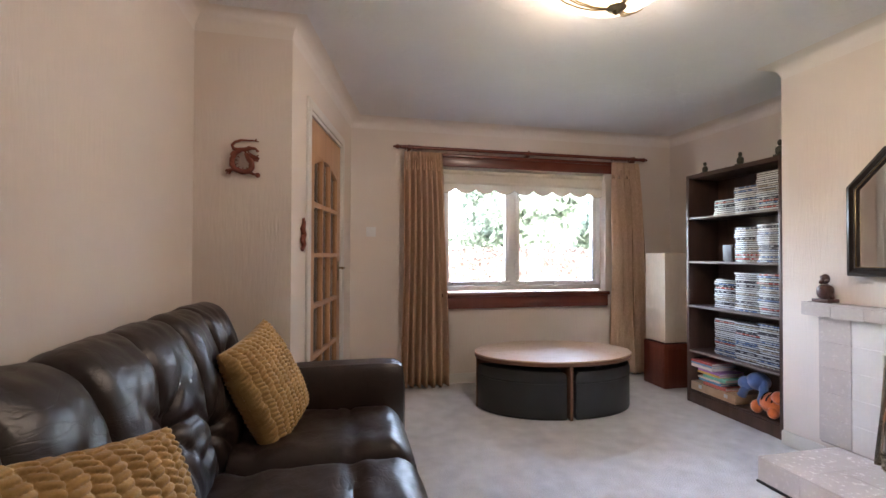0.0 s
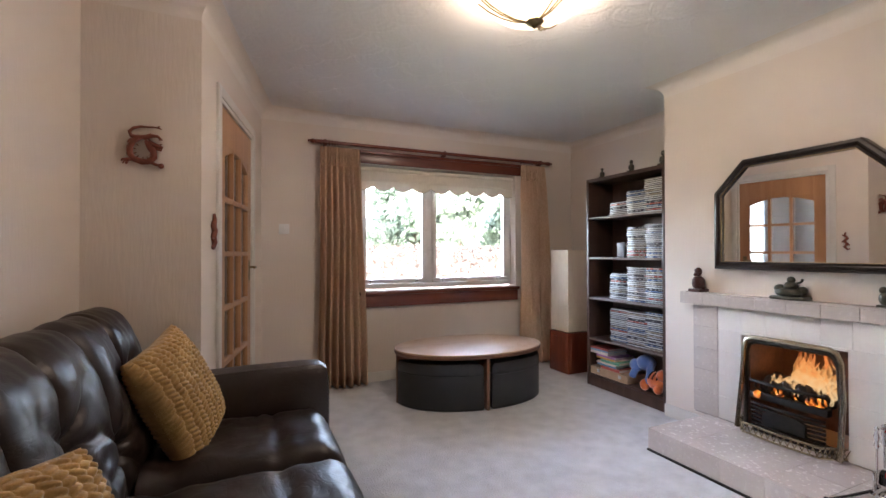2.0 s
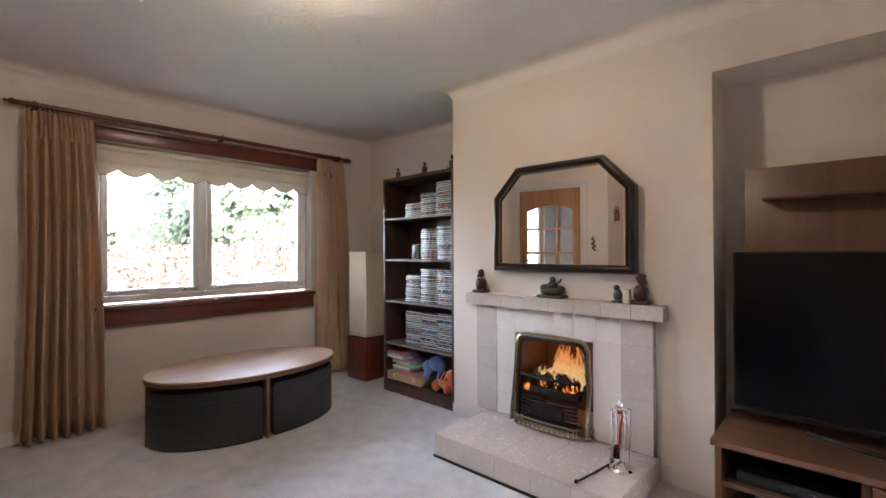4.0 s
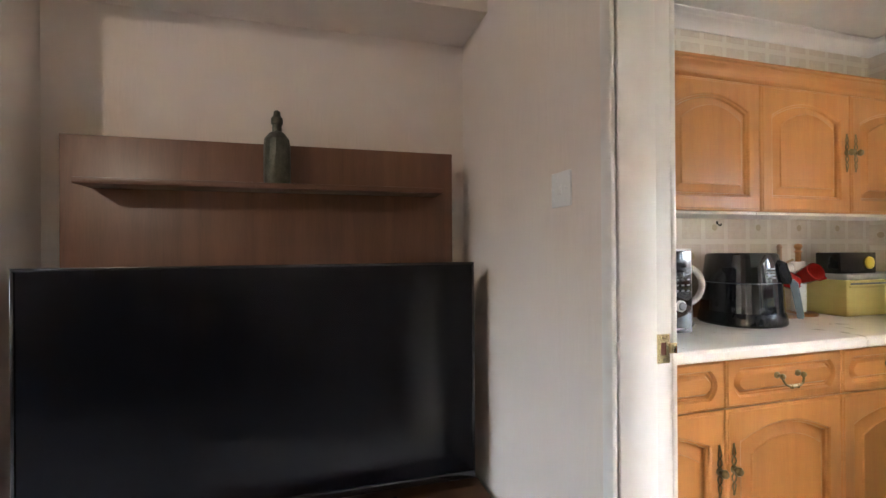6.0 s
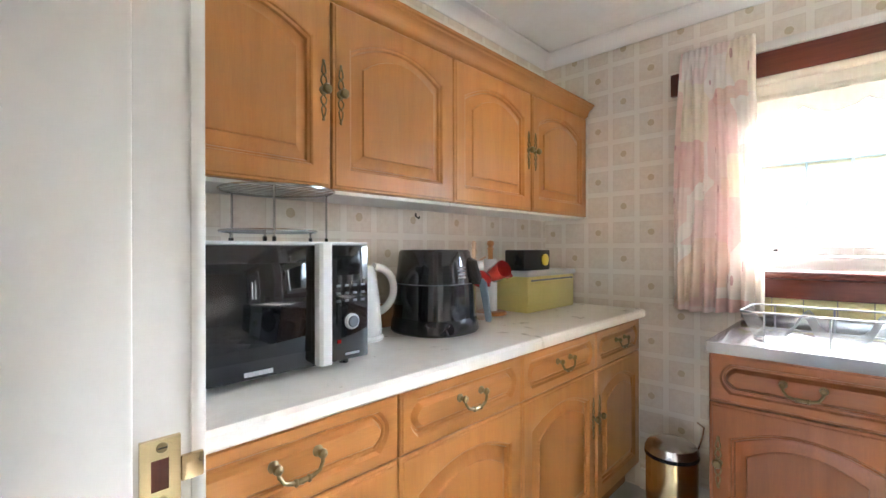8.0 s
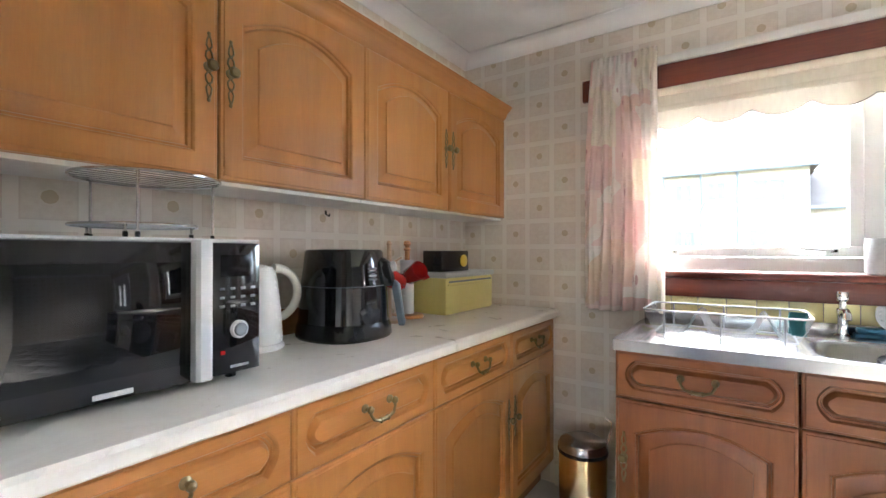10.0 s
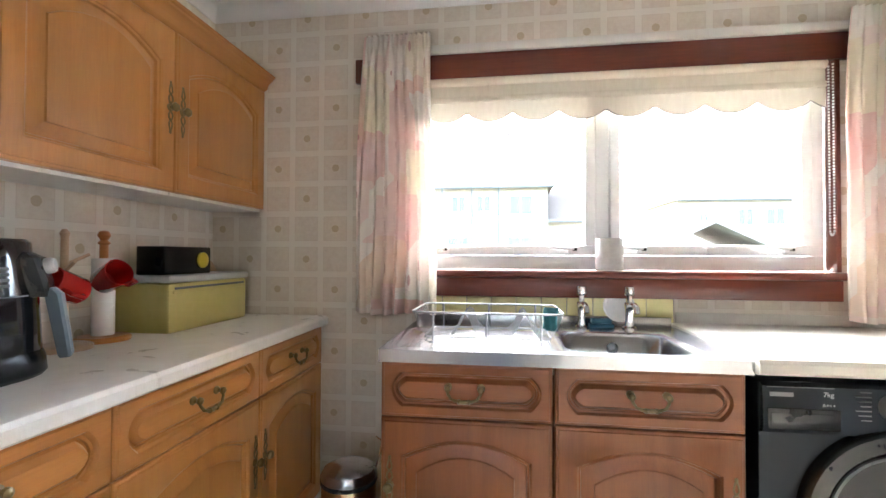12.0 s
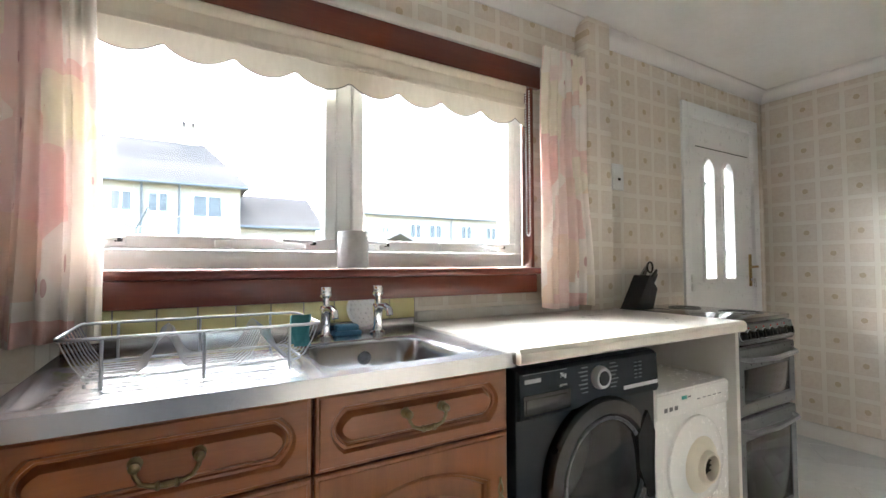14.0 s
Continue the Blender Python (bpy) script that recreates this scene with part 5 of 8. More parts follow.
UF = 2.795
for k, side in enumerate((1, -1, 1, -1)):
    y_hi = (-1.005, -1.556, -2.095, -2.660)[k]
    # local y runs towards -y of the room, local x towards -x
    base_unit(Matrix.Translation((UF, y_hi, 0)) @ pose(0, 0, 0, 0, 0, 180), (0.551, 0.539, 0.565, 0.511)[k], 0.70, 0.868, side, 0.53, "honey oak base cabinet with arched door and drawer under the worktop", "base cabinets in a row")
for k, side in enumerate((1, -1, 1, -1)):
    wall_unit(Matrix.Translation((3.075, (-1.015, -1.545, -2.07, -2.605)[k], 0)) @ pose(0, 0, 0, 0, 0, 180), (0.529, 0.524, 0.534, 0.560)[k], 1.392, 1.932, side, 0.26, "honey oak wall cabinet with arched panel door")
wt = thing("worktop", (3.05, -2.08, 0.868), "pale marbled worktop with a rounded front edge", "worktop")
prof = [(3.335, 0.870), (2.775, 0.870), (2.768, 0.876), (2.768, 0.900), (2.777, 0.909), (2.79, 0.911), (3.335, 0.911)]
part("slab", loft([[(x, y, z) for x, z in prof] for y in (-0.99, -3.172)]), "worktop", wt)
cr = thing("cornice", (3.07, -2.1, 1.956), "honey oak moulded cornice along the wall cabinets", "cornice")
cpro = [(3.32, 1.934), (3.090, 1.934), (3.090, 1.938), (3.078, 1.944), (3.072, 1.950), (3.070, 1.960), (3.064, 1.972), (3.052, 1.982), (3.046, 1.985), (3.044, 1.992), (3.036, 1.996), (3.034, 2.004), (3.32, 2.004)]
part("moulding", loft([[(x, y, z) for x, z in cpro] for y in (-0.99, -3.174)]), "oak_h", cr)

# sink side, facing +y; the oak tone holds the shade of this side
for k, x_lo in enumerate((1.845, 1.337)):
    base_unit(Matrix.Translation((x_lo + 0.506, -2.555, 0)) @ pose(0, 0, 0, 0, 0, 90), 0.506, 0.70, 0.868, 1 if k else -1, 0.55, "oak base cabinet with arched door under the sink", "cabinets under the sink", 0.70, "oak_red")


# ---- sink ----
sk = thing("sink", (1.84, -2.84, 0.87), "stainless steel sink with ridged drainer", "sink")
SX0, SX1, SY0, SY1, SZ = 1.328, 2.352, -3.12, -2.535, 0.905


def rrect(x0, x1, y0, y1, r, seg=6):
    out = []
    for cx, cy, a in ((x1 - r, y1 - r, 0), (x0 + r, y1 - r, 90), (x0 + r, y0 + r, 180), (x1 - r, y0 + r, 270)):
        for k in range(seg + 1):
            t = radians(a + 90 * k / seg)
            out.append((cx + r * math.cos(t), cy + r * math.sin(t)))
    return out


def grid_deck(x0, x1, y0, y1, zf, nx, ny):
    v = [(x0 + (x1 - x0) * i / nx, y0 + (y1 - y0) * j / ny, zf(x0 + (x1 - x0) * i / nx, y0 + (y1 - y0) * j / ny)) for j in range(ny + 1) for i in range(nx + 1)]
    return v, [(j * (nx + 1) + i, j * (nx + 1) + i + 1, (j + 1) * (nx + 1) + i + 1, (j + 1) * (nx + 1) + i) for j in range(ny) for i in range(nx)]


BW = (1.43, 1.80, -2.93, -2.60)   # bowl rim


def drainer_z(x, y):
    e = min((x - 1.86) / 0.03, (2.33 - x) / 0.03, (y + 2.93) / 0.03, (-2.575 - y) / 0.03, 1)
    if e <= 0:
        return SZ
    ridge = 0.006 * max(0, math.sin((y + 3.12) / 0.038 * 2 * math.pi)) if x < 2.28 else 0
    return SZ - 0.007 * min(e, 1) + ridge * min(e, 1)


deck = [grid_deck(1.822, SX1, SY0, SY1, drainer_z, 60, 110),
        grid_deck(SX0, 1.822, SY0, BW[2] - 0.02, lambda x, y: SZ, 8, 4), grid_deck(SX0, 1.822, BW[3] + 0.02, SY1, lambda x, y: SZ, 8, 2), grid_deck(SX0, BW[0] - 0.02, BW[2] - 0.02, BW[3] + 0.02, lambda x, y: SZ, 2, 4)]
part("drainer", merge(*deck), "steel", sk, smooth=60)
part("front_edge", box(SX0, SY1 - 0.0005, 0.868, SX1, SY1 + 0.001, SZ), "steel", sk)
for ex in (SX0, SX1):
    part("side_edge", box(ex - 0.0008, SY0, 0.868, ex + 0.0008, SY1 - 0.001, SZ), "steel", sk)
part("back_ledge", box(SX0, SY0 - 0.006, 0.868, SX1, SY0, SZ + 0.035, 0.003), "steel", sk)
rim0 = rrect(BW[0] - 0.02, BW[1] + 0.022, BW[2] - 0.02, BW[3] + 0.02, 0.001)
bowl_loops = [[(x, y, SZ) for x, y in rim0]]
for d, z, r in ((0.0, SZ - 0.003, 0.07), (0.006, SZ - 0.012, 0.07), (0.014, 0.82, 0.07), (0.03, 0.752, 0.07), (0.06, 0.742, 0.06)):
    bowl_loops.append([(x, y, z) for x, y in rrect(BW[0] + d, BW[1] - d, BW[2] + d, BW[3] - d, r)])
part("bowl", loft(bowl_loops, False, True), "steel", sk, smooth=50)
part("overflow", merge(xf(lathe([(0.02, 0), (0.02, 0.003), (0.012, 0.004)], 16), Matrix.Translation((1.60, -2.917, 0.853)) @ pose(0, 0, 0, -84, 0, 0)), *[xf(lathe([(0.004, 0), (0.004, 0.005)], 8), Matrix.Translation((1.60 + 0.011 * math.cos(a), -2.916, 0.853 + 0.011 * math.sin(a))) @ pose(0, 0, 0, -84, 0, 0)) for a in np.linspace(0, 6.28, 7)[:-1]]), "black_plastic", sk, "dark overflow grating")
part("waste", lathe([(0.035, 0), (0.035, 0.003), (0.02, 0.001)], 20, (1.62, -2.76, 0.742)), "chrome", sk)
for tx in (1.688, 1.512):
    tp = thing("tap", (tx, -3.03, SZ), "chrome pillar tap with a cross-top head", "tap", "pair of sink taps")
    part("pillar", lathe([(0.026, 0), (0.026, 0.006), (0.017, 0.012), (0.014, 0.03), (0.016, 0.07), (0.019, 0.09), (0.016, 0.10)], 18, (tx, -3.03, SZ)), "chrome", tp)
    part("spout", tube([(tx, -3.03, SZ + 0.075), (tx, -3.0, SZ + 0.093), (tx, -2.965, SZ + 0.096), (tx, -2.935, SZ + 0.088), (tx, -2.93, SZ + 0.070)], [0.013, 0.012, 0.011, 0.011, 0.0115], 12), "chrome", tp)
    part("head", lathe([(0.012, 0.10), (0.011, 0.125), (0.018, 0.132), (0.020, 0.150), (0.017, 0.160), (0.005, 0.163)], 10, (tx, -3.03, SZ)), "chrome", tp)

# tiles behind the sink
tw = structure("tiled_upstand", box(1.30, KY0, 0.912, 2.36, KY0 + 0.004, 1.010), "grout", "row of yellow wall tiles behind the sink", "tiles")
tile_me = mesh_object("tile", box(0.0015, 0, 0, 0.1035, 0.006, 0.094, 0.002), "yellow_tile", 30)
for k in range(10):
    share("tile", tile_me, tw, Matrix.Translation((1.304 + 0.105 * k, KY0 + 0.004, 0.914)))
structure("upstand_kitchen", box(0.41, KY0, 0.913, 1.298, KY0 + 0.018, 0.955, 0.004), "white", "cream upstand strip behind the worktop", "upstand")

wt2 = thing("worktop", (0.76, -2.85, 0.87), "cream marbled worktop over the washing machine", "worktop")
WF = -2.515
wprof = [(-3.155, 0.872), (WF - 0.008, 0.872), (WF, 0.880), (WF, 0.902), (WF - 0.010, 0.913), (-3.155, 0.914)]
part("slab", loft([[(x, y, z) for y, z in wprof] for x in (1.326, 0.196)]), "worktop", wt2)
ep = solid("end_panel", box(0.198, -3.15, 0.0, 0.222, -2.545, 0.871, 0.002), "white", "white end panel holding up the worktop", "panel")

# ---- washing machine ----
wm = thing("washing_machine", (1.01, -2.84, 0.0), "charcoal front-loading washing machine with a tinted door", "washing machine")
WX0, WX1, WY = 0.706, 1.306, -2.565
part("cabinet", box(WX0, -3.10, 0.02, WX1, WY, 0.850, 0.008), "charcoal", wm)
part("control_panel", prism([(WY, 0.712), (WY + 0.012, 0.716), (WY + 0.018, 0.73), (WY + 0.012, 0.838), (WY, 0.846)], "x", WX0 + 0.004, WX1 - 0.004), "charcoal", wm)
WCX, WCZ, WR = 0.985, 0.505, 0.232


def ring_y(r, y):
    return [(WCX + r * math.cos(2 * math.pi * j / 48), y, WCZ + r * math.sin(2 * math.pi * j / 48)) for j in range(48)]


door = part("door", loft([ring_y(WR, WY), ring_y(WR, WY + 0.02), ring_y(WR - 0.010, WY + 0.035), ring_y(WR - 0.045, WY + 0.040), ring_y(WR - 0.058, WY + 0.030)], False, False), "black_plastic", wm, "glossy black door rim")
part("chrome_ring", loft([ring_y(WR - 0.056, WY + 0.030), ring_y(WR - 0.058, WY + 0.036), ring_y(WR - 0.066, WY + 0.036), ring_y(WR - 0.068, WY + 0.028)], False, False), "slate", door)
part("door_glass", loft([ring_y(WR - 0.066, WY + 0.028), ring_y(WR - 0.09, WY + 0.034), ring_y(WR - 0.15, WY + 0.044), ring_y(0.02, WY + 0.048)]), "tinted", door, "dark tinted door glass")
part("door_handle", prism([(0.77, 0.40), (0.80, 0.40), (0.845, 0.50), (0.85, 0.60), (0.80, 0.67), (0.765, 0.60), (0.775, 0.48)], "y", WY + 0.030, WY + 0.041), "black_plastic", door)
part("red_light", lathe([(0.006, 0), (0.005, 0.003)], 10, (0, 0, 0)), plain("red_light", (0.6, 0.02, 0.05), 0.3, emit=0.01, emit_color=(1, 0.05, 0.1)), wm).matrix_basis = Matrix.Translation((0.80 - 1.01, WY + 0.042 + 2.84, 0.575)) @ pose(0, 0, 0, -90, 0, 0)
dial = xf(lathe([(0.034, 0), (0.034, 0.012), (0.030, 0.022), (0.026, 0.024), (0.02, 0.020)], 28), Matrix.Translation((0.995, WY + 0.014, 0.795)) @ pose(0, 0, 0, -90, 0, 0))
part("dial", dial, "silver", wm, "silver programme dial")
part("dial_face", xf(lathe([(0.022, 0), (0.021, 0.003)], 24), Matrix.Translation((0.995, WY + 0.0345, 0.795)) @ pose(0, 0, 0, -90, 0, 0)), "charcoal", wm)
part("detergent_drawer", merge(box(1.115, WY + 0.010, 0.725, 1.292, WY + 0.019, 0.782, 0.005), box(1.135, WY + 0.019, 0.735, 1.285, WY + 0.0215, 0.770, 0.002)), "black_plastic", wm)
marks = [box(1.13, WY + 0.0155, 0.836, 1.292, WY + 0.0165, 0.838)]
for k in range(7):
    for s in (-1, 1):
        marks.append(box(0.995 + s * 0.05, WY + 0.0135, 0.757 + 0.012 * k, 0.995 + s * (0.074 + 0.006 * (k % 3)), WY + 0.0175, 0.7595 + 0.012 * k))
for k in range(5):
    for c in range(2):
        marks.append(box(0.795 + 0.022 * c, WY + 0.0135, 0.770 + 0.012 * k, 0.808 + 0.022 * c, WY + 0.0175, 0.773 + 0.012 * k))
part("printed_marks", merge(*marks), "grey_plastic", wm, "small grey printed programme marks")
part("printed_band", box(0.715, WY + 0.016, 0.742, 0.885, WY + 0.0195, 0.753), "silver", wm, "pale printed band")
part("logo_bar", box(1.228, WY + 0.0142, 0.812, 1.285, WY + 0.0165, 0.823), "grey_mark", wm, "plain grey badge")
part("kickboard", box(WX0 + 0.01, -3.0, 0.0, WX1 - 0.01, WY - 0.01, 0.02), "black_plastic", wm)


def writing(text, size, m, mat, parent, label, align="CENTER"):
    cu = bpy.data.curves.new("writing", "FONT")
    cu.body, cu.size, cu.align_x, cu.extrude = text, size, align, 0.0004
    ob = new("writing", cu)
    me = bpy.data.meshes.new_from_object(ob)
    bpy.data.objects.remove(ob)
    bpy.data.curves.remove(cu)
    me.materials.append(M[mat])
    w = new("writing", me)
    w.parent = parent
    w.matrix_basis = Matrix.Translation(-ORIGIN.get(parent.name, Vector((0, 0, 0)))) @ m
    return tagged(w, label)


to_plus_y = pose(0, 0, 0, 90, 0, 180)
writing("7kg", 0.018, Matrix.Translation((1.145, WY + 0.0172, 0.815)) @ to_plus_y, "silver", wm, "printed 7kg load size")
writing("A+++", 0.013, Matrix.Translation((1.145, WY + 0.0185, 0.789)) @ to_plus_y, "silver", wm, "printed energy class")

# ---- tumble dryer ----
td = thing("tumble_dryer", (0.465, -2.85, 0.0), "small white tumble dryer with a round vent in its door", "tumble dryer")
DX0, DX1, DYF = 0.232, 0.690, -2.575
part("cabinet", box(DX0, -3.05, 0.02, DX1, DYF, 0.690, 0.010), "white_plastic", td)
part("control_panel", box(DX0 + 0.004, DYF, 0.600, DX1 - 0.004, DYF + 0.006, 0.682, 0.003), "white_plastic", td)
def ring_d(r, y, cx=0.462, cz=0.415):
    return [(cx + r * math.cos(2 * math.pi * j / 36), y, cz + r * math.sin(2 * math.pi * j / 36)) for j in range(36)]
ddoor = part("door", loft([ring_d(0.168, DYF), ring_d(0.168, DYF + 0.010), ring_d(0.158, DYF + 0.018), ring_d(0.115, DYF + 0.024), ring_d(0.02, DYF + 0.024)]), "white_plastic", td)
part("vent_cone", loft([ring_d(0.100, DYF + 0.023), ring_d(0.094, DYF + 0.030), ring_d(0.058, DYF + 0.044), ring_d(0.052, DYF + 0.062), ring_d(0.044, DYF + 0.062), ring_d(0.040, DYF + 0.030)], False, False), "cream_plastic", ddoor, "cream plastic vent outlet")
part("vent_hole", merge(loft([ring_d(0.041, DYF + 0.031), ring_d(0.039, DYF + 0.032)])), "black_plastic", ddoor)
part("vent_bars", merge(*[box(0.425, DYF + 0.034, 0.39 + 0.017 * k, 0.499, DYF + 0.038, 0.394 + 0.017 * k) for k in range(4)]), "iron", ddoor)
part("badge", box(0.515, DYF + 0.006, 0.652, 0.545, DYF + 0.008, 0.664), plain("teal_badge", (0.08, 0.42, 0.38), 0.4), td, "small teal badge")
part("printed_marks", merge(box(0.49, DYF + 0.006, 0.655, 0.508, DYF + 0.0072, 0.660), *[box(0.29 + 0.035 * k, DYF + 0.006, 0.64, 0.31 + 0.035 * k, DYF + 0.0072, 0.643) for k in range(5)], *[box(0.57 + 0.03 * k, DYF + 0.006, 0.622, 0.588 + 0.03 * k, DYF + 0.0072, 0.636) for k in range(3)]), "grey_plastic", td, "faint grey printed marks")

# ---- cooker ----
ck = thing("cooker", (-0.06, -2.86, 0.0), "slate grey double-oven cooker with a black glass hob", "cooker")
CX0, CX1, CYF = -0.315, 0.186, -2.590
part("body", box(CX0, -3.14, 0.03, CX1, CYF, 0.885, 0.004), "black_plastic", ck)
part("hob", box(CX0 - 0.004, -3.15, 0.886, CX1 + 0.004, CYF + 0.012, 0.908, 0.005), "gloss_black", ck, "black glass hob")
for cx, cy, r in ((0.07, -2.73, 0.075), (-0.2, -2.73, 0.09), (0.07, -3.0, 0.09), (-0.2, -3.0, 0.075)):
    part("hob_ring", tube([(cx + r * math.cos(a), cy + r * math.sin(a), 0.9085) for a in np.linspace(0, 2 * math.pi, 33)[:-1]], 0.0012, 4, True), "grey_plastic", ck)
part("control_panel", prism([(CYF, 0.800), (CYF + 0.022, 0.802), (CYF + 0.030, 0.815), (CYF + 0.018, 0.880), (CYF, 0.884)], "x", CX0, CX1), "slate", ck)
kn_g = merge(lathe([(0.020, 0), (0.020, 0.006), (0.015, 0.010), (0.014, 0.026), (0.011, 0.028)], 18), box(-0.003, -0.015, 0.026, 0.003, 0.015, 0.033, 0.001))
for k in range(7):
    kx = CX1 - 0.055 - 0.062 * k
    kb_ = part("knob", xf(kn_g, Matrix.Translation((kx, CYF + 0.024, 0.842)) @ pose(0, 0, 0, -81, 0, 0)), "black_plastic", ck)
    part("knob_ring", xf(lathe([(0.0215, 0), (0.0215, 0.004), (0.0195, 0.005)], 18), Matrix.Translation((kx, CYF + 0.0235, 0.842)) @ pose(0, 0, 0, -81, 0, 0)), "silver", ck)
    part("red_mark", box(kx - 0.004, CYF + 0.018, 0.866, kx + 0.004, CYF + 0.0215, 0.872), "red", ck)
for z0, z1, nm in ((0.520, 0.790, "top_oven_door"), (0.06, 0.505, "main_oven_door")):
    od = part(nm, loft([arch_loop(CX0 + 0.004, CX1 - 0.004, z0, z1, 0.0001, i, y) for i, y in ((0, CYF), (0, CYF + 0.024), (0.006, CYF + 0.030), (0.050, CYF + 0.030), (0.054, CYF + 0.026), (0.058, CYF + 0.026))], True, True), "slate", ck)
    me = od.data
    for v in me.vertices:     # outline was laid in (y, z): turn it into (x, z)
        o = ORIGIN[od.name]
        x, y = v.co.x + o.x, v.co.y + o.y
        v.co.x, v.co.y = y - o.x, x - o.y
    me.flip_normals()
    part("oven_window", box(CX0 + 0.058, CYF + 0.022, z0 + 0.058, CX1 - 0.058, CYF + 0.0285, z1 - 0.085, 0.002), "tinted", od, "dark oven glass")
    part("oven_handle", tube([(CX0 + 0.03, CYF + 0.028, z1 - 0.035), (CX0 + 0.06, CYF + 0.058, z1 - 0.040), ((CX0 + CX1) / 2, CYF + 0.066, z1 - 0.048), (CX1 - 0.06, CYF + 0.058, z1 - 0.040), (CX1 - 0.03, CYF + 0.028, z1 - 0.035)], 0.010, 10), "handle_grey", od)
part("foot_rail", box(CX0 + 0.02, -3.1, 0.0, CX1 - 0.02, CYF - 0.03, 0.03), "black_plastic", ck)

# ---- back door ----
bd = thing("door_1", (-0.945, KY0 - 0.05, 0.0), "white plastic back door with two arched frosted lights", "door", kind="structure")
FX0, FX1, FZ = -1.40, -0.49, 2.13
part("frame", merge(box(FX0 + 0.004, KY0 - 0.08, 0, FX0 + 0.075, KY0 + 0.012, FZ - 0.004, 0.004), box(FX1 - 0.075, KY0 - 0.08, 0, FX1 - 0.004, KY0 + 0.012, FZ - 0.004, 0.004), box(FX0 + 0.075, KY0 - 0.08, FZ - 0.085, FX1 - 0.075, KY0 + 0.012, FZ - 0.004, 0.004)), "upvc", bd)
LX0, LX1, LZ = FX0 + 0.078, FX1 - 0.078, FZ - 0.088
lights = [(-0.845, -0.735), (-1.075, -0.965)]
leaf = part("leaf", holed("y", KY0 - 0.065, KY0 - 0.010, LX0, LX1, 0.01, LZ, [(a, b, 1.045, 1.80) for a, b in lights]), "upvc", bd)
for a, b in lights:
    def lt(i, y):
        pts = [(b - i, 1.045 + i), (b - i, 1.74)]
        pts += [(b - i + (a - b + 2 * i) * k / 8, 1.74 + (0.055 - i) * math.sin(math.pi * k / 8)) for k in range(1, 8)]
        pts += [(a + i, 1.74), (a + i, 1.045 + i)]
        return [(x, y, z) for x, z in pts]
    part("light_bead", loft([lt(-0.022, KY0 - 0.010), lt(-0.020, KY0 - 0.002), lt(-0.004, KY0 + 0.002), lt(0.004, KY0 - 0.012), lt(0.004, KY0 - 0.04)], False, False), "upvc", leaf)
    top = [(a - 0.002, 1.80), (a - 0.002, 1.74)] + [(a + (b - a) * k / 8, 1.74 + 0.055 * math.sin(math.pi * k / 8)) for k in range(1, 8)] + [(b + 0.002, 1.74), (b + 0.002, 1.80)]
    part("light_head", prism(top, "y", KY0 - 0.055, KY0 - 0.012), "upvc", leaf)
    pane = part("pane", box(a, KY0 - 0.04, 1.045, b, KY0 - 0.034, 1.80), "frosted", leaf, "frosted glass with a trailing pattern")
    pane.visible_shadow = False
    part("lead_pattern", merge(*[tube([((a + b) / 2 + 0.025 * math.sin(k * 1.1 + u), KY0 - 0.032, 1.08 + 0.105 * k + 0.05 * u) for u in (0, 0.5, 1.0)], 0.004, 5) for k in range(6)], *[ball(((a + b) / 2 + 0.02 * (-1) ** k, KY0 - 0.032, 1.10 + 0.11 * k), (0.012, 0.002, 0.012), 8, 5) for k in range(6)]), "silver", leaf)
# Thin black strip laid on the leaf for the shade in its groove.
part("door_groove", box(LX0 + 0.03, KY0 - 0.0095, 1.868, LX1 - 0.09, KY0 - 0.0085, 1.873), "black_plastic", leaf)
part("door_handle", merge(box(-1.30, KY0 - 0.010, 0.98, -1.268, KY0 - 0.002, 1.20, 0.003), tube([(-1.284, KY0 - 0.005, 1.115), (-1.284, KY0 + 0.04, 1.115), (-1.24, KY0 + 0.045, 1.115), (-1.18, KY0 + 0.045, 1.112)], 0.008, 8)), "bright_brass", leaf, "brass lever handle")
part("key", merge(box(-1.292, KY0 - 0.002, 1.02, -1.276, KY0 + 0.02, 1.035), tube([(-1.284 + 0.015 * math.cos(a), KY0 + 0.022, 0.995 + 0.02 * math.sin(a)) for a in np.linspace(0, 6.28, 13)[:-1]], 0.002, 5, True)), "chrome", leaf)
for hz in (1.02, 1.86):
    part("hinge", merge(box(-0.592, KY0 - 0.006, hz - 0.05, -0.545, KY0 + 0.022, hz - 0.004, 0.005), box(-0.592, KY0 - 0.006, hz + 0.004, -0.545, KY0 + 0.022, hz + 0.05, 0.005)), "upvc", bd)
spur = solid("fused_spur", merge(box(0.052, KY0, 1.527, 0.139, KY0 + 0.010, 1.667, 0.003), box(0.083, KY0 + 0.010, 1.572, 0.108, KY0 + 0.014, 1.596, 0.002)), "white_plastic", "white tall switch plate on the kitchen wall", "switch")
part("rocker", box(0.086, KY0 + 0.0145, 1.577, 0.105, KY0 + 0.0165, 1.590), "black_plastic", spur, "small dark rocker")

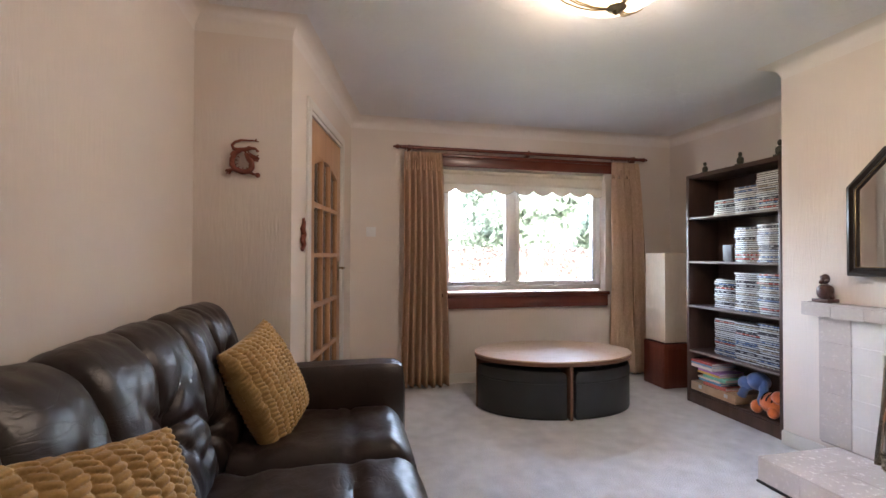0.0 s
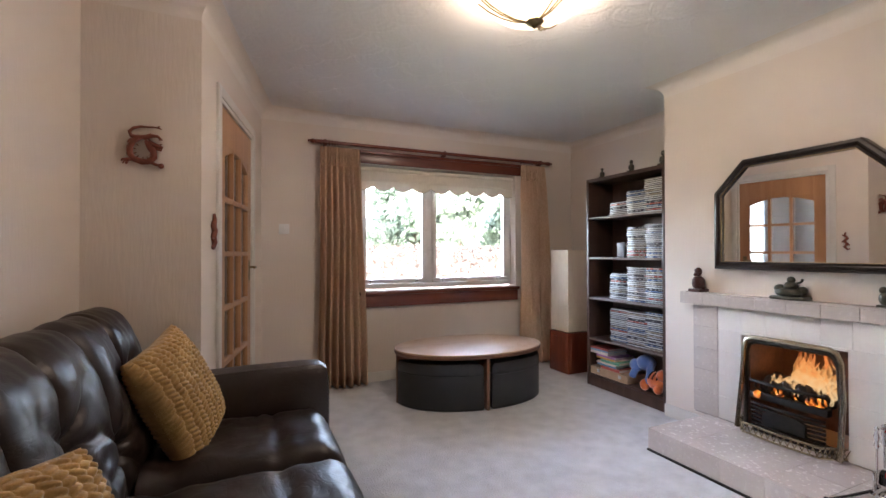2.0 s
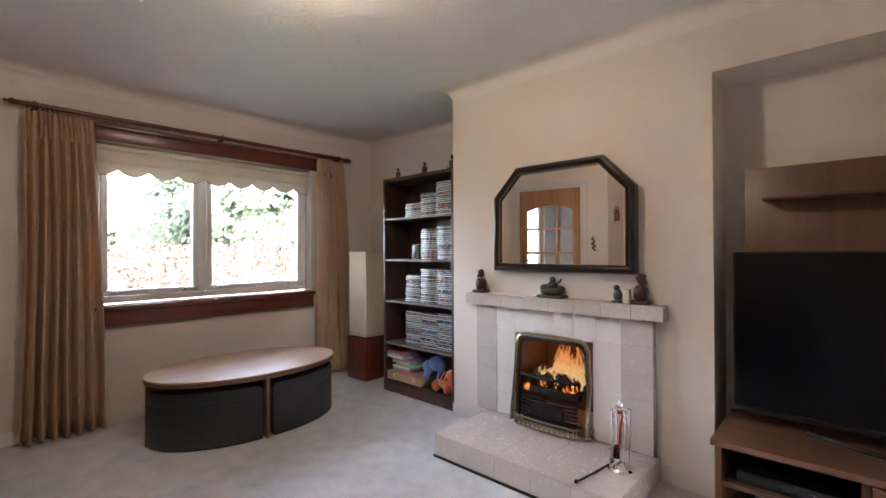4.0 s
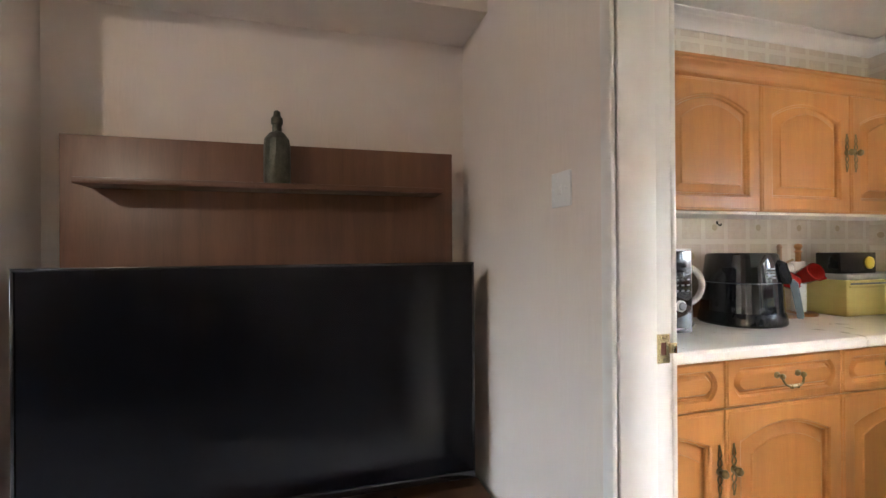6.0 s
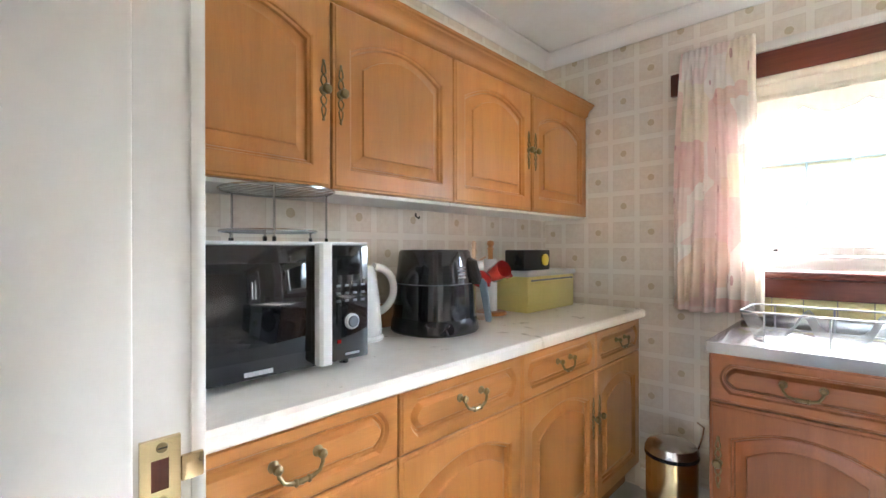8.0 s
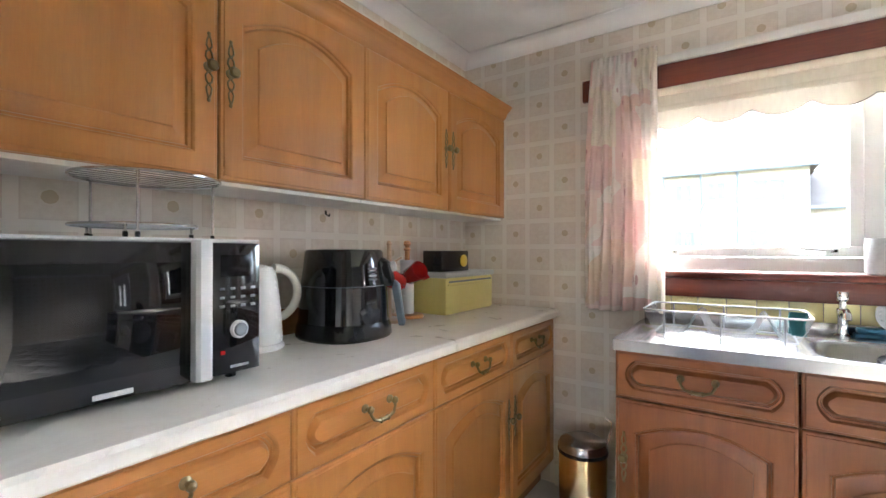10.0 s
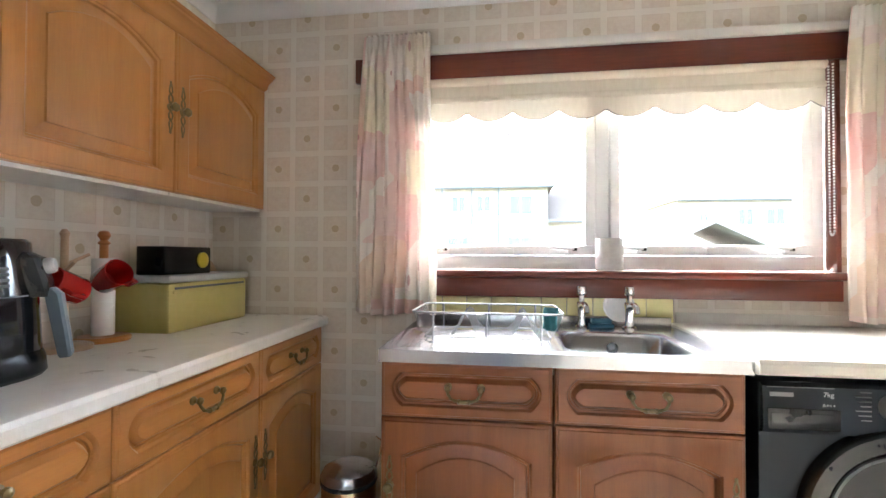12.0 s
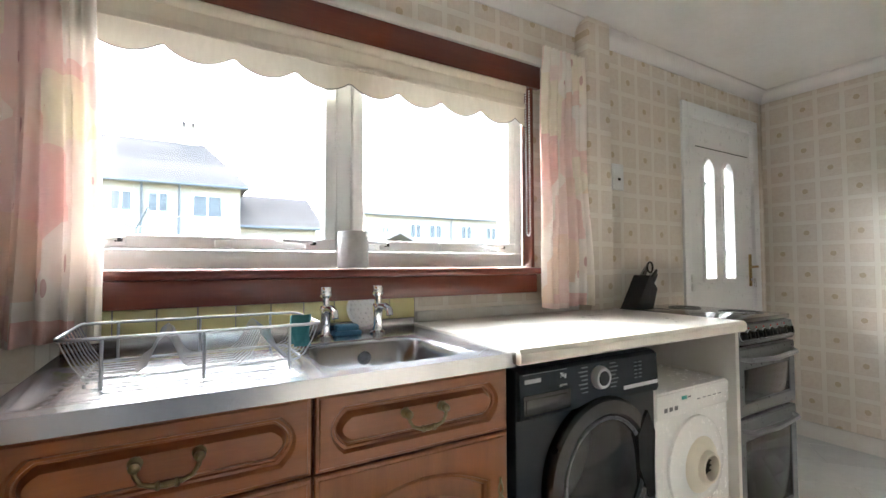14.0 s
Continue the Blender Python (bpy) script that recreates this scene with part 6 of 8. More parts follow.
# ---- strike plate on the doorway lining, switches ----
sp_ = thing("strike_plate", (OPEN1 - 0.03, -0.945, 1.03), "worn brass strike plate on the doorway lining", "strike plate")
sx = OPEN1 - 0.0305
part("plate", holed("x", sx - 0.002, sx + 0.0020, -0.959, -0.929, 1.000, 1.060, [(-0.950, -0.937, 1.017, 1.043)]), "bright_brass", sp_)
part("lip", box(sx - 0.004, -0.977, 1.019, sx + 0.001, -0.959, 1.041, 0.0015), "bright_brass", sp_)
for z in (1.0075, 1.0525):
    part("screw", xf(lathe([(0.0045, 0), (0.004, 0.001)], 12), Matrix.Translation((sx - 0.002, -0.945, z)) @ pose(0, 0, 0, 0, -90, 0)), "brass", sp_)
    part("screw_slot", box(sx - 0.0036, -0.9485, z - 0.0005, sx - 0.0028, -0.9415, z + 0.0005), "iron", sp_)
# Flat dark piece fills the opening, its colour standing for the hollow's shade.
part("keep_hollow", box(sx + 0.0005, -0.950, 1.017, sx + 0.0018, -0.937, 1.043), "mahogany_v", sp_, "flat dark piece for the shaded hollow of the keep")


def switch_plate(m, label):
    s = thing("light_switch", (0, 0, 0), label, "light switch")
    part("plate", box(-0.043, -0.006, -0.043, 0.043, 0, 0.043, 0.002), "white_plastic", s)
    part("rocker", box(-0.008, -0.010, -0.012, 0.008, -0.006, 0.012, 0.002), "white_plastic", s)
    part("screw", merge(*[xf(lathe([(0.003, 0), (0.003, 0.001)], 8), Matrix.Translation((sx_, -0.008, 0)) @ pose(0, 0, 0, 90, 0, 0)) for sx_ in (-0.03, 0.03)]), "silver", s)
    s.matrix_basis = m


switch_plate(Matrix.Translation((0.60, 3.999, 1.385)), "white light switch on the front wall")
switch_plate(Matrix.Translation((2.60, -0.834, 1.385)) @ pose(0, 0, 0, 0, 0, 180), "white light switch beside the kitchen doorway")

# ---- glazed hall door ----
gd = thing("door_2", (0, 0, 0), "timber door with fifteen small glass panes, closed", "door", kind="structure")
DW, DH = DOOR_U1 - DOOR_U0, 2.015
part("frame", merge(box(DOOR_U0 - 0.028, -0.012, 0, DOOR_U0 - 0.002, 0.10, 2.045, 0.002), box(DOOR_U1 + 0.002, -0.012, 0, DOOR_U1 + 0.028, 0.10, 2.045, 0.002), box(DOOR_U0 - 0.002, -0.012, 2.02, DOOR_U1 + 0.002, 0.10, 2.045, 0.002),
      box(DOOR_U0 - 0.085, -0.018, 0, DOOR_U0 - 0.029, -0.001, 2.105, 0.004), box(DOOR_U1 + 0.029, -0.018, 0, DOOR_U1 + 0.085, -0.001, 2.105, 0.004), box(DOOR_U0 - 0.028, -0.018, 2.047, DOOR_U1 + 0.028, -0.001, 2.105, 0.004)), "white", gd)
sw, tr_, br_, bar = 0.10, 0.20, 0.22, 0.028
us = [DOOR_U0 + sw + (DW - 2 * sw) * k / 3 for k in range(4)]
zs = [br_ + (DH - tr_ - br_) * k / 5 for k in range(6)]
holes = [(us[i] + (bar / 2 if i else 0), us[i + 1] - (bar / 2 if i < 2 else 0), zs[j] + (bar / 2 if j else 0), zs[j + 1] - (bar / 2 if j < 4 else 0)) for i in range(3) for j in range(5)]
leaf2 = part("leaf", holed("y", 0.000, 0.040, DOOR_U0, DOOR_U1, 0.008, DH, holes), "door_oak", gd)
for h in holes:
    p = part("pane", box(h[0], 0.016, h[2], h[1], 0.022, h[3]), "glass", leaf2)
    p.visible_shadow = False
arch = [(us[0], DH - tr_ + 0.001)] + [(us[0] + (us[3] - us[0]) * k / 16, DH - tr_ - 0.075 + 0.072 * math.sin(math.pi * k / 16)) for k in range(17)] + [(us[3], DH - tr_ + 0.001)]
part("arched_rail", prism(arch, "y", 0.002, 0.036), "door_oak", leaf2)
hu = DOOR_U1 - 0.055
part("door_handle", merge(box(hu - 0.02, -0.006, 0.98, hu + 0.02, 0.0, 1.13, 0.003), tube([(hu, -0.004, 1.08), (hu, -0.05, 1.08), (hu - 0.04, -0.055, 1.08), (hu - 0.10, -0.055, 1.078)], 0.008, 8)), "brass", leaf2, "brass lever handle")
gd.matrix_basis = dw_m
hd_ = thing("front_door", (-0.58, 4.1, 0.0), "white glazed front door at the end of the hall", "door")
part("frame", holed("y", 4.06, 4.14, -0.976, -0.184, 0.0, 2.046, [(-0.90, -0.26, 0.25, 1.95)]), "upvc", hd_)
fp_ = part("pane", box(-0.90, 4.09, 0.25, -0.26, 4.096, 1.95), thin_cloth("obscured_glass", (0.80, 0.81, 0.81), (0.86, 0.87, 0.87), 0.85, 12), hd_, "pale obscured glass")
fp_.visible_shadow = False

# ---- ceiling lamp ----
cl = thing("ceiling_lamp", (1.46, 1.62, CEIL), "lit frosted glass bowl ceiling lamp with a brass knob", "ceiling lamp")
_m, _nn, _ll, _b = node_mat("lit_bowl")
_b.inputs["Base Color"].default_value = (0.85, 0.78, 0.66, 1)
_b.inputs["Roughness"].default_value = 0.25
_b.inputs["Emission Color"].default_value = (1.0, 0.78, 0.52, 1)
_b.inputs["Emission Strength"].default_value = 0.030
M["bowl"] = _m
LC = (1.46, 1.62)
part("bowl", lathe([(0.008, 2.205), (0.06, 2.212), (0.12, 2.228), (0.175, 2.252), (0.215, 2.282), (0.238, 2.312), (0.243, 2.318), (0.236, 2.318), (0.21, 2.288), (0.17, 2.262), (0.12, 2.238), (0.06, 2.222), (0.008, 2.216)], 40, (*LC, 0)), "bowl", cl, "glowing frosted glass bowl").visible_shadow = False
part("knob", lathe([(0.004, 2.172), (0.012, 2.178), (0.016, 2.186), (0.032, 2.192), (0.040, 2.200), (0.036, 2.206), (0.010, 2.210)], 20, (*LC, 0)), "brass", cl)
part("ceiling_plate", lathe([(0.005, 2.36), (0.06, 2.365), (0.07, 2.38), (0.07, CEIL - 0.001)], 24, (*LC, 0)), "brass", cl)
part("rod", tube([(*LC, 2.206), (*LC, 2.365)], 0.005, 8), "brass", cl)
for k in range(3):
    for s in (-0.13, 0, 0.13):
        a = 2 * math.pi * k / 3 + 0.6 + s
        pts = [(LC[0] + r * math.cos(a + (0.25 if s == 0 else s * 0.6) * r), LC[1] + r * math.sin(a + (0.25 if s == 0 else s * 0.6) * r), z) for r, z in ((0.035, 2.200), (0.09, 2.208), (0.15, 2.232), (0.20, 2.262), (0.25, 2.305))]
        part("scroll_arm", tube(pts, 0.0035, 6), "brass", cl)


# ---- floor lamp beside the bookcase ----
fl = thing("floor_lamp", (3.30, 3.56, 0.0), "floor lamp with a tall cream shade on a mahogany box", "floor lamp")
part("base", box(3.14, 3.42, 0.0, 3.42, 3.70, 0.395, 0.006), "mahogany_v", fl, "red mahogany box base")
part("base_panel", merge(box(3.136, 3.455, 0.05, 3.1405, 3.665, 0.35, 0.002), box(3.175, 3.4155, 0.05, 3.385, 3.4205, 0.35, 0.002)), "mahogany_v", fl)
part("shade", loft([[(3.285 + sx_ * h, 3.56 + sy_ * h, z) for sx_, sy_ in ((-1, -1), (1, -1), (1, 1), (-1, 1))] for h, z in ((0.126, 0.405), (0.130, 0.41), (0.130, 1.195), (0.126, 1.205), (0.118, 1.205))], True, True), "shade", fl, "tall square cream fabric shade", smooth=20)
part("neck", box(3.245, 3.52, 0.394, 3.325, 3.60, 0.406), "brass", fl)

# ---- cases, books and toys in the bookcase ----
case_me = mesh_object("dvd_case", box(0, 0, 0, 0.135, 0.19, 0.0142, 0.001), None, 30)


def case_mat():
    m, n, l, b = node_mat("case_spine")
    info = n.new("ShaderNodeObjectInfo")
    c = n.new("ShaderNodeValToRGB")
    c.color_ramp.interpolation = "CONSTANT"
    cols = [(0.0, (0.36, 0.36, 0.38)), (0.22, (0.06, 0.06, 0.07)), (0.36, (0.44, 0.43, 0.41)), (0.52, (0.10, 0.15, 0.26)), (0.60, (0.34, 0.36, 0.38)), (0.72, (0.36, 0.10, 0.08)), (0.78, (0.50, 0.50, 0.50)), (0.90, (0.28, 0.24, 0.19))]
    c.color_ramp.elements[0].color = (*cols[0][1], 1)
    c.color_ramp.elements[1].position, c.color_ramp.elements[1].color = cols[1][0], (*cols[1][1], 1)
    for pos, col in cols[2:]:
        c.color_ramp.elements.new(pos).color = (*col, 1)
    l.new(info.outputs["Random"], c.inputs[0])
    v = n.new("ShaderNodeCombineXYZ")
    sep = n.new("ShaderNodeSeparateXYZ")
    l.new(coords(n, l), sep.inputs[0])
    l.new(math_node(n, l, "MULTIPLY", sep.outputs[1], 1.0), v.inputs[0])
    l.new(math_node(n, l, "MULTIPLY", info.outputs["Random"], 37.0), v.inputs[1])
    blocks = ramp(n, l, noise_tex(n, l, v.outputs[0], 38, 2, 0.4), 0.48, 0.54)
    edge = math_node(n, l, "GREATER_THAN", math_node(n, l, "ABSOLUTE", math_node(n, l, "SUBTRACT", sep.outputs[2], 0.0071)), 0.0046)
    col = mix_color(n, l, math_node(n, l, "MULTIPLY", blocks, 0.5), c.outputs[0], (0.52, 0.52, 0.51))
    l.new(mix_color(n, l, math_node(n, l, "MULTIPLY", edge, 0.92), col, (0.02, 0.02, 0.022)), b.inputs["Base Color"])
    b.inputs["Roughness"].default_value = 0.22
    return m


case_me.materials.append(case_mat())
rng = random.Random(11)
# per shelf: columns of (y start, number of cases), stacked flat, spines to the room
for z, cols in ((SHELVES[1], ((2.345, 20), (2.375 + 0.15, 19), (2.73, 19))), (SHELVES[2], ((2.345, 19), (2.525, 19), (2.73, 15))), (SHELVES[3], ((2.345, 18), (2.525, 17))), (SHELVES[4], ((2.345, 18), (2.525, 13), (2.73, 8)))):
    for ci, (y0, cnt) in enumerate(cols):
        for k in range(cnt):
            ob = new("dvd_case", case_me)
            ob.matrix_basis = Matrix.Translation((3.165 + rng.uniform(-0.004, 0.008) + 0.02 * (ci == 2), min(y0, 2.91) + rng.uniform(-0.004, 0.004), z + 0.0185 + 0.0146 * k)) @ pose(0, 0, 0, 0, 0, rng.uniform(-1.5, 1.5))
            tagged(ob, "film case stacked flat on the bookcase shelf", "film case", "film cases on the bookcase")
solid("photo_frame", merge(box(3.20, 2.775, SHELVES[3] + 0.0185, 3.212, 2.855, SHELVES[3] + 0.145, 0.002)), "grey_plastic", "small grey picture frame on the shelf", "picture frame")
wood_box = thing("wooden_box", (3.2, 2.90, SHELVES[0] + 0.0185), "flat pale wooden case with metal clasps", "box")
part("case", box(3.125, 2.68, SHELVES[0] + 0.0185, 3.38, 3.095, SHELVES[0] + 0.085, 0.003), "beech", wood_box)
for cy in (2.76, 3.0):
    part("clasp", box(3.121, cy - 0.015, SHELVES[0] + 0.045, 3.126, cy + 0.015, SHELVES[0] + 0.072, 0.002), "silver", wood_box)
book_cols = [(0.55, 0.12, 0.10), (0.12, 0.35, 0.55), (0.75, 0.70, 0.62), (0.16, 0.50, 0.36), (0.72, 0.45, 0.10), (0.45, 0.20, 0.50), (0.80, 0.78, 0.74), (0.20, 0.45, 0.65)]
bz = SHELVES[0] + 0.0855
for k in range(9):
    col = book_cols[k % 8]
    t = 0.016 if k % 3 else 0.024
    y0 = 2.80 + rng.uniform(-0.03, 0.03) if k < 6 else 2.90
    bkx = thing("book", (3.22, y0 + 0.1, bz), "children's book with a bright cover in the pile", "book", "books at the bottom of the bookcase")
    cm = plain("book_cover", col, 0.4)
    part("cover", merge(box(3.135 + rng.uniform(0, 0.02), y0, bz, 3.36, y0 + 0.21, bz + 0.002), box(3.14, y0, bz + t - 0.002, 3.36, y0 + 0.21, bz + t), box(3.135, y0, bz + 0.002, 3.138, y0 + 0.21, bz + t - 0.002)), cm, bkx)
    part("pages", box(3.142, y0 + 0.004, bz + 0.002, 3.352, y0 + 0.206, bz + t - 0.002), "text_tile", bkx)
    bz += t + 0.0005
M["blue_plush"] = surface("blue_plush", (0.05, 0.11, 0.30), (0.09, 0.17, 0.40), 20, 0.95, grain=180, bump=0.8, sheen=0.5)
M["orange_plush"] = surface("orange_plush", (0.52, 0.10, 0.02), (0.66, 0.17, 0.04), 20, 0.95, grain=180, bump=0.8, sheen=0.5)
pz = SHELVES[0] + 0.0185
solid("soft_toy", merge(ball((3.20, 2.56, pz + 0.20), (0.07, 0.075, 0.062)), ball((3.17, 2.63, pz + 0.17), (0.04, 0.06, 0.05)), tube([(3.19, 2.51, pz + 0.21), (3.16, 2.49, pz + 0.13), (3.15, 2.50, pz + 0.06)], [0.03, 0.026, 0.03], 10), tube([(3.19, 2.60, pz + 0.21), (3.15, 2.63, pz + 0.12), (3.15, 2.65, pz + 0.08)], [0.03, 0.026, 0.03], 10)), "blue_plush", "blue soft toy lying in the bottom of the bookcase", "soft toy")
orange_toy = solid("soft_toy", merge(ball((3.19, 2.44, pz + 0.085), (0.075, 0.10, 0.07)), ball((3.17, 2.38, pz + 0.14), (0.05, 0.05, 0.045)), ball((3.14, 2.52, pz + 0.045), (0.04, 0.035, 0.045)), ball((3.14, 2.40, pz + 0.04), (0.04, 0.032, 0.04))), "orange_plush", "orange soft toy lying in the bottom of the bookcase", "soft toy")
for k in range(3):
    ty = 2.40 + 0.035 * k
    part("stripe", tube([(3.19 + 0.078 * math.cos(a) * (1 - 4 * (ty - 2.44) ** 2 * 10), ty, pz + 0.085 + 0.073 * math.sin(a) * (1 - 4 * (ty - 2.44) ** 2 * 10)) for a in np.linspace(0.5, 2.8, 9)], 0.005, 5), "black_plastic", orange_toy, "black felt stripe")

# ---- ornaments: plain carved shapes ----
def carved(name, at, h, w, mat, label, category, seed, lumps=14, squash=0.8):
    """A small carved figure as one uneven mass of folds on a plinth."""
    r = random.Random(seed)
    gs = [box(-w * 0.5, -w * 0.5, 0, w * 0.5, w * 0.5, h * 0.12, h * 0.02), rounded(-w * 0.42, -w * 0.42, h * 0.10, w * 0.42, w * 0.42, h * 0.62, 2.6), ball((0, 0, h * 0.80), (w * 0.26, w * 0.26, h * 0.18))]
    for k in range(lumps):
        a, t = r.uniform(0, 6.28), r.uniform(0.15, 0.9)
        rr = w * (0.40 - 0.22 * t)
        gs.append(ball((rr * math.cos(a), rr * math.sin(a), h * t), (w * 0.13, w * 0.13, h * 0.07), 9, 6))
    ob = solid(name, merge(*gs), mat, label, category, smooth=50)
    ob.matrix_basis = Matrix.Translation(at)
    return ob


MZ = 0.9195
carved("lion_statue", (3.045, 2.0, MZ), 0.165, 0.088, "dark_resin", "dark red carved guardian ornament on the mantel", "ornament", 1)
carved("lion_statue", (3.045, 0.935, MZ), 0.165, 0.088, "dark_resin", "dark red carved guardian ornament on the mantel end", "ornament", 2)
sb = solid("seated_statue", merge(box(-0.045, -0.085, 0, 0.045, 0.085, 0.018, 0.006), rounded(-0.04, -0.075, 0.014, 0.04, 0.06, 0.066, 2.4), rounded(-0.032, -0.03, 0.05, 0.03, 0.035, 0.10, 2.2), ball((0, 0.005, 0.108), 0.02), tube([(0, 0.03, 0.09), (0, 0.055, 0.10), (0, 0.06, 0.116)], 0.007, 7), ball((0, -0.05, 0.06), (0.03, 0.03, 0.022)), ball((-0.02, 0.05, 0.05), 0.024)), "verdigris", "aged bronze reclining carved ornament on the mantel", "ornament", smooth=50)
sb.matrix_basis = Matrix.Translation((3.04, 1.455, MZ)) @ pose(0, 0, 0, 0, 0, 180)
so = thing("small_ornament", (3.045, 1.035, MZ), "small weathered ornament with a pale candle", "ornament")
part("figure", merge(box(3.02, 1.03, MZ, 3.075, 1.085, MZ + 0.012, 0.003), ball((3.045, 1.058, MZ + 0.04), (0.022, 0.026, 0.034)), ball((3.045, 1.065, MZ + 0.08), 0.017)), "verdigris", so)
part("candle", box(3.02, 0.99, MZ, 3.055, 1.024, MZ + 0.075, 0.003), "shade", so, "pale block candle")
for ky, s in ((2.36, 1.15), (2.66, 1.0), (2.98, 0.9)):
    o = carved("owl_figurine", (3.16, ky, BH), 0.10 * s, 0.05 * s, "verdigris", "small dark figurine standing on the bookcase", "figurine", int(ky * 10), 6)
bt = solid("carved_bottle", lathe([(0.046, 0), (0.050, 0.01), (0.050, 0.13), (0.046, 0.155), (0.030, 0.175), (0.018, 0.182), (0.017, 0.205), (0.022, 0.208), (0.022, 0.226), (0.014, 0.236), (0.012, 0.250), (0.004, 0.255)], 14), "verdigris", "dark carved bottle standing on the wall shelf", "bottle", smooth=25)
bt.matrix_basis = Matrix.Translation((3.188, -0.127, 1.4555)) @ Matrix.Diagonal((0.85, 0.85, 0.97, 1))
def relief(points, r0, r1, seg=8):
    """A tapering tube drawn on the wall; points are millimetres across and up."""
    n = len(points) - 1
    return tube([(a / 1000, -0.004 * math.sin(3 * k / max(n, 1)), b / 1000) for k, (a, b) in enumerate(points)], [(r0 + (r1 - r0) * k / max(n, 1)) / 1000 for k in range(n + 1)], seg)


coil = [(-12, 150), (-38, 128), (-52, 100), (-52, 68), (-36, 46), (-4, 34), (26, 38), (42, 58), (40, 84), (26, 104), (16, 122), (34, 118)]
dragon_parts = [relief([(72, 192), (48, 198), (20, 196), (-10, 196), (-38, 186), (-53, 168), (-46, 150), (-20, 146), (12, 150), (34, 160)], 3, 12), relief(coil, 13, 16), relief([(30, 118), (52, 112), (76, 104)], 15, 7), relief([(40, 104), (56, 96), (72, 92)], 7, 4),
                relief([(34, 158), (56, 156), (66, 148), (64, 138)], 9, 4), relief([(66, 150), (74, 140)], 4, 3), relief([(-30, 140), (-50, 130), (-60, 118)], 9, 5), relief([(-38, 46), (-60, 42), (-78, 40), (-84, 34)], 10, 4), relief([(-60, 42), (-66, 20)], 8, 4), relief([(-66, 40), (-80, 22)], 5, 3),
                relief([(24, 38), (46, 26), (60, 24)], 9, 6), ball((0.070, -0.004, 0.020), 0.013, 10, 7), relief([(18, 128), (6, 140), (2, 150)], 5, 2), relief([(28, 130), (20, 144)], 5, 2), relief([(60, 116), (74, 124)], 4, 2), relief([(56, 198), (64, 206)], 6, 2)]
dragon_parts += [relief([(a * 0.72 + 1, b * 0.72 + 22), (a * 0.50 + 1, b * 0.50 + 42)], 4, 1, 5) for a, b in coil[1:9]]
dr = solid("wall_dragon", merge(*dragon_parts), "red_bronze", "copper red carved dragon plaque hung on the wall", "ornament", smooth=60)
dr.matrix_basis = Matrix.Translation((-0.133, 2.419, 1.565))
d2 = solid("wall_plaque", merge(tube([(0, 0, 0.19), (0.012, 0, 0.16), (-0.012, 0, 0.13), (0.014, 0, 0.10), (-0.010, 0, 0.07), (0.012, 0, 0.04), (-0.014, 0, 0.012), (-0.03, 0, 0.02)], [0.007, 0.012, 0.015, 0.016, 0.015, 0.014, 0.010, 0.006], 8), tube([(0.01, 0, 0.15), (0.03, 0, 0.165)], 0.007, 6), tube([(0.012, 0, 0.10), (0.035, 0, 0.09)], 0.007, 6), tube([(-0.01, 0, 0.07), (-0.03, 0, 0.055)], 0.007, 6)), "red_bronze", "small copper red carved dragon by the door", "ornament", smooth=60)
d2.matrix_basis = dw_m @ Matrix.Translation((0.17, -0.013, 1.195))

# ---- fire tools ----
ft = thing("fire_tool_set", (2.80, 0.955, HZ), "chrome companion set with brush and shovel on the hearth", "fire tools")
part("base", lathe([(0.062, 0), (0.065, 0.006), (0.055, 0.016), (0.02, 0.022), (0.010, 0.03)], 24, (2.80, 0.955, HZ)), "chrome", ft)
part("stem", lathe([(0.006, 0.03), (0.006, 0.10), (0.012, 0.11), (0.006, 0.12), (0.006, 0.30), (0.014, 0.31), (0.010, 0.33), (0.003, 0.34)], 12, (2.80, 0.955, HZ)), "chrome", ft)
for k in range(4):
    a = radians(45 + 90 * k)
    px, py = 2.80 + 0.045 * math.cos(a), 0.955 + 0.045 * math.sin(a)
    tl = part("tool", merge(lathe([(0.004, 0.10), (0.004, 0.20), (0.010, 0.215), (0.006, 0.235), (0.011, 0.255), (0.006, 0.275), (0.009, 0.29), (0.003, 0.30)], 10, (px, py, HZ)), tube([(2.80, 0.955, HZ + 0.30), (px, py, HZ + 0.285)], 0.003, 6)), "chrome", ft)
    if k == 0:
        part("brush", lathe([(0.006, 0.10), (0.022, 0.085), (0.024, 0.04), (0.020, 0.036)], 12, (px, py, HZ)), "black_plastic", tl)
    elif k == 1:
        part("shovel", box(px - 0.03, py - 0.004, HZ + 0.03, px + 0.03, py + 0.004, HZ + 0.11, 0.003), "chrome", tl)
    else:
        part("rod_end", tube([(px, py, HZ + 0.10), (px, py, HZ + 0.035)], 0.004, 6), "chrome", tl)
part("red_ribbon", merge(tube([(2.775, 0.93, HZ + 0.285), (2.755, 0.94, HZ + 0.22), (2.76, 0.945, HZ + 0.15), (2.75, 0.95, HZ + 0.10)], [0.004, 0.005, 0.005, 0.003], 6), ball((2.765, 0.945, HZ + 0.29), (0.012, 0.014, 0.008))), "red", ft, "red ribbon tied to the tools")
pk = solid("poker", merge(tube([(2.66, 1.03, HZ + 0.008), (2.53, 1.055, HZ + 0.008)], 0.005, 8), tube([(2.78, 1.01, HZ + 0.010), (2.66, 1.03, HZ + 0.008)], 0.006, 8), ball((2.525, 1.056, HZ + 0.010), 0.010, 8, 6)), "iron", "black iron poker lying across the hearth", "poker")
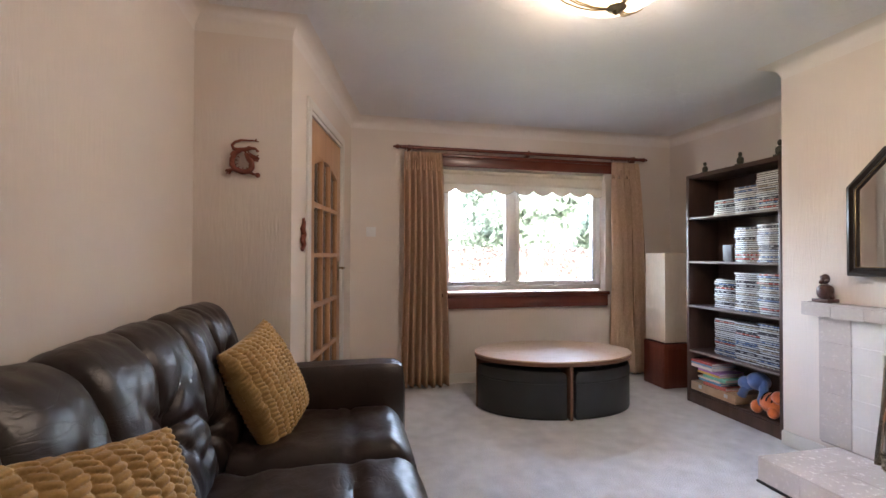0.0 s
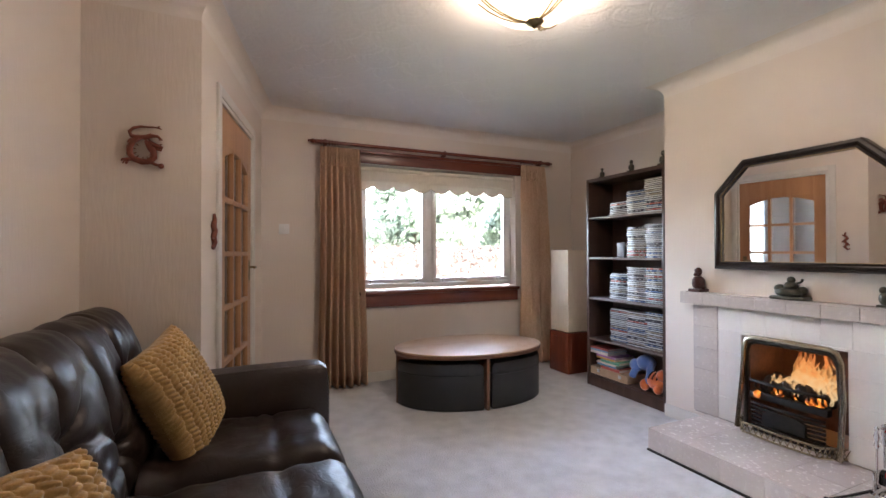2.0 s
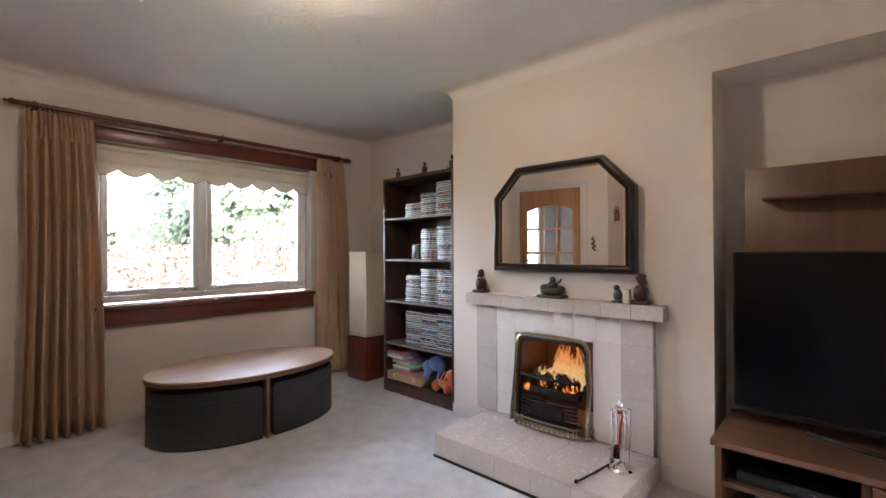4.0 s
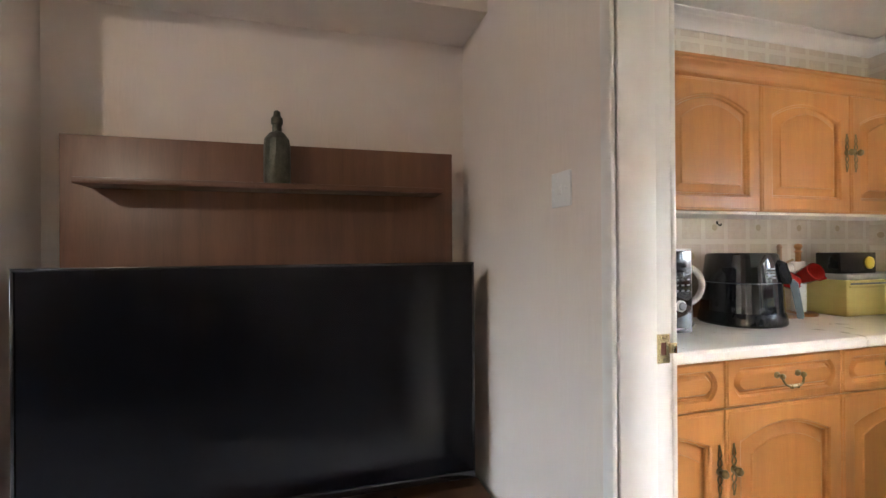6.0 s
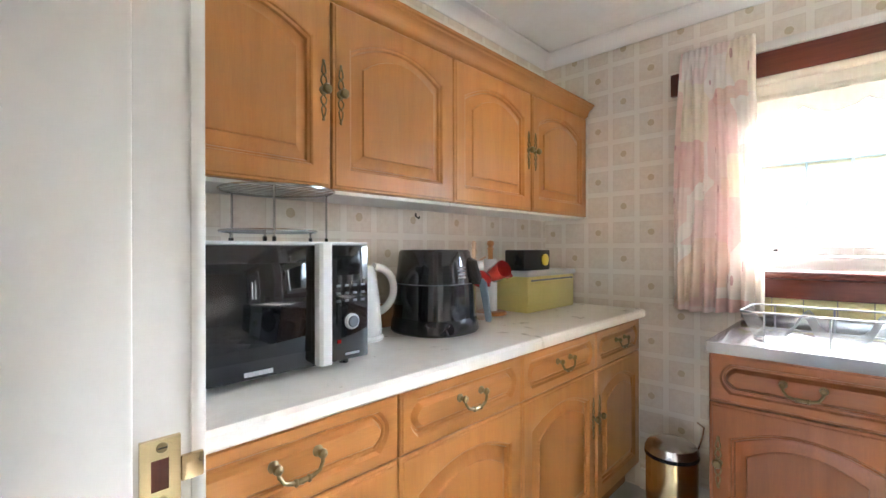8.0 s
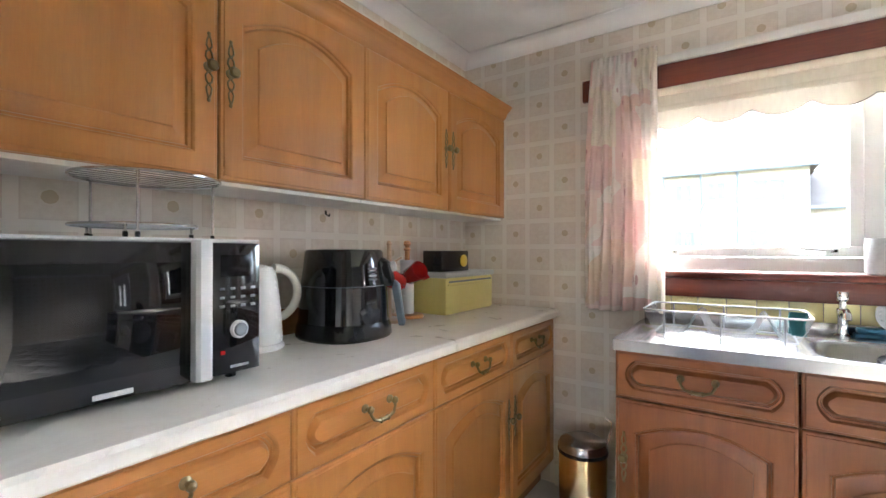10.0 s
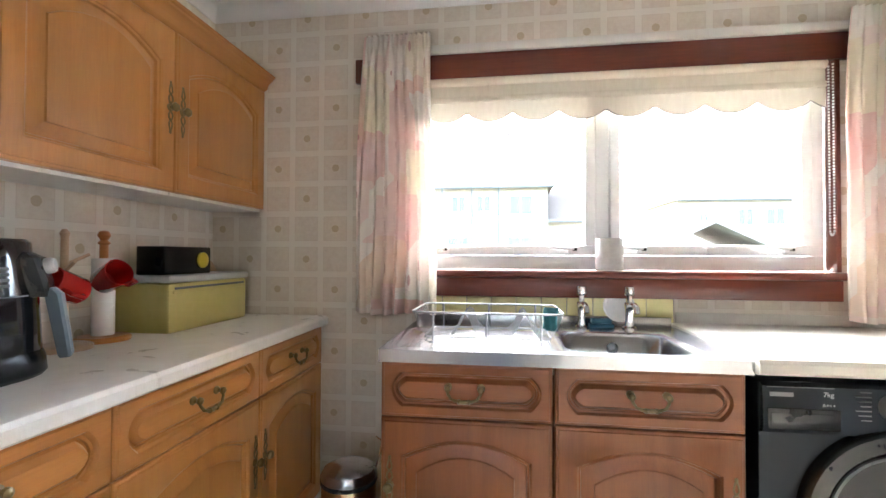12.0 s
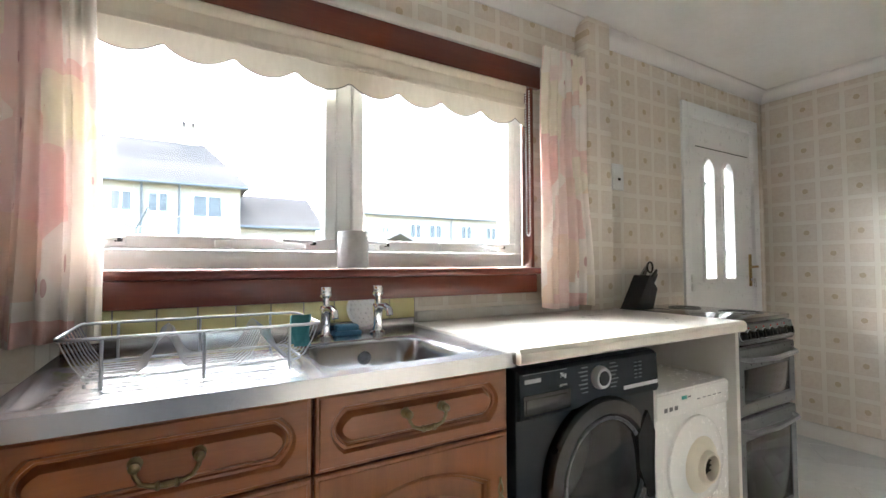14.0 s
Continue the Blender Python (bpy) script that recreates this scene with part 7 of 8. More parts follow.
ty_ = solid("toy_car", merge(rounded(-0.03, -0.045, 0.008, 0.03, 0.045, 0.034, 4), rounded(-0.024, -0.026, 0.03, 0.024, 0.024, 0.055, 3.5)), plain("toy_yellow", (0.62, 0.36, 0.03), 0.3), "small yellow and black toy on the television stand", "toy")
ty_.matrix_basis = Matrix.Translation((2.98, -0.105, 0.402))
part("band", box(-0.032, -0.047, 0.020, 0.032, 0.047, 0.027, 0.002), "black_plastic", ty_, "black band")

# ---- on the kitchen worktop ----
CZ = 0.9112
mw = thing("microwave", (3.1, -1.32, CZ), "black microwave oven with a silver handle", "microwave")
MX, MY0, MY1, MZT = 2.945, -1.575, -1.045, 1.236
part("case", box(MX + 0.02, MY0, CZ + 0.014, 3.32, MY1, MZT - 0.008, 0.006), "black_plastic", mw)
part("top_cover", box(MX + 0.004, MY0, MZT - 0.0075, 3.32, MY1, MZT, 0.003), "satin_silver", mw, "silver top cover")
part("door", box(MX, MY0 + 0.125, CZ + 0.018, MX + 0.02, MY1, MZT - 0.009, 0.004), "gloss_black", mw, "glossy black door")
part("door_window", box(MX - 0.002, MY0 + 0.175, CZ + 0.06, MX, MY1 - 0.03, MZT - 0.05, 0.0008), "oven_glass", mw, "dark reflecting door window")
part("control_panel", box(MX + 0.002, MY0 + 0.001, CZ + 0.018, MX + 0.02, MY0 + 0.122, MZT - 0.009, 0.003), "gloss_black", mw)
part("door_handle", loft([[(MX - d, MY0 + 0.127 + w, z) for w, d in ((0, 0.002), (0.003, 0.024), (0.010, 0.029), (0.030, 0.029), (0.037, 0.022), (0.038, 0.002))] for z in (CZ + 0.022, CZ + 0.03, MZT - 0.02, MZT - 0.004)]), "satin_silver", mw, "broad silver handle")
part("dial_ring", xf(lathe([(0.021, 0), (0.021, 0.006), (0.019, 0.009), (0.016, 0.009)], 28), Matrix.Translation((MX + 0.002, MY0 + 0.055, 1.028)) @ pose(0, 0, 0, 0, -90, 0)), "white_plastic", mw, "pale ring round the dial")
part("dial", xf(lathe([(0.0155, 0.0), (0.0155, 0.012), (0.013, 0.014), (0.005, 0.0142)], 24), Matrix.Translation((MX + 0.002, MY0 + 0.055, 1.028)) @ pose(0, 0, 0, 0, -90, 0)), "grey_plastic", mw)
part("display", box(MX + 0.0005, MY0 + 0.028, 1.150, MX + 0.002, MY0 + 0.098, 1.200, 0.0004), "screen", mw)
for r in range(3):
    for c in range(4):
        part("button", box(MX - 0.001, MY0 + 0.014 + 0.025 * c, 1.080 + 0.020 * r, MX + 0.002, MY0 + 0.026 + 0.025 * c, 1.086 + 0.020 * r, 0.001), "grey_plastic", mw)
part("red_mark", box(MX - 0.0005, MY0 + 0.088, 0.975, MX + 0.002, MY0 + 0.098, 0.984), "red", mw)
part("logo_bar", box(MX - 0.001, MY0 + 0.27, CZ + 0.026, MX, MY0 + 0.335, CZ + 0.036), "silver", mw)
part("logo_bar", box(MX - 0.001, MY1 - 0.075, CZ + 0.028, MX, MY1 - 0.02, CZ + 0.038), "silver", mw)
part("logo_bar", box(MX + 0.001, MY0 + 0.03, CZ + 0.030, MX + 0.002, MY0 + 0.075, CZ + 0.036), "silver", mw)
writing("Trio", 0.014, Matrix.Translation((MX - 0.0025, MY1 - 0.03, CZ + 0.04)) @ pose(0, 0, 0, 90, 0, -90), "silver", mw, "printed word Trio")
for fx, fy in ((2.99, MY0 + 0.05), (2.99, MY1 - 0.05), (3.28, MY0 + 0.05), (3.28, MY1 - 0.05)):
    part("foot", lathe([(0.012, 0), (0.014, 0.015)], 12, (fx, fy, CZ)), "black_plastic", mw)


M["wire"] = plain("bright_wire", (0.52, 0.52, 0.53), 0.22, 0.9)


def wire_rack(z0, z1, r, cx, cy, label):
    w = thing("wire_rack", (cx, cy, z0), label, "wire rack", "grill racks on the microwave")
    part("hoop", tube([(cx + r * math.cos(a), cy + r * math.sin(a), z1) for a in np.linspace(0, 2 * math.pi, 41)[:-1]], 0.0034, 6, True), "wire", w)
    for k in range(9):
        d = -r + 2 * r * (k + 1) / 10
        h = math.sqrt(max(0, r * r - d * d))
        part("wire", tube([(cx + d, cy - h, z1), (cx + d, cy + h, z1)], 0.0014, 5), "wire", w)
    for k in range(3):
        a = radians(30 + 120 * k)
        lg = part("leg", tube([(cx + r * math.cos(a), cy + r * math.sin(a), z0 + 0.006), (cx + r * math.cos(a), cy + r * math.sin(a), z1)], 0.0028, 6), "wire", w)
        part("rubber_foot", lathe([(0.005, 0), (0.005, 0.012)], 8, (cx + r * math.cos(a), cy + r * math.sin(a), z0)), "black_plastic", lg)


wire_rack(MZT, MZT + 0.028, 0.118, 3.09, -1.365, "low round chrome grill rack")
wire_rack(MZT, MZT + 0.137, 0.145, 3.10, -1.395, "tall round chrome grill rack")
kt = thing("kettle", (3.215, -1.735, CZ), "white plastic jug kettle", "kettle")
part("body", lathe([(0.078, 0.018), (0.080, 0.03), (0.074, 0.12), (0.064, 0.20), (0.058, 0.232), (0.048, 0.248), (0.02, 0.256), (0.006, 0.257)], 28, (3.215, -1.735, CZ)), "white_plastic", kt)
part("base", lathe([(0.084, 0), (0.086, 0.008), (0.080, 0.017)], 28, (3.215, -1.735, CZ)), "white_plastic", kt)
part("handle", tube([(3.195, -1.785 - 0.09 * math.sin(a), CZ + 0.165 + 0.08 * math.cos(a)) for a in np.linspace(0, math.pi, 17)], 0.0135, 12), "white_plastic", kt)
part("spout", loft([[(3.215 + 0.03 * s, -1.675 + 0.0 * s, CZ + 0.235) for s in (-1, 0, 1)], [(3.215 + 0.012 * s, -1.655, CZ + 0.24) for s in (-1, 0, 1)]], False, False, False), "white_plastic", kt)
af = thing("air_fryer", (3.145, -2.04, CZ), "black air fryer with a grey handle", "air fryer")
AX, AY = 3.145, -2.035


def squircle(r, z, dx=0.0, p=2.5, seg=32):
    return [(AX + dx + r * math.copysign(abs(math.cos(2 * math.pi * j / seg)) ** (2 / p), math.cos(2 * math.pi * j / seg)), AY + r * math.copysign(abs(math.sin(2 * math.pi * j / seg)) ** (2 / p), math.sin(2 * math.pi * j / seg)), CZ + z) for j in range(seg)]


part("base", loft([squircle(0.150, 0.0), squircle(0.156, 0.008), squircle(0.153, 0.04), squircle(0.148, 0.055)]), "black_plastic", af)
part("pan_section", loft([squircle(0.147, 0.056), squircle(0.144, 0.12), squircle(0.140, 0.178)]), "gloss_black", af)
part("hood", loft([squircle(0.140, 0.181), squircle(0.132, 0.24), squircle(0.126, 0.296), squircle(0.120, 0.303), squircle(0.116, 0.299), squircle(0.05, 0.300)]), "gloss_black", af)
part("seam", loft([squircle(0.138, 0.1775), squircle(0.138, 0.1815)]), "grey_plastic", af)
def grip_loop(dx, dy, z, w, t):
    c, q = Vector((AX + dx, AY + dy, CZ + z)), Vector((-0.82, -0.57, 0))
    e = Vector((0.57, -0.82, 0))
    return [tuple(c + q * (t * b_) + e * (w * a_)) for a_, b_ in ((-1, -1), (1, -1), (1, 0.6), (0.7, 1), (-0.7, 1), (-1, 0.6))]


part("grip_mount", loft([grip_loop(-0.105, -0.070, 0.275, 0.020, 0.012), grip_loop(-0.115, -0.078, 0.262, 0.030, 0.022), grip_loop(-0.125, -0.088, 0.21, 0.030, 0.022), grip_loop(-0.132, -0.093, 0.175, 0.022, 0.018)]), "black_plastic", af)
part("grip", loft([grip_loop(-0.140, -0.097, 0.195, 0.017, 0.012), grip_loop(-0.150, -0.104, 0.18, 0.019, 0.014), grip_loop(-0.160, -0.112, 0.10, 0.018, 0.013), grip_loop(-0.166, -0.118, 0.045, 0.017, 0.012), grip_loop(-0.166, -0.118, 0.036, 0.013, 0.009)]), surface("blue_grey_plastic", (0.13, 0.18, 0.23), (0.15, 0.20, 0.25), 10, 0.35, grain=20, bump=0.0), af, "blue-grey pull handle")
part("temperature_dial", xf(lathe([(0.018, 0), (0.018, 0.012), (0.015, 0.018), (0.006, 0.019)], 22), Matrix.Translation((AX - 0.137, AY - 0.093, CZ + 0.243)) @ pose(0, 0, 0, 0, -80, 35)), "silver", af)
part("vent_marks", merge(*[box(AX - 0.1385 + 0.001 * k, AY - 0.02, CZ + 0.20 + 0.012 * k, AX - 0.132, AY + 0.02, CZ + 0.206 + 0.012 * k) for k in range(4)]), "grey_plastic", af)
mt = thing("mug_tree", (3.20, -2.36, CZ), "pale wooden mug tree with red mugs hanging", "mug tree")
part("base", lathe([(0.07, 0), (0.07, 0.012), (0.06, 0.016)], 20, (3.22, -2.36, CZ)), "beech", mt)
part("post", lathe([(0.011, 0.016), (0.010, 0.32), (0.013, 0.33), (0.006, 0.342)], 12, (3.22, -2.36, CZ)), "beech", mt)
for k, (a, z) in enumerate(((250, 0.24), (160, 0.22), (200, 0.16))):
    ax_, ay_ = math.cos(radians(a)), math.sin(radians(a))
    part("arm", tube([(3.22, -2.36, CZ + z), (3.22 + 0.06 * ax_, -2.36 + 0.06 * ay_, CZ + z + 0.03)], 0.005, 8), "beech", mt)
    if k < 2:
        g = merge(lathe([(0.028, 0), (0.036, 0.01), (0.041, 0.085), (0.038, 0.085), (0.033, 0.012), (0.005, 0.010)], 24), tube([(0.036, 0, 0.02), (0.062, 0, 0.03), (0.064, 0, 0.06), (0.040, 0, 0.07)], 0.006, 8))
        mg = solid("mug", g, "red", "glossy red mug hanging on the mug tree", "mug", "red mugs on the tree")
        mg.matrix_basis = Matrix.Translation((3.22 + 0.075 * ax_ - 0.02, -2.36 + 0.075 * ay_, CZ + z - 0.055)) @ pose(0, 0, 0, 65, 20, a)
kr = thing("kitchen_roll", (3.235, -2.52, CZ), "white kitchen roll on a turned wooden stand", "kitchen roll")
part("stand_base", lathe([(0.075, 0), (0.076, 0.010), (0.068, 0.016)], 22, (3.235, -2.50, CZ)), "oak", kr)
part("post", lathe([(0.012, 0.016), (0.012, 0.30), (0.018, 0.306), (0.010, 0.315), (0.018, 0.33), (0.014, 0.342), (0.004, 0.346)], 14, (3.235, -2.50, CZ)), "oak", kr)
part("paper_roll", lathe([(0.016, 0.018), (0.030, 0.018), (0.031, 0.02), (0.031, 0.255), (0.030, 0.258), (0.016, 0.258)], 24, (3.235, -2.50, CZ)), "white_plastic", kr)
bb = thing("bread_bin", (3.2, -2.82, CZ), "yellow enamel bread bin with a grey lid", "bread bin")
part("body", box(3.105, -3.075, CZ, 3.32, -2.62, CZ + 0.172, 0.012), "yellow_tin", bb)
part("front_lip", box(3.100, -3.06, CZ + 0.135, 3.106, -2.635, CZ + 0.148, 0.003), "yellow_tin", bb)
part("front_slot", box(3.1025, -3.05, CZ + 0.150, 3.1055, -2.645, CZ + 0.158), "grey_plastic", bb)
part("lid", box(3.098, -3.082, CZ + 0.173, 3.325, -2.612, CZ + 0.198, 0.008), "silver", bb, "grey metal lid")
rd = thing("radio", (3.2, -2.74, CZ + 0.198), "small black box radio with a yellow dial", "radio")
part("case", box(3.15, -2.895, CZ + 0.1985, 3.26, -2.65, CZ + 0.300, 0.004), "black_plastic", rd)
part("speaker_dial", xf(lathe([(0.030, 0), (0.030, 0.006), (0.022, 0.010), (0.006, 0.011)], 22), Matrix.Translation((3.15, -2.845, CZ + 0.25)) @ pose(0, 0, 0, 0, -90, 0)), plain("yellow_dial", (0.70, 0.52, 0.05), 0.35), rd, "yellow dial")
cb = solid("chopping_board", xf(lathe([(0.13, 0), (0.132, 0.004), (0.132, 0.014), (0.13, 0.018), (0.01, 0.018)], 36), Matrix.Translation((3.316, -3.03, CZ + 0.135)) @ pose(0, 0, 0, 0, -92, 0)), "beech", "round wooden board standing behind the bread bin", "chopping board")
solid("wooden_tray", xf(box(-0.012, -0.14, 0, 0.0, 0.14, 0.095, 0.005), Matrix.Translation((3.33, -1.93, CZ)) @ pose(0, 0, 0, 0, -4, 0)), "oak_dark", "dark wooden tray leaning on the wall behind the kettle", "tray")
solid("wall_hook", merge(box(3.335, -2.121, 1.352, 3.339, -2.113, 1.369, 0.001), tube([(3.332, -2.117, 1.352), (3.318, -2.117, 1.345), (3.314, -2.117, 1.355)], 0.003, 6)), "iron", "small dark hook screwed to the wall", "hook")
pb = thing("pedal_bin", (2.56, -2.86, 0.0), "brushed steel pedal bin with a domed lid", "bin")
part("body", lathe([(0.098, 0.02), (0.100, 0.03), (0.100, 0.345), (0.097, 0.352)], 32, (2.555, -2.86, 0)), "bright_brass", pb)
part("lid", lathe([(0.103, 0.353), (0.104, 0.372), (0.094, 0.392), (0.06, 0.41), (0.01, 0.416)], 32, (2.555, -2.86, 0)), "steel", pb)
part("foot_ring", lathe([(0.10, 0), (0.104, 0.006), (0.102, 0.022)], 32, (2.555, -2.86, 0)), "black_plastic", pb)
part("lid_band", lathe([(0.1045, 0.346), (0.1055, 0.353), (0.1045, 0.361)], 32, (2.555, -2.86, 0)), "black_plastic", pb)
part("pedal", box(2.53, -2.76, 0.02, 2.58, -2.73, 0.03, 0.003), "black_plastic", pb)
part("carry_handle", tube([(2.475, -2.93, 0.36), (2.46, -2.945, 0.42), (2.455, -2.95, 0.46), (2.48, -2.955, 0.475)], 0.004, 6), "chrome", pb)

# ---- round the sink ----
M["rack_wire"] = plain("steel_wire", (0.36, 0.36, 0.37), 0.3, 1.0)
rk = thing("dish_rack", (2.05, -2.77, SZ), "chrome wire dish rack on the drainer", "dish rack")
RX0, RX1, RY0, RY1, RZ0, RZ1 = 1.80, 2.28, -2.94, -2.66, SZ + 0.012, SZ + 0.095


def rack_loop(d, z):
    return [(x, y, z) for x, y in rrect(RX0 + d, RX1 - d, RY0 + d, RY1 - d, 0.03, 4)]


part("rim", tube(rack_loop(0, RZ1), 0.0035, 6, True), "rack_wire", rk)
part("bottom_ring", tube(rack_loop(0.035, RZ0), 0.003, 6, True), "rack_wire", rk)
RL = RX1 - RX0
for k in range(9):
    y = RY0 + 0.03 + (RY1 - RY0 - 0.06) * k / 8
    prof = [(0.0, RZ1), (0.05, RZ0 + 0.03), (0.09, RZ0), (0.24, RZ0), (0.29, RZ0 + 0.02), (0.33, RZ1 - 0.016), (0.355, RZ1 - 0.006), (0.38, RZ1 - 0.016), (0.42, RZ0 + 0.02), (0.46, RZ0), (0.64, RZ0), (0.69, RZ0 + 0.02),
            (0.735, RZ1 - 0.016), (0.755, RZ1 - 0.006), (0.775, RZ1 - 0.016), (0.80, RZ0 + 0.035), (0.84, RZ0 + 0.008), (0.88, RZ0), (0.93, RZ0 + 0.012), (0.97, RZ0 + 0.045), (1.0, RZ1)]
    part("wire", tube([(RX1 - RL * f, y, z) for f, z in prof], 0.0014, 5), "rack_wire", rk)
for fx in (RX0 + 0.07, RX1 - 0.07, (RX0 + RX1) / 2):
    for fy in (RY0 + 0.012, RY1 - 0.012):
        part("leg", tube([(fx, fy, RZ1), (fx, fy, SZ - 0.004)], 0.0032, 6), "rack_wire", rk)
cloth_v, cloth_f = [], []
for i in range(15):
    t = i / 14
    for j in range(9):
        s = j / 8
        a = math.pi * t
        cloth_v.append((1.815 + 0.04 * s + 0.004 * math.sin(9 * t + 5 * s), -2.72 + 0.022 * math.cos(a) + 0.006 * math.sin(6 * s), RZ1 + 0.012 * math.sin(a) - (0.06 * abs(t - 0.5) * 2) + 0.004))
for i in range(14):
    for j in range(8):
        cloth_f.append((i * 9 + j, i * 9 + j + 1, (i + 1) * 9 + j + 1, (i + 1) * 9 + j))
dc = solid("dish_cloth", (cloth_v, cloth_f), surface("teal_cloth", (0.015, 0.09, 0.10), (0.03, 0.14, 0.15), 20, 0.9, grain=200, bump=0.5), "teal dish cloth hung over the rack's end", "cloth", smooth=80)
dc.modifiers.new("thickness", "SOLIDIFY").thickness = 0.004
spg = solid("sponge_tray", merge(box(1.565, -3.085, SZ, 1.655, -3.035, SZ + 0.014, 0.004), box(1.572, -3.08, SZ + 0.0145, 1.648, -3.04, SZ + 0.034, 0.006)), plain("blue_sponge", (0.05, 0.16, 0.26), 0.7), "blue sponge in a tray between the taps", "sponge")
ss = solid("sink_strainer", merge(xf(lathe([(0.062, 0), (0.062, 0.004), (0.056, 0.005), (0.052, 0.003), (0.004, 0.003)], 32), Matrix.Translation((1.525, KY0 + 0.045, SZ + 0.075)) @ pose(0, 0, 0, -80, 0, 0)), *[xf(lathe([(0.005, 0.003), (0.004, 0.007)], 8), Matrix.Translation((1.525, KY0 + 0.045, SZ + 0.075)) @ pose(0, 0, 0, -80, 0, 0) @ Matrix.Translation((r * math.cos(a), r * math.sin(a), 0))) for r, cnt in ((0.018, 6), (0.034, 12), (0.047, 18)) for a in np.linspace(0, 2 * math.pi, cnt + 1)[:-1]]), "silver", "round grey strainer leaning behind the tap", "strainer")
pot = solid("ribbed_pot", lathe([(0.050, 0.0), (0.053, 0.003)] + [(0.0545 + (0.0007 if k % 2 else -0.0006), 0.006 + 0.0062 * k) for k in range(20)] + [(0.053, 0.132), (0.048, 0.132), (0.047, 0.012), (0.004, 0.010)], 36, (1.556, KY0 + 0.02, 1.1225)), surface("grey_ceramic", (0.34, 0.33, 0.31), (0.46, 0.45, 0.43), 20, 0.5, grain=90, bump=0.1), "grey ribbed pot on the kitchen window sill", "pot")
kf = thing("knife_block", (0.08, -3.02, 0.913), "black knife block with steel-handled knives", "knife block")
kbp = [(0.215, 0.914), (0.085, 0.914), (0.048, 1.012), (0.106, 1.080)]
part("block", prism([(x, z) for x, z in kbp], "y", -3.075, -2.985), "black_plastic", kf)
for k in range(5):
    u = (0.22, 0.48, 0.74)[k % 3]
    bx_, by_, bz_ = 0.048 + 0.058 * u, (-3.052, -3.010)[k % 2], 1.012 + 0.068 * u
    part("knife_handle", xf(rounded(-0.009, -0.006, -0.006, 0.009, 0.006, 0.095 - 0.006 * k, 3.5, 12, 8), Matrix.Translation((bx_, by_, bz_)) @ pose(0, 0, 0, 0, -50 + 4 * k, 0)), "steel" if k % 2 == 0 else "black_plastic", kf)
part("scissor_loop", tube([(0.040 + 0.022 * math.cos(a), -3.03, 1.118 + 0.026 * math.sin(a)) for a in np.linspace(0, 2 * math.pi, 19)[:-1]], 0.005, 8, True), "black_plastic", kf)

# ---- outdoors ----
M["grass"] = surface("lawn", (0.085, 0.10, 0.06), (0.13, 0.14, 0.095), 2, 0.95, grain=60, bump=0.6, gloss=0.0)
M["hedge"] = surface("brown_hedge", (0.045, 0.034, 0.030), (0.085, 0.067, 0.059), 14, 0.9, grain=90, bump=0.6, gloss=0.0)
M["leaf"] = thin_cloth("leaf", (0.16, 0.20, 0.155), (0.22, 0.26, 0.21), 0.55, 6)
M["bark"] = surface("bark", (0.06, 0.045, 0.035), (0.12, 0.09, 0.07), 8, 0.9, grain=60, bump=0.8, depth=0.02, gloss=0.0)
M["render"] = surface("pale_harling", (0.38, 0.325, 0.25), (0.43, 0.37, 0.295), 2, 0.9, grain=60, bump=0.4, gloss=0.0)
M["roof"] = surface("brown_grey_roof_tile", (0.112, 0.095, 0.08), (0.152, 0.13, 0.112), 6, 0.85, grain=50, bump=0.3, vary=0.12, gloss=0.0)
# Far house's roof tile, paled to stand for haze; the shed shares it.
M["pale_roof"] = surface("haze_pale_roof_tile", (0.27, 0.235, 0.215), (0.32, 0.285, 0.26), 6, 0.85, grain=50, bump=0.3, gloss=0.0)
M["shed_board"] = surface("weathered_shed_board", (0.26, 0.235, 0.20), (0.34, 0.31, 0.27), 8, 0.9, grain=60, bump=0.5, gloss=0.0)
M["dark_pane"] = plain("far_window_glass", (0.10, 0.105, 0.105), 0.3)
structure("ground", box(-120, -120, -0.5, 120, 120, -0.14), "grass", "lawn and ground round the house", "ground")
rng = random.Random(21)


def leaf_cloud(points, size, rng_):
    v, f = [], []
    for p in points:
        d = Vector((rng_.gauss(0, 1), rng_.gauss(0, 1), rng_.gauss(0, 1))).normalized()
        e = d.orthogonal().normalized()
        g = d.cross(e)
        s = size * rng_.uniform(0.6, 1.4)
        o = len(v)
        for a, b, c in ((-1, 0, 0), (0, 0.45, 0.18), (1, 0, 0), (0, -0.45, 0.18)):
            v.append(tuple(Vector(p) + s * (a * e + b * g + c * d)))
        f.append((o, o + 1, o + 2, o + 3))
    return v, f


hg = thing("hedge", (4.0, 12.3, -0.14), "clipped brown beech hedge across the front garden", "hedge")
part("core", rounded(-6, 11.95, -0.2, 16, 12.9, 1.28, 12, 40, 10), "hedge", hg)
pts = [(rng.uniform(-5, 14), 11.93 + rng.uniform(-0.06, 0.05), rng.uniform(-0.1, 1.33)) for _ in range(9000)] + [(rng.uniform(-5, 14), rng.uniform(11.95, 12.8), 1.29 + rng.uniform(-0.04, 0.09)) for _ in range(3500)]
part("leaves", leaf_cloud(pts, 0.055, rng), "hedge", hg, "dry brown beech leaves", kind="stuff", smooth=0)


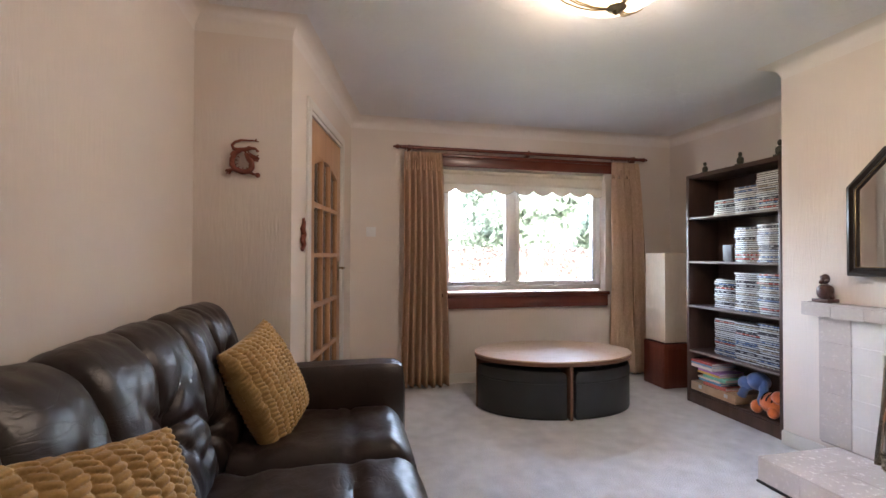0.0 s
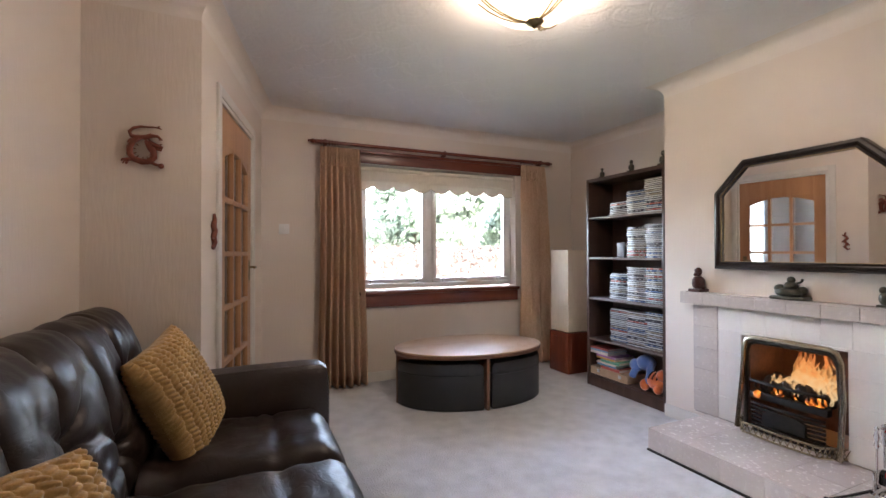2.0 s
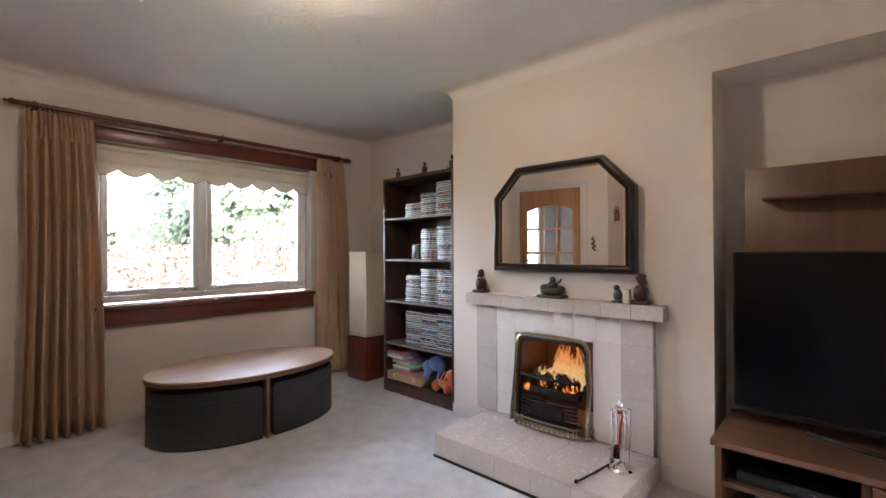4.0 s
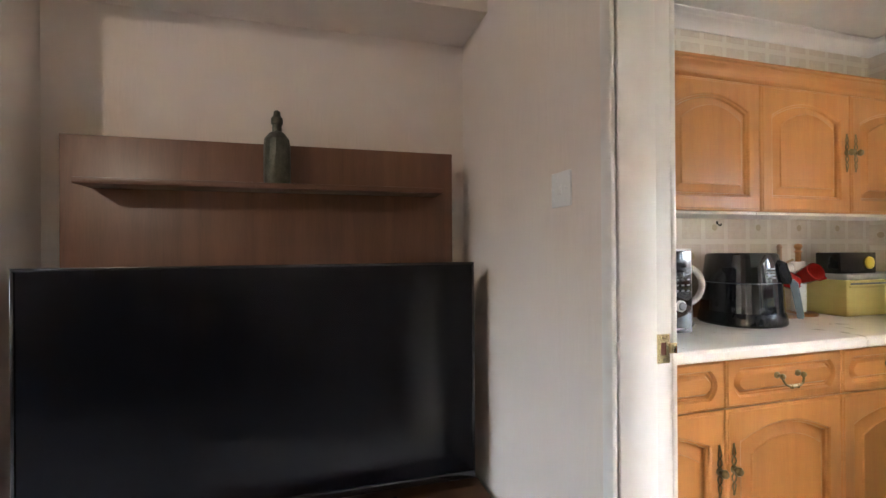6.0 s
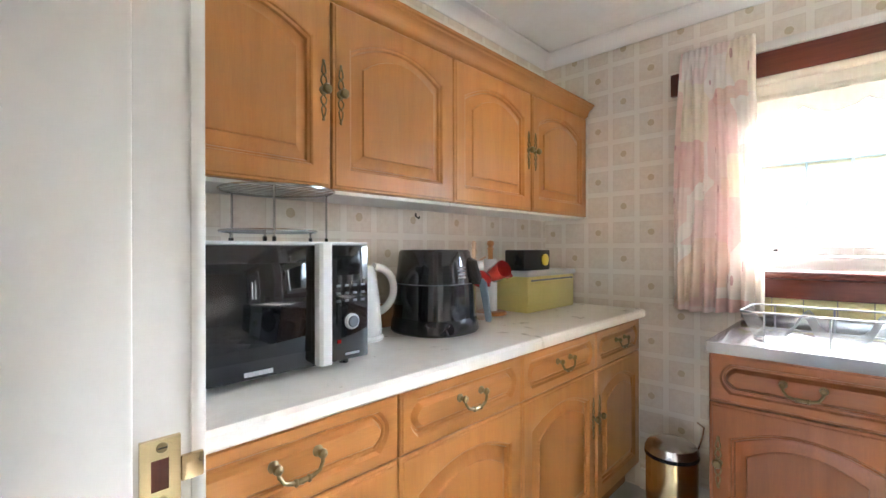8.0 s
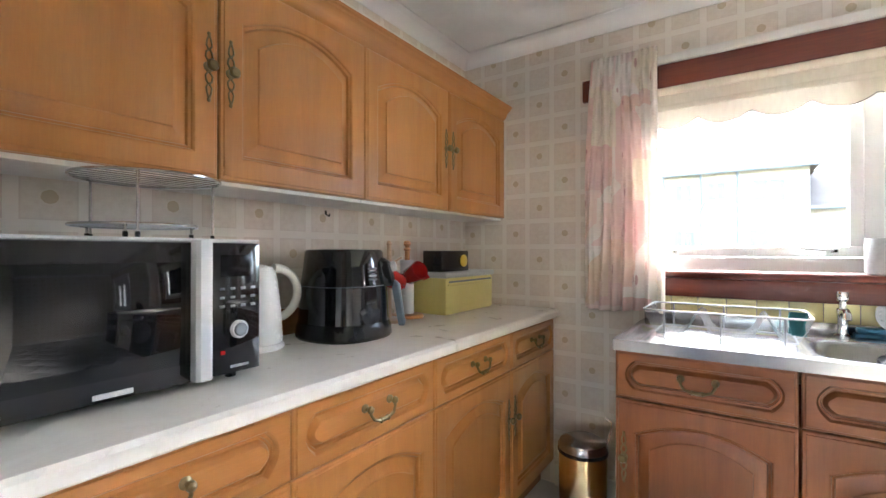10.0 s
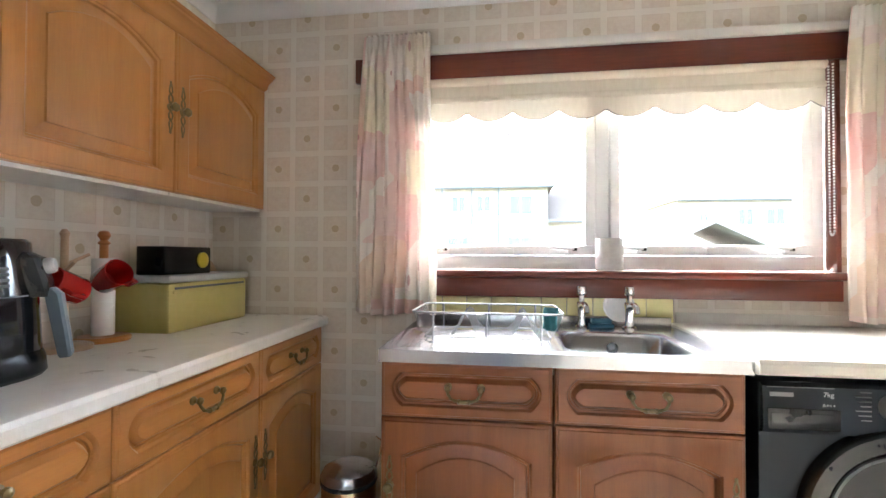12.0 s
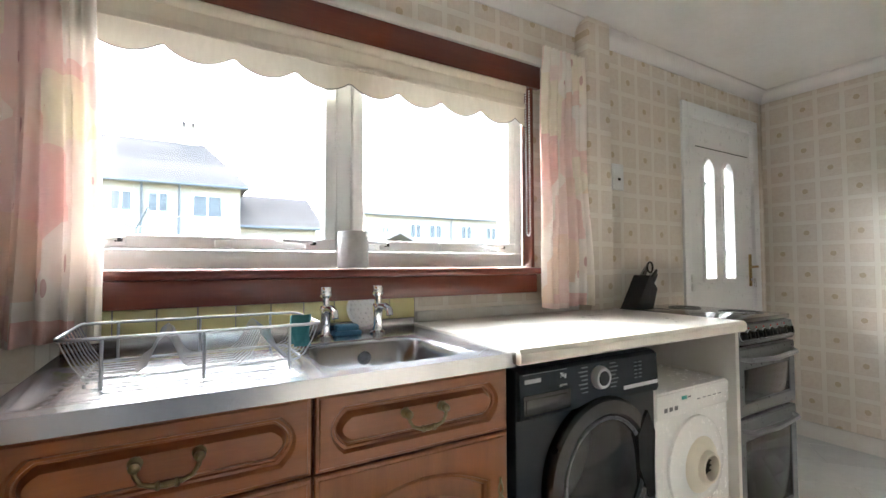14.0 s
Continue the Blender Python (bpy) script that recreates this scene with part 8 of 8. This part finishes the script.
def tree(x, y, h, spread, label, seed):
    r = random.Random(seed)
    t = thing("tree", (x, y, -0.14), label, "tree")
    part("trunk", tube([(x, y, -0.2), (x + 0.08, y, h * 0.25), (x + 0.02, y + 0.1, h * 0.55), (x - 0.05, y, h * 0.85)], [0.20, 0.16, 0.11, 0.04], 10), "bark", t)
    pts = []
    for k in range(16):
        a, zf = r.uniform(0, 6.28), r.uniform(0.3, 0.92)
        ln = spread * r.uniform(0.5, 1.0) * (1.15 - 0.6 * zf)
        ex, ey, ez = x + ln * math.cos(a), y + ln * math.sin(a), h * zf + ln * 0.25
        part("limb", tube([(x, y, h * (zf - 0.08)), ((x + ex) / 2, (y + ey) / 2, h * zf + 0.02), (ex, ey, ez)], [0.06, 0.04, 0.015], 6), "bark", t)
        for _ in range(420):
            u = r.uniform(0.35, 1.05)
            pts.append((x + (ex - x) * u + r.gauss(0, spread * 0.13), y + (ey - y) * u + r.gauss(0, spread * 0.13), h * (zf - 0.04) + (ez - h * (zf - 0.04)) * u + r.gauss(0, spread * 0.10)))
    part("crown", leaf_cloud(pts, 0.20, r), "leaf", t, "loose green foliage with gaps", kind="stuff", smooth=0)


tree(6.9, 17.5, 5.2, 2.4, "broad green garden tree beyond the hedge", 1)
tree(9.6, 19.0, 4.8, 2.0, "rounded green tree beyond the hedge", 2)
tree(2.6, 19.0, 3.0, 2.2, "low green tree behind the hedge", 3)
tree(14.0, 21.0, 4.0, 2.4, "green tree in the distance", 5)


def house(x0, x1, y, depth, z_eave, z_ridge, hip, label, seed, windows, pipes=(), chimney=None, tiles="roof"):
    """A house whose front faces +y at y, with a tiled roof; windows are (x, z, w, h)."""
    hs = thing("house", ((x0 + x1) / 2, y, -0.14), label, "house")
    part("wall", box(x0, y - depth, -0.3, x1, y, z_eave), "render", hs)
    o = 0.35
    a, b = x0 - o, x1 + o
    yf, yb, ym = y + o, y - depth - o, y - depth / 2
    r0, r1 = (a + (hip[0]), b - (hip[1]))
    v = [(a, yf, z_eave), (b, yf, z_eave), (b, yb, z_eave), (a, yb, z_eave), (r0, ym, z_ridge), (r1, ym, z_ridge)]
    roof = part("roof", (v, [(0, 1, 5, 4), (1, 2, 5), (2, 3, 4, 5), (3, 0, 4), (0, 3, 2, 1)]), tiles, hs, "tiled pitched roof", smooth=0)
    rows = 15
    for k in range(rows):
        t = k / rows
        ya, za = yf + (ym - yf) * t, z_eave + (z_ridge - z_eave) * t
        xa, xb = a + (r0 - a) * t, b + (r1 - b) * t
        g = box(xa, ya - 0.30, za + 0.045, xb, ya + 0.02, za + 0.085)
        slope = math.degrees(math.atan2(z_ridge - z_eave, yf - ym))
        g = xf(g, Matrix.Translation((0, ya, za)) @ pose(0, 0, 0, -slope, 0, 0) @ Matrix.Translation((0, -ya, -za)))
        part("tile_course", g, tiles, roof)
    part("gutter", tube([(a, yf + 0.05, z_eave - 0.02), (b, yf + 0.05, z_eave - 0.02)], 0.07, 8), "grey_plastic", hs)
    for px in pipes:
        part("downpipe", tube([(px, yf + 0.02, z_eave - 0.05), (px, y + 0.06, z_eave - 0.5), (px, y + 0.06, -0.2)], 0.05, 8), "grey_plastic", hs)
    for wx, wz, ww, wh in windows:
        wn = part("window", merge(box(wx - ww / 2, y - 0.02, wz, wx + ww / 2, y + 0.05, wz + 0.08), box(wx - ww / 2, y - 0.02, wz + wh - 0.08, wx + ww / 2, y + 0.05, wz + wh), box(wx - ww / 2, y - 0.02, wz + 0.08, wx - ww / 2 + 0.08, y + 0.05, wz + wh - 0.08), box(wx + ww / 2 - 0.08, y - 0.02, wz + 0.08, wx + ww / 2, y + 0.05, wz + wh - 0.08), box(wx - 0.04, y - 0.02, wz + 0.08, wx + 0.04, y + 0.05, wz + wh - 0.08)), "upvc", hs)
        part("pane", box(wx - ww / 2 + 0.08, y, wz + 0.08, wx + ww / 2 - 0.08, y + 0.012, wz + wh - 0.08), "dark_pane", wn)
    if chimney:
        ch = part("chimney", merge(box(chimney - 0.45, ym - 0.3, z_ridge - 0.5, chimney + 0.45, ym + 0.3, z_ridge + 0.75, 0.02), box(chimney - 0.5, ym - 0.35, z_ridge + 0.75, chimney + 0.5, ym + 0.35, z_ridge + 0.85)), "render", roof)
        for cx_ in (chimney - 0.22, chimney + 0.22):
            part("chimney_pot", lathe([(0.12, z_ridge + 0.85), (0.10, z_ridge + 1.15), (0.12, z_ridge + 1.2)], 12, (cx_, ym, 0)), "roof", ch)


house(-0.3, 14.0, -25.0, 7.5, 4.85, 7.6, (1.85, 2.3), "pale rendered house with a tiled roof and downpipes", 1, [(4.4, 3.5, 0.85, 0.95), (3.05, 3.5, 0.85, 0.95), (1.1, 3.35, 1.3, 1.1), (6.4, 3.4, 1.2, 1.1), (4.4, 1.1, 1.3, 1.15), (1.1, 1.1, 1.5, 1.15), (7.4, 0.9, 1.4, 1.2)], (2.24, 3.66, 5.25), 1.9)
house(-4.2, -0.31, -26.0, 5.0, 3.1, 4.95, (0.25, 0.0), "low tiled outhouse beside the rendered house", 2, [(-2.6, 0.9, 1.0, 1.0)])
house(-34.0, -11.5, -38.0, 8.0, 5.6, 8.1, (2.5, 2.6), "pale terraced house further off", 3, [(-16.4, 3.6, 1.2, 1.35), (-18.5, 3.6, 1.4, 1.35), (-22.0, 3.6, 1.3, 1.35), (-25.0, 3.6, 1.3, 1.35), (-28.0, 3.6, 1.3, 1.35), (-13.4, 3.4, 0.7, 1.2), (-17, 0.8, 1.5, 1.3), (-23, 0.8, 1.5, 1.3)], (-20.2, -26.5), -24.0, "pale_roof")
shed = thing("garden_shed", (-3.4, -14, -0.14), "small weathered garden shed with a pitched roof", "shed")
part("wall", box(-4.5, -15.5, -0.2, -2.2, -13.5, 1.45), "shed_board", shed)
part("roof", loft([[(x, y, z) for x, z in ((-4.7, 1.4), (-3.35, 2.05), (-2.0, 1.4), (-2.0, 1.48), (-3.35, 2.14), (-4.7, 1.48))] for y in (-15.7, -13.3)]), "pale_roof", shed)
ry = thing("rotary_dryer", (3.15, -16.0, -0.14), "folded-out rotary clothes dryer on a pole", "clothes dryer")
part("pole", tube([(3.15, -16.0, -0.2), (3.15, -16.0, 2.25)], 0.03, 8), "grey_plastic", ry)
for a in (15, 105, 195, 285):
    part("arm", tube([(3.15, -16, 2.15), (3.15 + 1.25 * math.cos(radians(a)), -16 + 1.25 * math.sin(radians(a)), 2.62)], 0.02, 6), "grey_plastic", ry)
structure("garden_wall", box(-30, -18.2, -0.3, 30, -18.0, 1.2), "render", "pale garden wall behind the house", "wall")

# ---- tiles of the fireplace ----
HG = 0.0018


def tile_piece(name, g, mat):
    return part(name, g, mat, fp, smooth=0)


rowsz = [HZ + 0.002 + (0.838 - HZ - 0.002) * k / 5 for k in range(6)]
for k in range(5):
    z0, z1 = rowsz[k] + HG / 2, rowsz[k + 1] - HG / 2
    for y0, y1 in ((1.865, 2.03), (0.875, 1.038)):
        tile_piece("tile", box(3.034, y0, z0, 3.0478, y1, z1, 0.0008), "hearth_tile")
    for y0, y1 in ((1.7215, 1.8625), (1.0405, 1.1985)):
        if k < 4:
            tile_piece("tile", box(3.036, y0, z0, 3.0478, y1, z1, 0.0008), "text_tile")
z0, z1 = rowsz[4] + HG / 2, rowsz[5] - HG / 2
ys = [1.0405, 1.18, 1.315, 1.45, 1.585, 1.72, 1.8625]
for a, b in zip(ys, ys[1:]):
    tile_piece("tile", box(3.036, a + HG / 2, z0, 3.0478, b - HG / 2, z1, 0.0008), "text_tile")
tile_piece("tile", box(3.036, 1.2005, 0.682, 3.0478, 1.7195, rowsz[4] - HG, 0.0008), "text_tile")
n_m = 8
for k in range(n_m):
    a, b = 0.812 + (2.098 - 0.812) * k / n_m, 0.812 + (2.098 - 0.812) * (k + 1) / n_m
    tile_piece("tile", box(2.994, a + HG / 2, 0.842, 3.0118, b - HG / 2, 0.9055, 0.0008), "hearth_tile")
    tile_piece("tile", box(2.994, a + HG / 2, 0.9065, 3.0895, b - HG / 2, 0.9185, 0.0008), "hearth_tile")
    tile_piece("tile", box(3.0125, a + HG / 2, 0.8385, 3.0475, b - HG / 2, 0.8445), "hearth_tile")
for y0, y1 in ((0.8125, 0.8245), (2.0905, 2.0975)):
    tile_piece("tile", box(3.0125, y0, 0.842, 3.089, y1, 0.9055, 0.0008), "hearth_tile")
hy = [0.855, 1.07, 1.285, 1.50, 1.715, 1.935]
for a, b in zip(hy, hy[1:]):
    tile_piece("tile", box(HX, a + HG / 2, 0.004, HX + 0.0118, b - HG / 2, HZ - 0.0125, 0.0008), "hearth_tile")
    for x0, x1 in ((HX, HX + 0.24), (HX + 0.24, HX + 0.47), (HX + 0.47, 3.033)):
        tile_piece("tile", box(x0 + HG / 2, a + HG / 2, HZ - 0.0118, x1 - HG / 2, b - HG / 2, HZ, 0.0008), "hearth_tile")
for x0, x1 in ((HX + 0.0125, HX + 0.28), (HX + 0.28, 3.085)):
    tile_piece("tile", box(x0, 1.9255, 0.004, x1 - HG, 1.9345, HZ - 0.0125, 0.0008), "hearth_tile")
    tile_piece("tile", box(x0, 0.8555, 0.004, x1 - HG, 0.8645, HZ - 0.0125, 0.0008), "hearth_tile")

# ---- kitchen floor tiles, laid on the slant ----
kfloor = bpy.data.objects["floor_kitchen"]
ft_me = mesh_object("tile", box(-0.148, -0.298, 0, 0.148, 0.298, 0.004, 0.001), "floor_tile", 30)
for i in range(-12, 16):
    for j in range(-6, 8):
        m = pose(0.8, -2.0, -0.0038, 0, 0, 38) @ Matrix.Translation((0.30 * i, 0.60 * j + 0.30 * (i % 2), 0))
        p = m.translation
        if KX0 - 0.15 < p.x < 3.0 and -3.3 < p.y < -0.6:
            c = [m @ Vector(q) for q in ((-0.148, -0.298, 0), (0.148, -0.298, 0), (0.148, 0.298, 0), (-0.148, 0.298, 0))]
            if max(q.y for q in c) < -0.55:
                share("tile", ft_me, kfloor, m)
